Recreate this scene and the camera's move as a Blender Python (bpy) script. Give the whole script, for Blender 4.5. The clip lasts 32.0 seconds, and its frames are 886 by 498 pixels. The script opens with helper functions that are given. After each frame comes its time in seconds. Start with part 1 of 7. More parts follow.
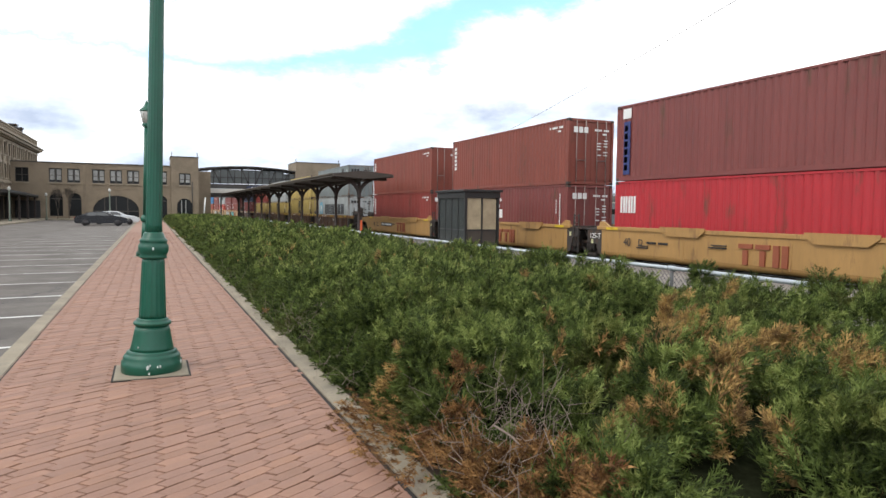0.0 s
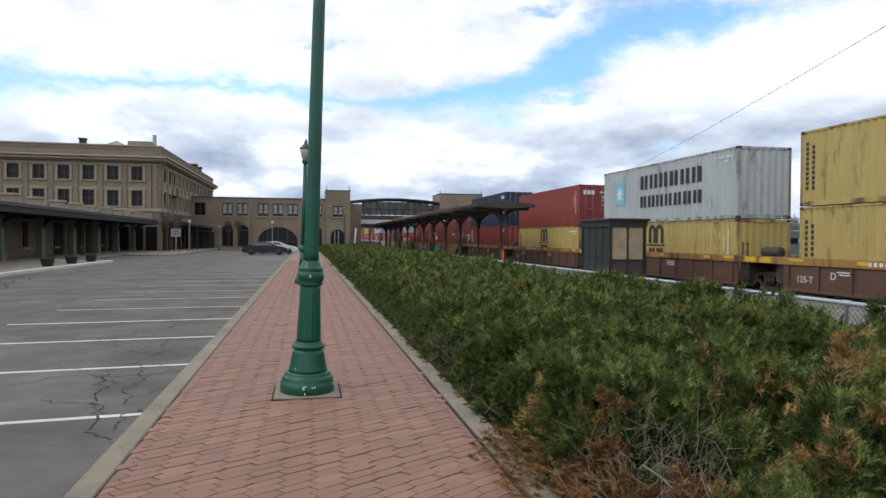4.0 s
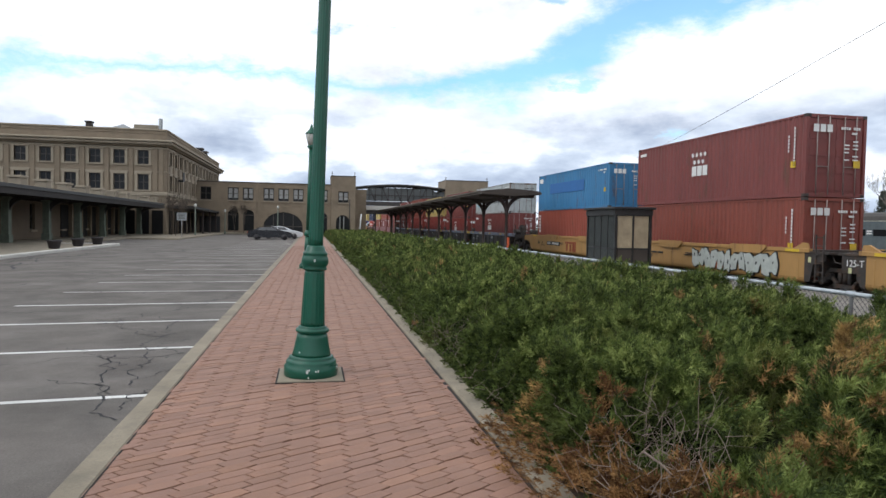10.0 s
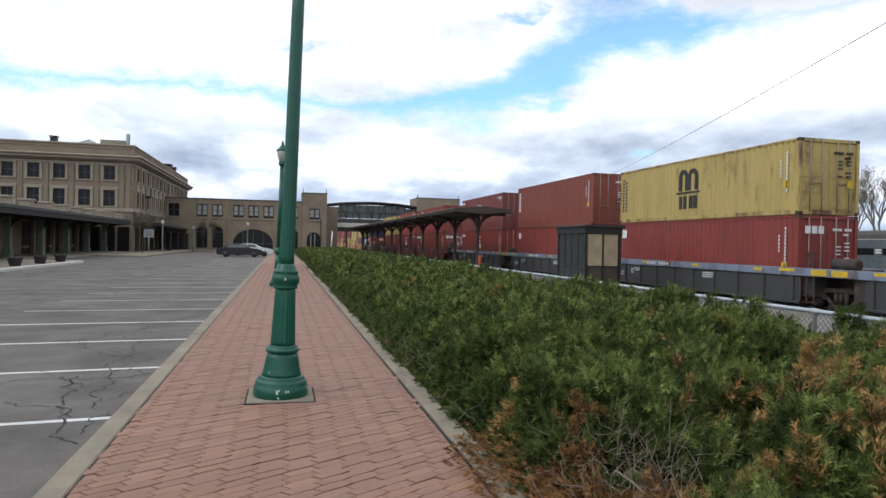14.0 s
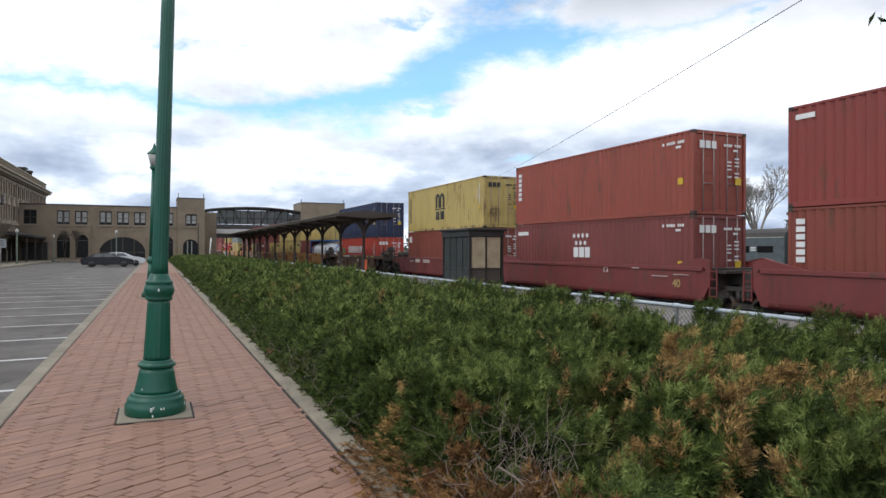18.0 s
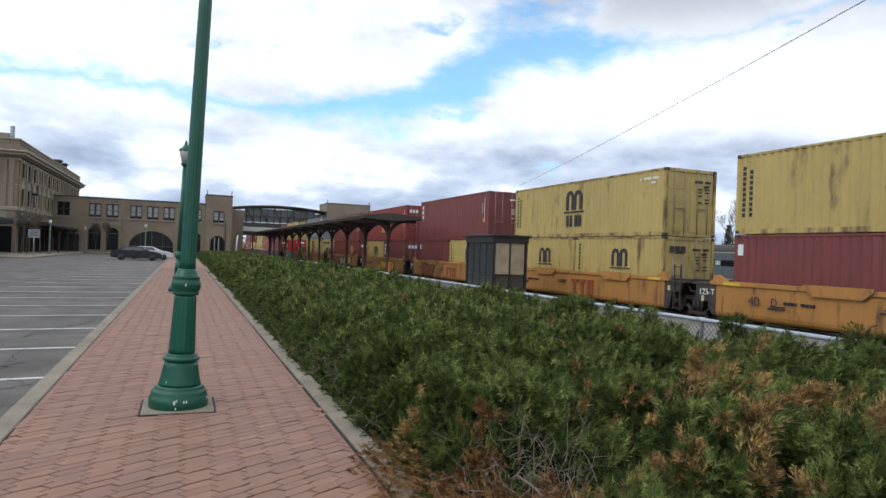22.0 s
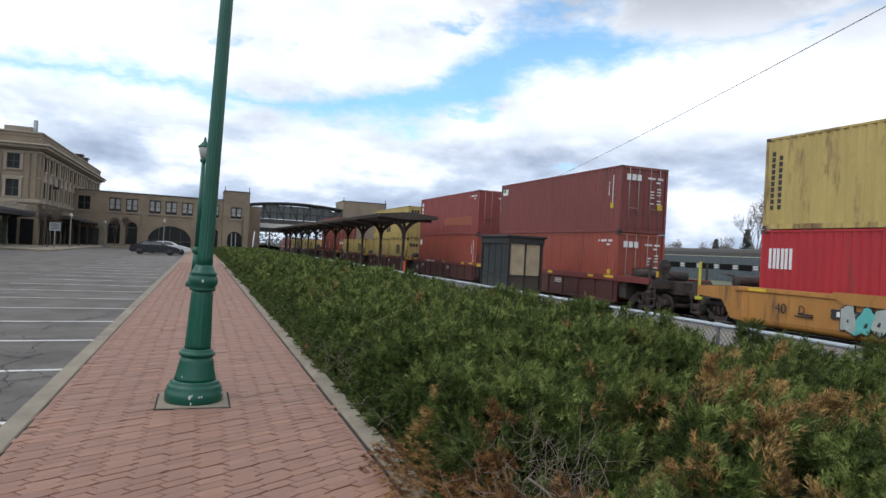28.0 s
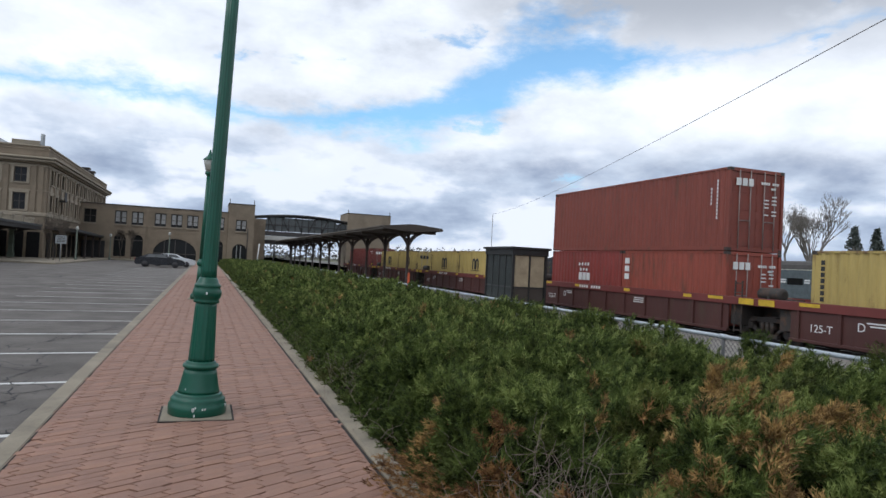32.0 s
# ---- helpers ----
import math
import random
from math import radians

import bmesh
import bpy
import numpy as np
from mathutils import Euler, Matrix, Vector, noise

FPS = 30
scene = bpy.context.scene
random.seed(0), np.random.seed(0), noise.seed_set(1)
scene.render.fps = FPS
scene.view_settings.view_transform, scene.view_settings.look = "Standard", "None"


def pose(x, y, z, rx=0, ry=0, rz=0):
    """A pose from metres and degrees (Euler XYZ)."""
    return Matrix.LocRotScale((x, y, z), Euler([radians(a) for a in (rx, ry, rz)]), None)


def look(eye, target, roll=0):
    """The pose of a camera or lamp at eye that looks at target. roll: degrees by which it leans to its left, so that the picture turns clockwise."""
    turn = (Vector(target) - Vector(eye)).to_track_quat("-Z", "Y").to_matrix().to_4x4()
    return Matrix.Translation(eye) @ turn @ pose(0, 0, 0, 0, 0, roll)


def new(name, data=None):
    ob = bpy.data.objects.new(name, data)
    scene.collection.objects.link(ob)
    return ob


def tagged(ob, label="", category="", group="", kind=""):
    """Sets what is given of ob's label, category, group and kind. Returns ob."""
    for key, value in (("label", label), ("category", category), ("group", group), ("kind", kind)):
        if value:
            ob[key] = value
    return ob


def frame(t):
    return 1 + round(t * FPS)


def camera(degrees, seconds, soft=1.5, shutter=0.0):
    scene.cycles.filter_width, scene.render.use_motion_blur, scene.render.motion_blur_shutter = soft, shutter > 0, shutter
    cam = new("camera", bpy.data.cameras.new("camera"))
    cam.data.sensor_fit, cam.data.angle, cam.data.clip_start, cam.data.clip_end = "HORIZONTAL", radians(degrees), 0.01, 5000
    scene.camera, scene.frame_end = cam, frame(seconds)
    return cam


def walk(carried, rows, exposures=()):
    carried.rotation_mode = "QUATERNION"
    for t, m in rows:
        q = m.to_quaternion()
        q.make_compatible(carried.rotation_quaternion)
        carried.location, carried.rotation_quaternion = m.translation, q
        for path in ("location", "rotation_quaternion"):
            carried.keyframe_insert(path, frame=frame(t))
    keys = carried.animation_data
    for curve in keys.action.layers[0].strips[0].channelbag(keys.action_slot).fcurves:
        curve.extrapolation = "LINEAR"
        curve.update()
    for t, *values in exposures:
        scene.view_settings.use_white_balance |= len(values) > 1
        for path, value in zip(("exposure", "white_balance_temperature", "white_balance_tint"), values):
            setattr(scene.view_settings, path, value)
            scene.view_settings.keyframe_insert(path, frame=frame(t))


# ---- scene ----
cam = camera(67.5, 32.0, soft=1.5)
PATH = [
    (0, pose(0.017, 0.034, 1.586, 86.66, -0.61, -23.79)),
    (0.5, pose(0.015, 0.031, 1.585, 86.94, -0.97, -20.58)),
    (1, pose(0.019, 0.029, 1.588, 88.20, -1.87, -21.20)),
    (1.5, pose(0.023, 0.037, 1.592, 89.56, -2.06, -20.37)),
    (2, pose(0.015, 0.022, 1.589, 90.00, -0.84, -18.13)),
    (2.5, pose(0.008, 0.029, 1.584, 90.10, 0.04, -16.70)),
    (3, pose(0.004, 0.023, 1.582, 90.09, 0.34, -14.90)),
    (3.5, pose(-0.004, 0.022, 1.587, 89.75, 0.02, -12.81)),
    (4, pose(0.001, 0.030, 1.586, 89.11, -0.43, -11.60)),
    (4.5, pose(0.017, 0.015, 1.576, 85.75, -1.44, -17.81)),
    (6.5, pose(0.017, 0.015, 1.588, 86.82, -0.88, -17.44)),
    (7, pose(-0.004, 0.026, 1.589, 87.65, -0.59, -15.86)),
    (7.5, pose(0.008, 0.031, 1.582, 87.85, 0.21, -12.85)),
    (8, pose(0.021, 0.026, 1.587, 87.97, 0.43, -11.38)),
    (8.5, pose(0.022, 0.005, 1.584, 88.15, -0.32, -11.21)),
    (9, pose(0.012, 0.018, 1.582, 88.34, -0.77, -11.75)),
    (9.5, pose(-0.001, 0.022, 1.583, 88.24, -1.29, -11.28)),
    (10, pose(0.008, 0.022, 1.578, 87.97, -1.05, -11.15)),
    (10.5, pose(0.010, 0.022, 1.578, 87.62, -1.18, -11.70)),
    (11, pose(0.009, 0.033, 1.580, 87.13, -1.79, -12.32)),
    (11.5, pose(0.016, 0.033, 1.588, 86.94, -1.97, -13.31)),
    (12, pose(0.013, 0.022, 1.593, 87.90, -2.34, -14.44)),
    (12.5, pose(-0.002, 0.022, 1.589, 89.17, -2.23, -15.16)),
    (13, pose(-0.005, 0.021, 1.588, 89.45, -1.91, -14.59)),
    (13.5, pose(-0.003, 0.027, 1.587, 89.61, -1.51, -13.80)),
    (15.5, pose(0.018, 0.042, 1.587, 89.01, 0.12, -14.54)),
    (16, pose(0.018, 0.043, 1.589, 88.97, 0.19, -15.31)),
    (16.5, pose(0.003, 0.037, 1.586, 89.05, -0.07, -15.52)),
    (17, pose(0.020, 0.014, 1.604, 89.31, -0.36, -17.86)),
    (17.5, pose(0.028, -0.004, 1.603, 89.88, -0.54, -23.99)),
    (18, pose(0.014, -0.002, 1.596, 89.99, -0.15, -23.39)),
    (18.5, pose(0.010, 0.010, 1.590, 89.71, -0.26, -21.20)),
    (19, pose(0.002, 0.005, 1.594, 89.68, -0.95, -20.41)),
    (19.5, pose(0.000, -0.006, 1.599, 90.02, -1.35, -20.55)),
    (20, pose(0.001, -0.010, 1.601, 90.43, -1.73, -20.73)),
    (20.5, pose(-0.001, -0.007, 1.593, 90.59, -2.01, -20.83)),
    (21, pose(0.004, -0.001, 1.594, 90.46, -1.78, -20.98)),
    (21.5, pose(0.005, 0.001, 1.598, 90.35, -1.81, -21.16)),
    (22, pose(0.004, 0.001, 1.597, 90.35, -2.15, -21.36)),
    (22.5, pose(-0.001, 0.002, 1.598, 90.45, -2.72, -21.47)),
    (23, pose(0.004, 0.004, 1.598, 90.33, -2.62, -21.40)),
    (23.5, pose(0.010, 0.012, 1.597, 90.23, -2.93, -21.21)),
    (24, pose(0.020, 0.013, 1.601, 90.07, -2.91, -21.07)),
    (24.5, pose(0.018, 0.015, 1.597, 89.97, -3.00, -20.96)),
    (25, pose(0.014, 0.008, 1.598, 89.84, -3.25, -20.91)),
    (25.5, pose(0.011, -0.000, 1.598, 89.82, -3.63, -20.66)),
    (26, pose(0.001, -0.003, 1.599, 89.88, -3.41, -20.09)),
    (26.5, pose(0.004, -0.009, 1.603, 90.06, -2.91, -19.56)),
    (28.5, pose(0.001, -0.004, 1.608, 90.31, -3.43, -20.42)),
    (29, pose(0.002, -0.006, 1.604, 90.34, -3.82, -20.79)),
    (29.5, pose(0.006, -0.005, 1.607, 90.35, -3.93, -20.81)),
    (30, pose(0.010, -0.007, 1.605, 90.43, -3.46, -20.46)),
    (30.5, pose(0.013, -0.010, 1.612, 90.73, -3.63, -20.17)),
    (31, pose(0.011, -0.009, 1.605, 91.00, -3.71, -19.97)),
    (31.5, pose(0.007, -0.008, 1.608, 91.09, -3.44, -19.91)),
    (32, pose(0.011, -0.016, 1.607, 91.25, -2.98, -19.66)),
]
EXPOSURE = [(0, 0.41, 6500, 10), (1, 0.16, 6350, 10), (2, -0.17, 6080, 10), (4, -0.20, 6150, 10), (7, 0.05, 6320, 10), (9, -0.05, 6200, 10), (12, 0.00, 6250, 10), (13, -0.11, 6100, 10), (16, -0.08, 6120, 10), (19, -0.12, 6100, 10), (20, -0.15, 6050, 10), (21, -0.21, 5950, 10),
            (22, -0.15, 5980, 10), (23, -0.20, 5960, 10), (26, -0.19, 5980, 10), (29, -0.17, 6030, 10), (32, -0.37, 5940, 10)]
walk(cam, PATH, EXPOSURE)

# ---- light ----
SUN_AZ, SUN_EL = 250.0, 48.0   # degrees clockwise from +y, and above the horizon
world = bpy.data.worlds.new("sky")
scene.world = world
world.use_nodes = True
wn, wl = world.node_tree.nodes, world.node_tree.links
wn.clear()

w_out, w_bg = wn.new("ShaderNodeOutputWorld"), wn.new("ShaderNodeBackground")
sky = wn.new("ShaderNodeTexSky")
sky.sky_type, sky.sun_disc = "NISHITA", False
sky.sun_elevation, sky.sun_rotation = radians(SUN_EL), radians(SUN_AZ)
tex = wn.new("ShaderNodeTexCoord")
sep = wn.new("ShaderNodeSeparateXYZ")
wl.new(tex.outputs["Generated"], sep.inputs[0])


def wmath(op, a, b=None, c=None, clamp=False):
    n = wn.new("ShaderNodeMath")
    n.operation, n.use_clamp = op, clamp
    for k, v in enumerate((a, b, c)):
        if v is None:
            continue
        if isinstance(v, (int, float)):
            n.inputs[k].default_value = v
        else:
            wl.new(v, n.inputs[k])
    return n.outputs[0]


# broken cloud: white overhead, grey-blue heaps over the skyline, and a long ragged gap of blue between them
azim = wmath("ARCTAN2", sep.outputs["X"], sep.outputs["Y"])
elev = wmath("ARCSINE", sep.outputs["Z"])


def wnoise(scale, detail, rough, stretch=(1, 1, 1), at=(0, 0, 0), distortion=0.0):
    mp = wn.new("ShaderNodeMapping")
    mp.inputs["Scale"].default_value, mp.inputs["Location"].default_value = stretch, at
    wl.new(tex.outputs["Generated"], mp.inputs[0])
    n = wn.new("ShaderNodeTexNoise")
    n.inputs["Scale"].default_value, n.inputs["Detail"].default_value = scale, detail
    n.inputs["Roughness"].default_value, n.inputs["Distortion"].default_value = rough, distortion
    wl.new(mp.outputs[0], n.inputs["Vector"])
    return n.outputs["Fac"]


def wstep(v, a, b, smooth=True):
    n = wn.new("ShaderNodeMapRange")
    n.interpolation_type = "SMOOTHSTEP" if smooth else "LINEAR"
    n.inputs[1].default_value, n.inputs[2].default_value = a, b
    wl.new(v, n.inputs[0])
    return n.outputs[0]


def wramp(fac, *stops):
    n = wn.new("ShaderNodeValToRGB")
    r = n.color_ramp
    while len(r.elements) < len(stops):
        r.elements.new(0.5)
    for e, (p, c) in zip(r.elements, stops):
        e.position, e.color = p, (*c, 1)
    wl.new(fac, n.inputs[0])
    return n.outputs[0]


def wmix(fac, a, b):
    n = wn.new("ShaderNodeMix")
    n.data_type = "RGBA"
    wl.new(fac, n.inputs["Factor"])
    for v, k in ((a, "A"), (b, "B")):
        if isinstance(v, tuple):
            n.inputs[k].default_value = (*v, 1)
        else:
            wl.new(v, n.inputs[k])
    return n.outputs["Result"]


ragged = wmath("MULTIPLY_ADD", wnoise(5.0, 9, 0.62, (1, 1, 2.2), (1.3, 0.2, 0)), 0.22, -0.11)
ragged = wmath("MULTIPLY_ADD", wnoise(1.9, 4, 0.5, (1, 1, 2.5), (0.3, 2.2, 0)), 0.10, wmath("ADD", ragged, -0.05))
centre = wmath("MULTIPLY_ADD", wstep(azim, 0.24, 0.56), 0.105, 0.205)
gap = wmath("ABSOLUTE", wmath("ADD", wmath("SUBTRACT", elev, centre), ragged))
width = wmath("MULTIPLY_ADD", wstep(azim, 0.05, 0.40), 0.030, 0.016)
width = wmath("MULTIPLY", width, wmath("SUBTRACT", 1.0, wstep(azim, 0.54, 0.70)))
inside = wmath("MULTIPLY", wmath("SUBTRACT", 1.0, wstep(wmath("SUBTRACT", gap, width), -0.030, 0.022)), 0.9)
small = wstep(wnoise(7.0, 8, 0.6, (1, 1, 2.4), (4.1, 1.2, 0.7)), 0.62, 0.72)
small = wmath("MULTIPLY", small, wstep(elev, 0.10, 0.16))
clear = wmath("MAXIMUM", inside, wmath("MULTIPLY", small, 0.7))
high = wramp(wnoise(2.6, 7, 0.6, (1, 1, 2.0), (0.7, 3.3, 0.2)), (0.33, (0.75, 0.78, 0.83)), (0.45, (1.15, 1.17, 1.2)), (0.60, (1.5, 1.5, 1.5)))
heaps = wramp(wnoise(5.5, 8, 0.54, (1, 1, 2.6), (2.2, 0.4, 1.5)), (0.36, (0.44, 0.52, 0.67)), (0.49, (0.74, 0.83, 0.96)), (0.58, (1.2, 1.22, 1.26)))
veil = wmath("MULTIPLY", wstep(azim, 0.22, 0.50), wstep(elev, 0.24, 0.38))
veil = wmath("MULTIPLY", veil, wstep(wnoise(3.4, 6, 0.55, (1, 1, 1.8), (5.2, 0.3, 0.9)), 0.36, 0.56))
high = wmix(wmath("MULTIPLY", veil, 0.95), high, (0.60, 0.62, 0.66))
cloud = wmix(wstep(wmath("MULTIPLY_ADD", ragged, 0.7, elev), 0.10, 0.20), heaps, high)
blue = wn.new("ShaderNodeVectorMath")
blue.operation = "MULTIPLY"
blue.inputs[1].default_value = (0.17, 0.24, 0.25)
wl.new(sky.outputs[0], blue.inputs[0])
wl.new(wmix(clear, cloud, blue.outputs[0]), w_bg.inputs[0])
w_bg.inputs[1].default_value = 1.0
wl.new(w_bg.outputs[0], w_out.inputs[0])

sun = new("sun", bpy.data.lights.new("sun", "SUN"))
sun.data.energy, sun.data.angle, sun.data.color = 0.8, radians(14), (1.0, 0.95, 0.88)
_d = Vector((math.sin(radians(SUN_AZ)) * math.cos(radians(SUN_EL)), math.cos(radians(SUN_AZ)) * math.cos(radians(SUN_EL)), math.sin(radians(SUN_EL))))
sun.matrix_world = look(_d * 200, (0, 0, 0))

# ---- materials ----
MATS = {}


def surface(name, base, rough=0.7, metal=0.0, var=0.25, scale=3.0, fine=40.0, bump=0.15, bump_scale=None, spread=0.0, second=None,
            second_at=(0.55, 0.7), second_scale=2.0, stretch=(1, 1, 1), spec=0.5, coords="Object", sheen=None):
    """A procedural surface: a base colour with broad and fine variation, a second colour in patches, and fine relief."""
    m = bpy.data.materials.new(name)
    m.use_nodes = True
    n, l = m.node_tree.nodes, m.node_tree.links
    b = n["Principled BSDF"]
    b.inputs["Roughness"].default_value, b.inputs["Metallic"].default_value = rough, metal
    b.inputs["Specular IOR Level"].default_value = spec
    tc, mp = n.new("ShaderNodeTexCoord"), n.new("ShaderNodeMapping")
    l.new(tc.outputs[coords], mp.inputs[0])
    mp.inputs["Scale"].default_value = stretch
    oi = n.new("ShaderNodeObjectInfo")
    mv = n.new("ShaderNodeVectorMath")
    mv.operation = "MULTIPLY_ADD"
    l.new(oi.outputs["Random"], mv.inputs[0])
    mv.inputs[1].default_value = (37, 23, 11)
    l.new(mp.outputs[0], mv.inputs[2])

    def noise_(s, d=4, r=0.6):
        x = n.new("ShaderNodeTexNoise")
        x.inputs["Scale"].default_value, x.inputs["Detail"].default_value, x.inputs["Roughness"].default_value = s, d, r
        l.new(mv.outputs[0], x.inputs["Vector"])
        return x.outputs["Fac"]

    def mapr(v, a, c):
        x = n.new("ShaderNodeMapRange")
        x.inputs[1].default_value, x.inputs[2].default_value = 0.25, 0.75
        x.inputs[3].default_value, x.inputs[4].default_value = a, c
        l.new(v, x.inputs[0])
        return x.outputs[0]

    def mul(a, c):
        x = n.new("ShaderNodeMath")
        x.operation = "MULTIPLY"
        l.new(a, x.inputs[0])
        if isinstance(c, float):
            x.inputs[1].default_value = c
        else:
            l.new(c, x.inputs[1])
        return x.outputs[0]

    nf = noise_(fine, 3)
    gain = mul(mapr(noise_(scale), 1 - var, 1 + var), mapr(nf, 1 - var * 0.6, 1 + var * 0.6))
    if spread:
        x = n.new("ShaderNodeMapRange")
        x.inputs[3].default_value, x.inputs[4].default_value = 1 - spread, 1 + spread
        l.new(oi.outputs["Random"], x.inputs[0])
        gain = mul(gain, x.outputs[0])
    col = n.new("ShaderNodeRGB")
    col.outputs[0].default_value = (*base, 1)
    colour = col.outputs[0]
    if second:
        mx, rp = n.new("ShaderNodeMix"), n.new("ShaderNodeMapRange")
        mx.data_type = "RGBA"
        rp.inputs[1].default_value, rp.inputs[2].default_value = second_at
        l.new(noise_(second_scale, 7, 0.68), rp.inputs[0])
        l.new(rp.outputs[0], mx.inputs["Factor"])
        l.new(colour, mx.inputs["A"])
        mx.inputs["B"].default_value = (*second, 1)
        colour = mx.outputs["Result"]
    sc = n.new("ShaderNodeVectorMath")
    sc.operation = "SCALE"
    l.new(colour, sc.inputs[0])
    l.new(gain, sc.inputs[3])
    l.new(sc.outputs[0], b.inputs["Base Color"])
    if bump:
        bp = n.new("ShaderNodeBump")
        bp.inputs["Strength"].default_value, bp.inputs["Distance"].default_value = bump, 0.01
        l.new(noise_(bump_scale or fine, 4), bp.inputs["Height"])
        l.new(bp.outputs[0], b.inputs["Normal"])
    rr = mapr(nf, max(rough - 0.12, 0.05), min(rough + 0.12, 1.0))
    l.new(rr, b.inputs["Roughness"])
    MATS[name] = m
    return m


def paint(name, base, rust=(0.10, 0.045, 0.025), rough=0.55, amount=0.62, **kw):
    """Weathered sheet-steel paint with upright dirt streaks and rust."""
    return surface(name, base, rough, 0.0, var=0.13, scale=0.9, fine=9.0, bump=0.05, second=rust, second_at=(amount, amount + 0.16),
                   second_scale=1.3, stretch=(1, 1.4, 0.35), **kw)


M = {}
M["brick"] = surface("red_paver", (0.272, 0.153, 0.110), 0.72, var=0.22, scale=1.1, fine=110, bump=0.5, spread=0.045, second=(0.305, 0.163, 0.102), second_at=(0.45, 0.75), second_scale=1.3)
M["sand"] = surface("paver_joint", (0.022, 0.019, 0.017), 0.95, var=0.2, scale=4, fine=60)
M["concrete"] = surface("kerb_concrete", (0.250, 0.215, 0.158), 0.9, var=0.26, scale=1.5, fine=45, bump=0.4, second=(0.17, 0.15, 0.118), second_at=(0.5, 0.75))
M["asphalt"] = surface("asphalt", (0.128, 0.116, 0.105), 0.95, var=0.34, scale=0.9, fine=55, bump=0.9, second=(0.168, 0.155, 0.142), second_at=(0.42, 0.68), second_scale=0.6, spec=0.25)
M["tar"] = surface("crack_fill", (0.02, 0.02, 0.022), 0.8, var=0.3)
M["paleconc"] = surface("pale_concrete", (0.55, 0.54, 0.50), 0.9, var=0.12, scale=2, fine=40)
M["farwood"] = surface("distant_woods", (0.13, 0.125, 0.12), 1.0, var=0.3, scale=0.05, fine=0.5, bump=0.0)
M["line"] = surface("road_paint", (0.62, 0.62, 0.60), 0.8, var=0.18, scale=2.5, fine=50, second=(0.25, 0.25, 0.25), second_at=(0.62, 0.74), second_scale=9)
M["wornline"] = surface("worn_road_paint", (0.46, 0.45, 0.43), 0.85, var=0.25, scale=2.5, fine=50, second=(0.15, 0.142, 0.135), second_at=(0.54, 0.70), second_scale=1.2)
M["gravel"] = surface("gravel", (0.145, 0.138, 0.128), 0.95, var=0.4, scale=1.0, fine=18, bump=1.0)
M["soil"] = surface("soil", (0.075, 0.055, 0.04), 0.97, var=0.4, scale=2, fine=30, bump=0.8)
M["grass"] = surface("field", (0.13, 0.14, 0.07), 0.95, var=0.35, scale=0.05, fine=2.0, bump=0.3)
M["stone"] = surface("tan_brickwork", (0.255, 0.204, 0.146), 0.9, var=0.12, scale=0.5, fine=12, bump=0.2, second=(0.165, 0.13, 0.093), second_at=(0.45, 0.75), second_scale=0.4)
M["trimstone"] = surface("limestone_trim", (0.31, 0.265, 0.20), 0.88, var=0.15, scale=0.8, fine=14, bump=0.15)
M["trimlight"] = surface("pale_limestone", (0.335, 0.285, 0.215), 0.88, var=0.15, scale=0.8, fine=14, bump=0.15)
M["doorglass"] = surface("dark_door_glass", (0.010, 0.010, 0.011), 0.5, var=0.3, bump=0.0, spec=0.2)
M["pale_tar"] = surface("platform_asphalt", (0.20, 0.185, 0.162), 0.95, var=0.25, scale=0.8, fine=40, bump=0.5)
M["coping"] = surface("dark_coping", (0.055, 0.05, 0.048), 0.7)
M["glass"] = surface("dark_glass", (0.014, 0.015, 0.016), 0.16, var=0.2, bump=0.0, spec=0.25)
M["bridgeglass"] = surface("dull_bridge_glazing", (0.12, 0.13, 0.13), 0.7, var=0.15, scale=0.4)
# tan brickwork again, darker: the shade under the lot canopy is in its colour
M["shadedstone"] = surface("shaded_tan_brickwork", (0.16, 0.125, 0.09), 0.9, var=0.15, scale=0.5, fine=12, bump=0.2)
M["winframe"] = surface("window_frame_paint", (0.07, 0.06, 0.05), 0.6)
M["blind"] = surface("pale_blind", (0.34, 0.34, 0.33), 0.8)
M["green"] = surface("green_enamel", (0.006, 0.085, 0.052), 0.38, var=0.12, scale=3, fine=30, bump=0.04)
M["chip"] = surface("bare_primer", (0.65, 0.68, 0.66), 0.7)
M["lampglass"] = surface("lantern_glass", (0.45, 0.45, 0.42), 0.3)
M["canopy"] = surface("canopy_timber", (0.060, 0.048, 0.040), 0.8, var=0.2, scale=1.2, fine=15)
M["fascia"] = surface("canopy_fascia", (0.13, 0.11, 0.09), 0.8, var=0.25, scale=1.5, fine=12, stretch=(1, 0.2, 1))
M["post"] = surface("canopy_post_paint", (0.045, 0.032, 0.028), 0.65)
M["galv"] = surface("galvanised_steel", (0.42, 0.44, 0.46), 0.45, metal=0.6, var=0.1, bump=0.05)
M["shed"] = surface("shelter_frame", (0.022, 0.022, 0.022), 0.5)
M["shedglass"] = surface("shelter_glass", (0.055, 0.062, 0.062), 0.2, var=0.15, bump=0.0)
M["shedpanel"] = surface("shelter_tan_panel", (0.36, 0.29, 0.19), 0.6)
M["wood"] = surface("bark", (0.20, 0.18, 0.16), 0.95, var=0.3, fine=25, bump=0.5)
M["steel"] = surface("dark_cast_steel", (0.045, 0.038, 0.034), 0.75, var=0.3, scale=2, fine=18, second=(0.11, 0.06, 0.035), second_at=(0.5, 0.7), second_scale=3)
M["railsteel"] = surface("rail_steel", (0.20, 0.17, 0.15), 0.4, metal=0.7)
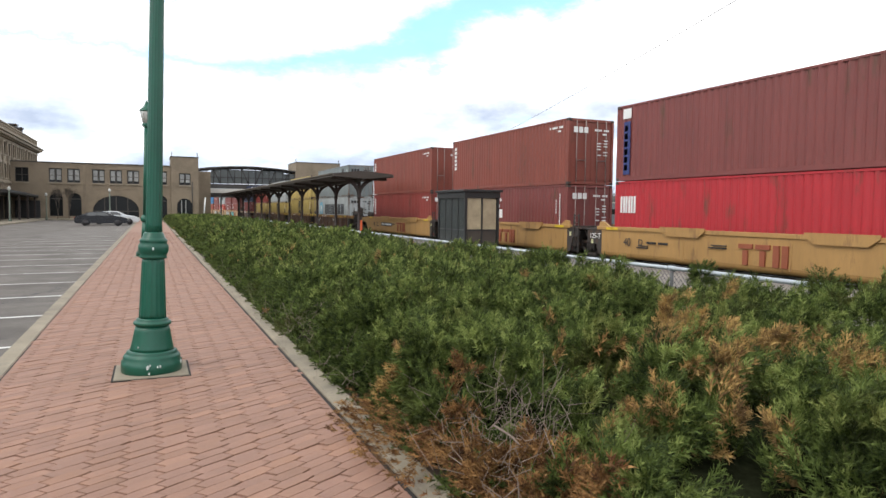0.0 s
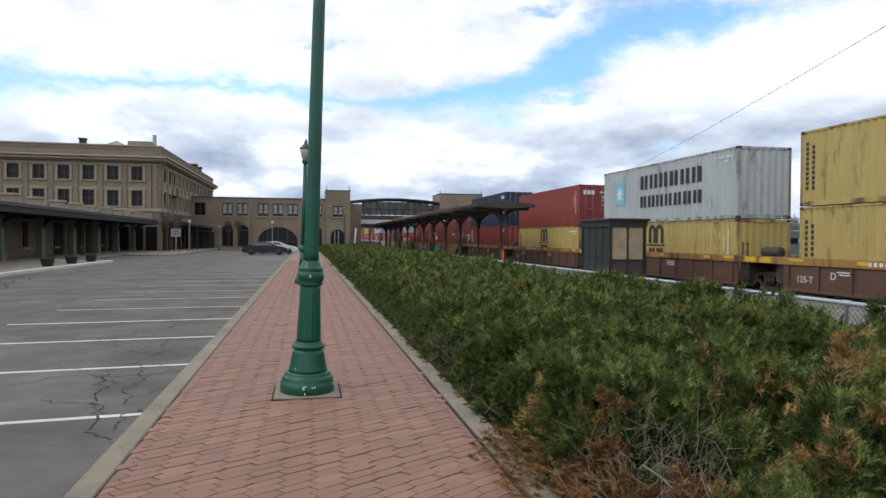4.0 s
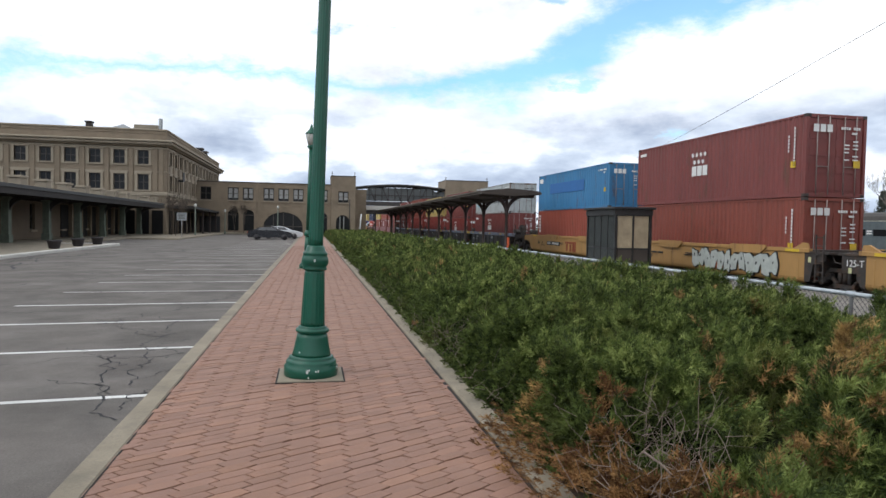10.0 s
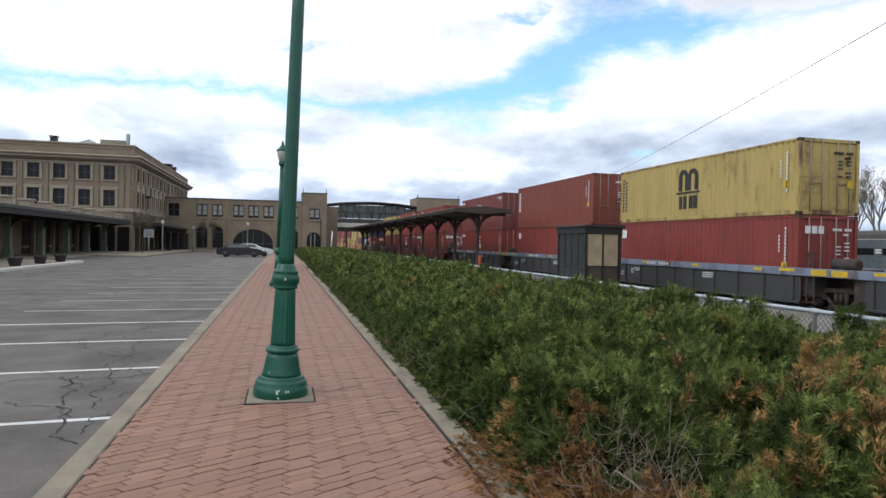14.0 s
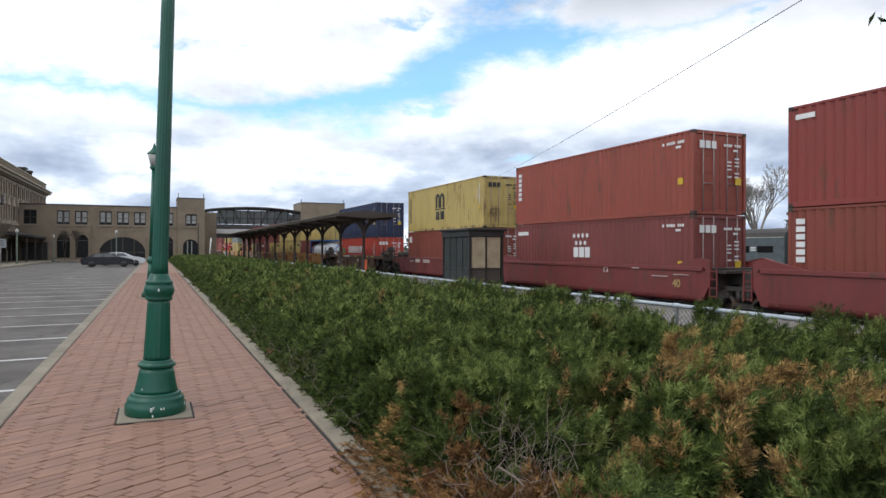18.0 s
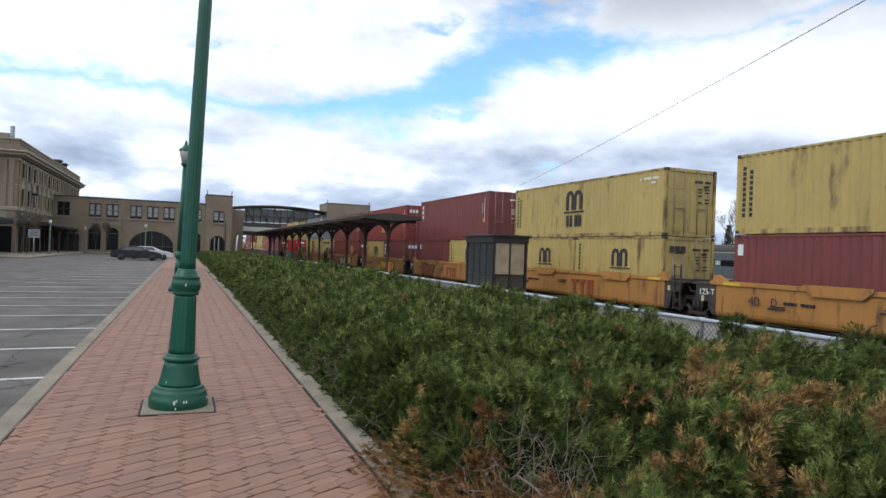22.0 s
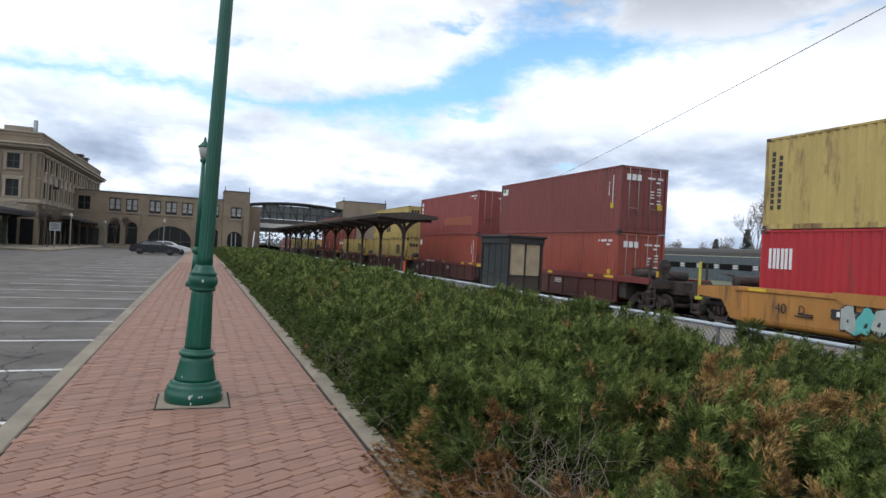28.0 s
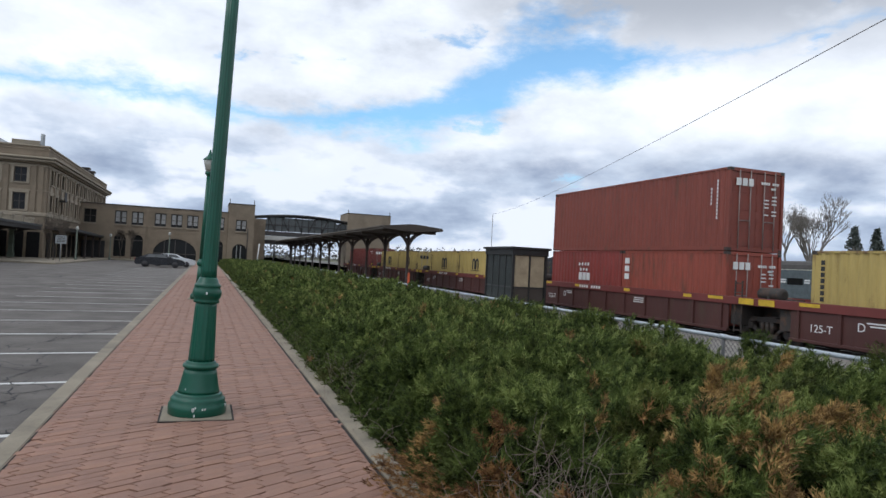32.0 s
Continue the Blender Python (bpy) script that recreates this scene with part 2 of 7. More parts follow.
M["white"] = surface("white_marking", (0.74, 0.74, 0.72), 0.7, var=0.1, scale=3)
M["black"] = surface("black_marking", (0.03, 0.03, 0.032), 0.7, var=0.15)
M["yellowmark"] = surface("yellow_marking", (0.62, 0.42, 0.03), 0.6)
M["tin"] = surface("roof_metal", (0.30, 0.32, 0.33), 0.55, metal=0.2)
M["darkroof"] = surface("dark_roofing", (0.07, 0.065, 0.06), 0.9)


# ---- mesh helpers ----
def box(bm, x0, y0, z0, x1, y1, z1, bevel=0.0):
    vs = [bm.verts.new(p) for p in ((x0, y0, z0), (x1, y0, z0), (x1, y1, z0), (x0, y1, z0), (x0, y0, z1), (x1, y0, z1), (x1, y1, z1), (x0, y1, z1))]
    fs = [bm.faces.new([vs[i] for i in f]) for f in ((3, 2, 1, 0), (4, 5, 6, 7), (0, 1, 5, 4), (1, 2, 6, 5), (2, 3, 7, 6), (3, 0, 4, 7))]
    if bevel:
        es = {e for f in fs for e in f.edges}
        bmesh.ops.bevel(bm, geom=list(es), offset=bevel, segments=1, affect="EDGES")
    return bm


def tube(bm, pts, r0, r1=None, seg=8, cap=True):
    """A round bar through points, tapering from r0 to r1."""
    r1 = r0 if r1 is None else r1
    pts = [Vector(p) for p in pts]
    rings = []
    for k, p in enumerate(pts):
        d = (pts[min(k + 1, len(pts) - 1)] - pts[max(k - 1, 0)]).normalized()
        a = d.orthogonal().normalized() if abs(d.z) < 0.99 else Vector((1, 0, 0))
        b = d.cross(a).normalized()
        a = b.cross(d).normalized()
        r = r0 + (r1 - r0) * k / max(len(pts) - 1, 1)
        rings.append([bm.verts.new(p + a * math.cos(2 * math.pi * s / seg) * r + b * math.sin(2 * math.pi * s / seg) * r) for s in range(seg)])
    for q, w in zip(rings, rings[1:]):
        for s in range(seg):
            bm.faces.new((q[s], q[(s + 1) % seg], w[(s + 1) % seg], w[s])).smooth = True
    if cap:
        bm.faces.new(rings[0][::-1])
        bm.faces.new(rings[-1])
    return bm


def lathe(bm, prof, seg=24, smooth=True, flute=0, depth=0.0):
    """Turned on the z axis from (radius, z) pairs; flute: shallow grooves round it."""
    rings = []
    for r, z in prof:
        ring = []
        for s in range(seg):
            a = 2 * math.pi * s / seg
            rr = r * (1 - depth * (0.5 + 0.5 * math.cos(flute * a))) if flute else r
            ring.append(bm.verts.new((rr * math.cos(a), rr * math.sin(a), z)))
        rings.append(ring)
    for q, w in zip(rings, rings[1:]):
        for s in range(seg):
            bm.faces.new((q[s], q[(s + 1) % seg], w[(s + 1) % seg], w[s])).smooth = smooth
    bm.faces.new(rings[0][::-1])
    bm.faces.new(rings[-1])
    return bm


def mesh_of(name, bm):
    me = bpy.data.meshes.new(name)
    bmesh.ops.recalc_face_normals(bm, faces=bm.faces)
    bm.to_mesh(me)
    bm.free()
    return me


def part(name, bm, material, parent=None, label="", kind=""):
    """One mesh object under a thing or a part. bm may be a bmesh or a mesh to share."""
    me = bm if isinstance(bm, bpy.types.Mesh) else mesh_of(name, bm)
    if not me.materials:
        me.materials.append(material)
    ob = new(name, me)
    if ob.material_slots[0].material != material:
        ob.material_slots[0].link = "OBJECT"
        ob.material_slots[0].material = material
    ob.parent = parent
    if label:
        ob["label"] = label
    if kind:
        ob["kind"] = kind
    return ob


def thing(name, label, category, group="", kind="", m=None):
    ob = new(name)
    ob.empty_display_size = 0.2
    if m is not None:
        ob.matrix_basis = m
    return tagged(ob, label, category, group, kind)


def B(*boxes, bevel=0.0):
    bm = bmesh.new()
    for b in boxes:
        box(bm, *b, bevel=bevel)
    return bm


def T(*args, **kw):
    return tube(bmesh.new(), *args, **kw)


def quads(name, verts, faces, material, parent=None, smooth=False):
    """A mesh straight from arrays."""
    me = bpy.data.meshes.new(name)
    me.from_pydata(verts, [], faces)
    me.materials.append(material)
    if smooth:
        me.polygons.foreach_set("use_smooth", [True] * len(me.polygons))
    me.update()
    ob = new(name, me)
    ob.parent = parent
    return ob

# ---- ground and paving ----
KERB_L0, KERB_L1, KERB_R0, KERB_R1 = -1.445, -1.26, 1.345, 1.53
FENCE_X, PLAT_Z, RAIL_Z = 7.2, -0.22, -0.46
def shared_line():
    if not LINES:
        LINES.append(mesh_of("stall_line", B((-4.15, -0.045, 0, 0, 0.045, 0.003))))
    return LINES[0]


LINES = []
part("ground", B((-900, -400, -0.9, 900, 1500, -0.62)), M["grass"], kind="structure")
part("parking_lot", B((-70, -60, -0.6, KERB_L0, 260, -0.12)), M["asphalt"], kind="structure")
part("kerb_parking", B((KERB_L0, -20, -0.5, KERB_L1, 92, 0.008), bevel=0.012), M["concrete"], kind="structure")
part("pavement", B((KERB_L1, -20, -0.5, KERB_R0, 96, -0.012)), M["sand"], kind="structure")
part("kerb_planting", B((KERB_R0, -20, -0.5, KERB_R1, 92, 0.035), bevel=0.02), M["concrete"], kind="structure")
part("planting_bed", B((KERB_R1, -20, -0.5, FENCE_X + 0.5, 92, -0.03)), M["soil"], kind="structure")
part("platform", B((FENCE_X + 0.5, -60, -0.6, 15.6, 260, PLAT_Z)), M["pale_tar"], kind="structure")
part("track_bed", B((15.6, -200, -0.7, 60, 700, RAIL_Z - 0.16)), M["gravel"], kind="structure")
for k, y in enumerate([6.82 + 2.56 * (n - 4) for n in range(28)]):
    ln = part("stall_line", shared_line(), M["line"] if y < 17 else M["wornline"], kind="structure")
    ln.matrix_basis = pose(KERB_L0 - 0.02, y + 0.01, -0.12, 0, 0, 6.0)
crng = random.Random(21)


def crack(x, y, dx, dy, n, w):
    """A ragged open crack in the asphalt, as a thin dark strip."""
    vs, fs, ang = [], [], math.atan2(dy, dx)
    st = math.hypot(dx, dy)
    for k in range(n):
        a = ang + crng.gauss(0, 0.62)
        nx, ny = x + math.cos(a) * st, y + math.sin(a) * st
        ww = w * crng.uniform(0.3, 1.5)
        px, py = -math.sin(a) * ww, math.cos(a) * ww
        i = len(vs)
        vs += [(x - px, y - py, -0.1165), (x + px, y + py, -0.1165), (nx + px * 0.8, ny + py * 0.8, -0.1165), (nx - px * 0.8, ny - py * 0.8, -0.1165)]
        fs.append((i, i + 1, i + 2, i + 3))
        x, y = nx, ny
    ob = quads("asphalt_crack", vs, fs, M["tar"])
    ob["kind"] = "structure"


for args in ((-1.60, 6.0, -0.02, 0.10, 34, 0.011), (-1.66, 6.3, 0.02, 0.07, 14, 0.008), (-1.78, 7.2, -0.02, 0.09, 30, 0.010), (-1.95, 8.6, -0.015, 0.11, 26, 0.010), (-1.75, 7.6, 0.03, 0.06, 10, 0.007), (-2.05, 10.2, -0.03, 0.11, 30, 0.010),
             (-2.0, 9.4, 0.04, 0.06, 12, 0.007), (-2.45, 13.2, 0.03, 0.12, 30, 0.012), (-2.1, 8.3, -0.06, 0.07, 20, 0.008), (-2.3, 10.6, -0.08, 0.06, 26, 0.008), (-1.9, 6.9, -0.06, 0.05, 16, 0.007), (-3.4, 11.5, 0.06, 0.14, 40, 0.010),
             (-3.6, 8.4, 0.10, 0.03, 24, 0.007), (-5.5, 13, 0.12, 0.08, 40, 0.009), (-3.0, 16, -0.15, 0.05, 40, 0.012), (-7.5, 18, 0.1, 0.2, 44, 0.014), (-9.5, 12, -0.05, 0.3, 60, 0.016), (-8.3, 26, -0.25, 0.05, 40, 0.018), (-4, 22, -0.2, 0.03, 30, 0.014),
             (-3, 29, -0.3, 0.1, 40, 0.02), (-11, 20, 0.03, 0.35, 60, 0.022), (-6, 36, 0.3, 0.05, 30, 0.025), (-10, 40, 0.2, 0.3, 40, 0.025), (-9.6, 24, -0.1, 0.5, 50, 0.05), (-12.0, 30, 0.15, 0.5, 40, 0.05)):
    crack(*args)

# ---- the train ----
TRAIN_X, FACE_X = 18.12, 16.9
CL, CW, CH = 12.19, 2.44, 2.90
PAINTS = {
    "maroon": (0.185, 0.046, 0.040), "red": (0.24, 0.042, 0.033), "brightred": (0.40, 0.02, 0.028), "rust": (0.21, 0.05, 0.032), "orange": (0.28, 0.062, 0.038),
    "yellow": (0.47, 0.355, 0.115), "grey": (0.20, 0.225, 0.225), "palegrey": (0.42, 0.45, 0.45), "navy": (0.016, 0.027, 0.07), "sky": (0.04, 0.18, 0.36), "vermilion": (0.42, 0.05, 0.03),
    "pink": (0.235, 0.05, 0.043)}
CPAINT = {k: paint(k + "_container_paint", v, amount=0.57) for k, v in PAINTS.items()}
CFRAME = {k: paint(k + "_rusted_frame_paint", PAINTS[k], rust=(0.13, 0.065, 0.035), amount=0.46) for k in ("palegrey", "yellow", "grey")}


def corrugated(length, z0, z1, pitch=0.28, deep=0.038, far=0.0):
    """A ribbed steel side along y, facing -x at x = 0."""
    bm = bmesh.new()
    prev, y = None, 0.0
    prof = ((0.0, 0.0), (0.26, 0.0), (0.50, deep), (0.76, deep))
    n = int(length / pitch)
    step = length / n
    pts = [((k + a) * step, d) for k in range(n) for a, d in prof] + [(length, 0.0)]
    for yy, d in pts:
        cur = (bm.verts.new((d, yy, z0)), bm.verts.new((d, yy, z1)))
        if prev:
            bm.faces.new((prev[0], prev[1], cur[1], cur[0]))
        prev = cur
    return bm


SHARED = {}


def shared(key, make):
    if key not in SHARED:
        SHARED[key] = mesh_of(key, make())
    return SHARED[key]


def frame_bars(L, H):
    h, p = CW / 2, 0.11
    bs = []
    for x in (-h, h - p):
        for y in (0.0, L - p):
            bs.append((x, y, 0.0, x + p, y + p, H))
    for x0, x1 in ((-h, -h + 0.06), (h - 0.06, h)):
        bs.append((x0 + 0.002, p, 0.0, x1 - 0.002, L - p, 0.15))
        bs.append((x0 + 0.002, p, H - 0.07, x1 - 0.002, L - p, H - 0.004))
    for y0, y1 in ((0.0, 0.07), (L - 0.07, L)):
        bs.append((-h + p, y0 + 0.003, 0.0, h - p, y1 - 0.003, 0.16))
        bs.append((-h + p, y0 + 0.003, H - 0.12, h - p, y1 - 0.003, H - 0.003))
    return B(*bs)


def container(colour, y, z, L=CL, H=CH, x=TRAIN_X, marks=(), label="", doors=True):
    """A steel box whose door end, at local y = 0, leads."""
    nice = {"maroon": "dark maroon", "rust": "rust-red", "orange": "faded orange-red", "brightred": "bright red", "grey": "weathered grey", "palegrey": "pale grey",
            "navy": "navy blue", "sky": "sky-blue", "vermilion": "vivid orange-red", "pink": "sun-faded red", "yellow": "dirty mustard-yellow", "red": "dull red"}[colour]
    th = thing("container", label or f"{nice} corrugated steel shipping container carried on a train", "shipping container", "containers on the train")
    mat = CPAINT[colour]
    key = f"{L:.2f}_{H:.2f}"
    part("frame", shared("frame" + key, lambda: frame_bars(L, H)), CFRAME.get(colour, mat), th)
    for cx in (-CW / 2 - 0.006, CW / 2 - 0.174):
        for cy in (-0.006, L - 0.164):
            for cz in (-0.004, H - 0.114):
                part("corner_casting", shared("casting", lambda: B((0, 0, 0, 0.18, 0.17, 0.118), bevel=0.012)), M["steel"], th).location = (cx, cy, cz)
    for s in (0, 1):
        p = part("side_panel", shared("side" + key, lambda: corrugated(L - 0.22, 0.15, H - 0.07)), mat, th)
        p.matrix_basis = pose(-CW / 2 + 0.012, 0.11, 0) if s == 0 else pose(CW / 2 - 0.012, L - 0.11, 0, 0, 0, 180)
    part("roof", shared("roof" + key, lambda: B((-CW / 2 + 0.06, 0.07, H - 0.05, CW / 2 - 0.06, L - 0.07, H - 0.012))), mat, th)
    end = part("end_wall", shared("end" + key, lambda: corrugated(CW - 0.22, 0.16, H - 0.12)), mat, th)
    end.matrix_basis = pose(-CW / 2 + 0.11, L - 0.012, 0, 0, 0, -90) if doors else pose(CW / 2 - 0.11, 0.012, 0, 0, 0, 90)
    dw = (CW - 0.24) / 2
    for s in (0, 1):
        x0 = -CW / 2 + 0.12 + s * dw

        def leaf():
            bs = [(0.0, 0.045, 0.17, dw - 0.01, 0.08, H - 0.13)]
            bs += [(0.03, 0.030, 0.24 + k * (H - 0.5) / 4, dw - 0.04, 0.045, 0.24 + (k + 0.55) * (H - 0.5) / 4) for k in range(4)]
            return B(*bs)
        d = part("door", shared("door" + key, leaf), mat, th)
        d.matrix_basis = pose(x0, 0, 0) if doors else pose(-x0, L, 0, 0, 0, 180)
        for f in (0.28, 0.72):
            r = part("locking_bar", shared("bar" + key, lambda: T([(0, 0, 0.08), (0, 0, H - 0.06)], 0.019, seg=6)), M["galvbar"], d)
            r.location = (dw * f, -0.012, 0)
            g = part("door_handle", shared("handle", lambda: B((0, 0, 0, 0.42, 0.02, 0.035))), M["galvbar"], d)
            g.location = (dw * f - (0.0 if f < 0.5 else 0.42), -0.03, 1.05)
    th["ride"] = 0.0
    RIDERS.append((th, y, z, x))
    for m in marks:
        m(th, L, H)
    # owner codes become plain bars: by the leading corner of the side, and on the doors
    cr = random.Random(int(y * 10) + int(z * 7))
    rows = [(0.45 + 0.11 * k, H - 0.40, 0.45 + 0.11 * k + 0.075, H - 0.30) for k in range(10) if k not in (3, 8)] + [(0.6, H - 0.56, 0.85, H - 0.48)]
    if L > 8:
        if cr.random() < 0.5:
            rows = [(0.55, H - 0.5 - 0.13 * k, 0.61, H - 0.40 - 0.13 * k) for k in range(11)] + [(0.85, H - 0.5 - 0.13 * k, 0.90, H - 0.41 - 0.13 * k) for k in range(2, 7)]
        blocks(th, rows, M["white"], name="code_bar")
    mk = M["white"] if colour not in ("yellow", "palegrey", "grey") else M["black"]
    rows = [(0.16 + 0.1 * k, H - 0.52, 0.16 + 0.1 * k + 0.065, H - 0.43) for k in range(8) if k != 4] + [(0.6, H - 0.68, 0.8, H - 0.61)] + [(x, 1.3 + 0.13 * k, x + 0.2, 1.345 + 0.13 * k) for k in range(6) for x in (0.3, 0.66) if (k + int(x * 10)) % 4]
    if not doors:
        return th
    if cr.random() < 0.6:
        rows += [(-0.95 + 0.27 * k, H - 0.62, -0.95 + 0.27 * k + 0.2, H - 0.36) for k in range(3)]
    blocks(th, rows, mk, side=False, name="code_bar")
    if cr.random() < 0.55 and L > 8:
        blocks(th, [(0.5, H * 0.36, 0.74, H * 0.36 + 0.24)], M["yellowmark"], name="warning_placard")
        blocks(th, [(0.70, H * 0.36, 0.95, H * 0.36 + 0.26)], M["yellowmark"], side=False, name="warning_placard")
    return th


M["galvbar"] = surface("dull_door_bar", (0.30, 0.25, 0.23), 0.55, metal=0.2)
RIDERS = []


# markings on the side that faces the platform: plain blocks in the owners' colours
def blocks(th, items, material, side=True, name="marking", deep=0.004):
    """items: (y0, z0, y1, z1) on the side that faces -x, or (x0, z0, x1, z1) on the door end."""
    bm = bmesh.new()
    for a0, z0, a1, z1 in items:
        if side:
            box(bm, -CW / 2 - deep, a0, z0, -CW / 2 + 0.012, a1, z1)
        else:
            box(bm, a0, -0.030 - deep, z0, a1, -0.008, z1)
    ob = part(name, bm, material, th)
    ob["kind"] = "stuff"
    return ob


def letters(y_right, y_left, z0, z1, n, gap=0.22):
    """n upright blocks in a row."""
    w = (y_left - y_right) / n
    return [(y_left - (k + 1) * w + w * gap / 2, z0, y_left - k * w - w * gap / 2, z1) for k in range(n)]


def word(a, b, z0, z1, n, material="black", gap=0.26, deep=0.004):
    """A row of plain blocks in place of a word; a and b run from the trailing end of the box, z from its floor."""
    def f(th, L, H):
        rows = []
        for k, (y0, za, y1, zb) in enumerate(letters(L * (1 - b), L * (1 - a), H * z0, H * z1, n, gap)):
            slit, cut = (y1 - y0) * 0.12, (y0 + y1) / 2
            rows += [(y0, za, cut - slit, zb), (cut + slit, za, y1, zb)] if (zb - za) > 0.5 else [(y0, za, y1, zb)]
        blocks(th, rows, M[material], name="lettering_block", deep=deep)
    return f


def patch(a, b, z0, z1, material, deep=0.004):
    def f(th, L, H):
        blocks(th, [(L * (1 - b), H * z0, L * (1 - a), H * z1)], M[material], name="colour_patch", deep=deep)
    return f


def column(a, z0, z1, n, material="white", w=0.28):
    """Small blocks one under another, in place of upright lettering."""
    def f(th, L, H):
        h = (z1 - z0) * H / n
        rows = []
        for k in range(n):
            y1, za, zb = L * (1 - a), H * z0 + k * h + h * 0.16, H * z0 + (k + 1) * h - h * 0.12
            rows.append((y1 - w, za, y1, zb))
        blocks(th, rows, M[material], name="lettering_block")
    return f


def round_mark(th, y, z, r, material, n=20, rise=1.0, deep=0.006, star=0.0, name="emblem"):
    bm = bmesh.new()
    ring = []
    for x in (-CW / 2 - deep, -CW / 2 + 0.012):
        ring.append([bm.verts.new((x, y + math.sin(6.2832 * k / n) * r * (1 - star * (k % 2)), z + math.cos(6.2832 * k / n) * r * rise * (1 - star * (k % 2)))) for k in range(n)])
    bm.faces.new(ring[0])
    bm.faces.new(ring[1][::-1])
    for k in range(n):
        bm.faces.new((ring[0][k], ring[1][k], ring[1][(k + 1) % n], ring[0][(k + 1) % n]))
    return part(name, bm, M[material], th)


def seven_stars(a, z, material="white", s=1.0):
    def f(th, L, H):
        y = L * (1 - a)
        for k, (dy, dz) in enumerate(((-0.48, 0.2), (-0.16, 0.2), (0.16, 0.2), (0.48, 0.2), (-0.32, -0.12), (0, -0.12), (0.32, -0.12))):
            round_mark(th, y + dy * s, H * z + dz * s, 0.11 * s, material, 12, star=0.35)
        rows = []
        for k in range(3):
            y0 = y + (0.2 - k * 0.42) * s
            rows.append((y0 - 0.03 * s, H * z - 0.74 * s, y0 + 0.31 * s, H * z - 0.30 * s))
        blocks(th, rows, M[material], name="lettering_block")
    return f


def pale_star(a, z, s=0.62):
    """White eight-rayed star on a pale blue square."""
    def f(th, L, H):
        y = L * (1 - a)
        blocks(th, [(y - s, H * z - s, y + s, H * z + s)], M["paleblue"], name="emblem_square")
        round_mark(th, y, H * z, s * 0.85, "white", 16, star=0.62, deep=0.009)
    return f


def m_mark(a, z, material="black", s=1.0, lower=True):
    """A rounded m shape over a line and two smaller shapes."""
    def f(th, L, H):
        y, zz = L * (1 - a), H * z
        bm = bmesh.new()
        x0, x1 = -CW / 2 - 0.005, -CW / 2 + 0.012
        for c in (-0.34, 0.34):
            pts = [(c + 0.34 * math.cos(q), 0.28 + 0.34 * math.sin(q)) for q in [math.pi * k / 8 for k in range(9)]]
            inn = [(c + 0.13 * math.cos(q), 0.28 + 0.15 * math.sin(q)) for q in [math.pi * k / 8 for k in range(9)]]
            pts, inn = [(c + 0.34, -0.3)] + pts + [(c - 0.34, -0.3)], [(c + 0.13, -0.3)] + inn + [(c - 0.13, -0.3)]
            for k in range(len(pts) - 1):
                q = [bm.verts.new((xx, y + p[0] * s, zz + p[1] * s)) for xx in (x0, x1) for p in (pts[k], pts[k + 1], inn[k + 1], inn[k])]
                for fc in ((0, 1, 2, 3), (4, 7, 6, 5), (0, 4, 5, 1), (2, 6, 7, 3)):
                    bm.faces.new([q[i] for i in fc])
        if lower:
            box(bm, x0, y - 0.85 * s, zz - 0.43 * s, x1, y + 0.85 * s, zz - 0.36 * s)
            for c in (0.36, -0.36):
                box(bm, x0, y + (c - 0.27) * s, zz - 1.08 * s, x1, y + (c - 0.04) * s, zz - 0.54 * s)
                box(bm, x0, y + (c + 0.04) * s, zz - 1.08 * s, x1, y + (c + 0.27) * s, zz - 0.54 * s)
        else:
            box(bm, x0, y - 0.85 * s, zz - 0.43 * s, x1, y + 0.85 * s, zz - 0.37 * s)
        part("emblem", bm, M[material], th)
    return f


M["paleblue"] = surface("pale_blue_marking", (0.20, 0.48, 0.62), 0.7, var=0.08)
M["orangemark"] = surface("orange_marking", (0.62, 0.12, 0.04), 0.7, var=0.08)
M["navymark"] = surface("navy_marking", (0.03, 0.045, 0.16), 0.7, var=0.08)
M["bluemark"] = surface("mid_blue_marking", (0.025, 0.13, 0.36), 0.7, var=0.08)
M["greenmark"] = surface("green_marking", (0.05, 0.26, 0.10), 0.7, var=0.08)
M["tanmark"] = surface("tan_marking", (0.50, 0.36, 0.13), 0.7, var=0.1)
M["redmark"] = surface("dull_red_marking", (0.27, 0.075, 0.035), 0.7, var=0.1)
M["tealmark"] = surface("teal_spray_paint", (0.12, 0.45, 0.42), 0.6, var=0.15)


# ---- well cars ----
CAR = {"tan": (0.39, 0.222, 0.075), "orange": (0.42, 0.195, 0.045), "brown": (0.12, 0.062, 0.04), "maroon": (0.085, 0.032, 0.027), "red": (0.175, 0.036, 0.034), "bluegrey": (0.055, 0.056, 0.058)}
CARM = {k: paint(k + "_car_paint", v, rust=(0.085, 0.05, 0.032), amount=0.54) for k, v in CAR.items()}
CARM["tan"] = paint("tan_car_paint_clean", CAR["tan"], rust=(0.16, 0.085, 0.04), amount=0.56)
CARM["chord_yellow"] = paint("yellow_chord_paint", (0.36, 0.19, 0.05), amount=0.47)
CARM["chord_blue"] = paint("blue_chord_paint", (0.20, 0.24, 0.32), amount=0.5)
CARM["chord_maroon"] = paint("maroon_chord_paint", (0.16, 0.035, 0.03), amount=0.6)
SILL, FLOOR_Z = 1.02, -0.16
M["postyellow"] = surface("yellow_hand_post", (0.55, 0.50, 0.04), 0.6)


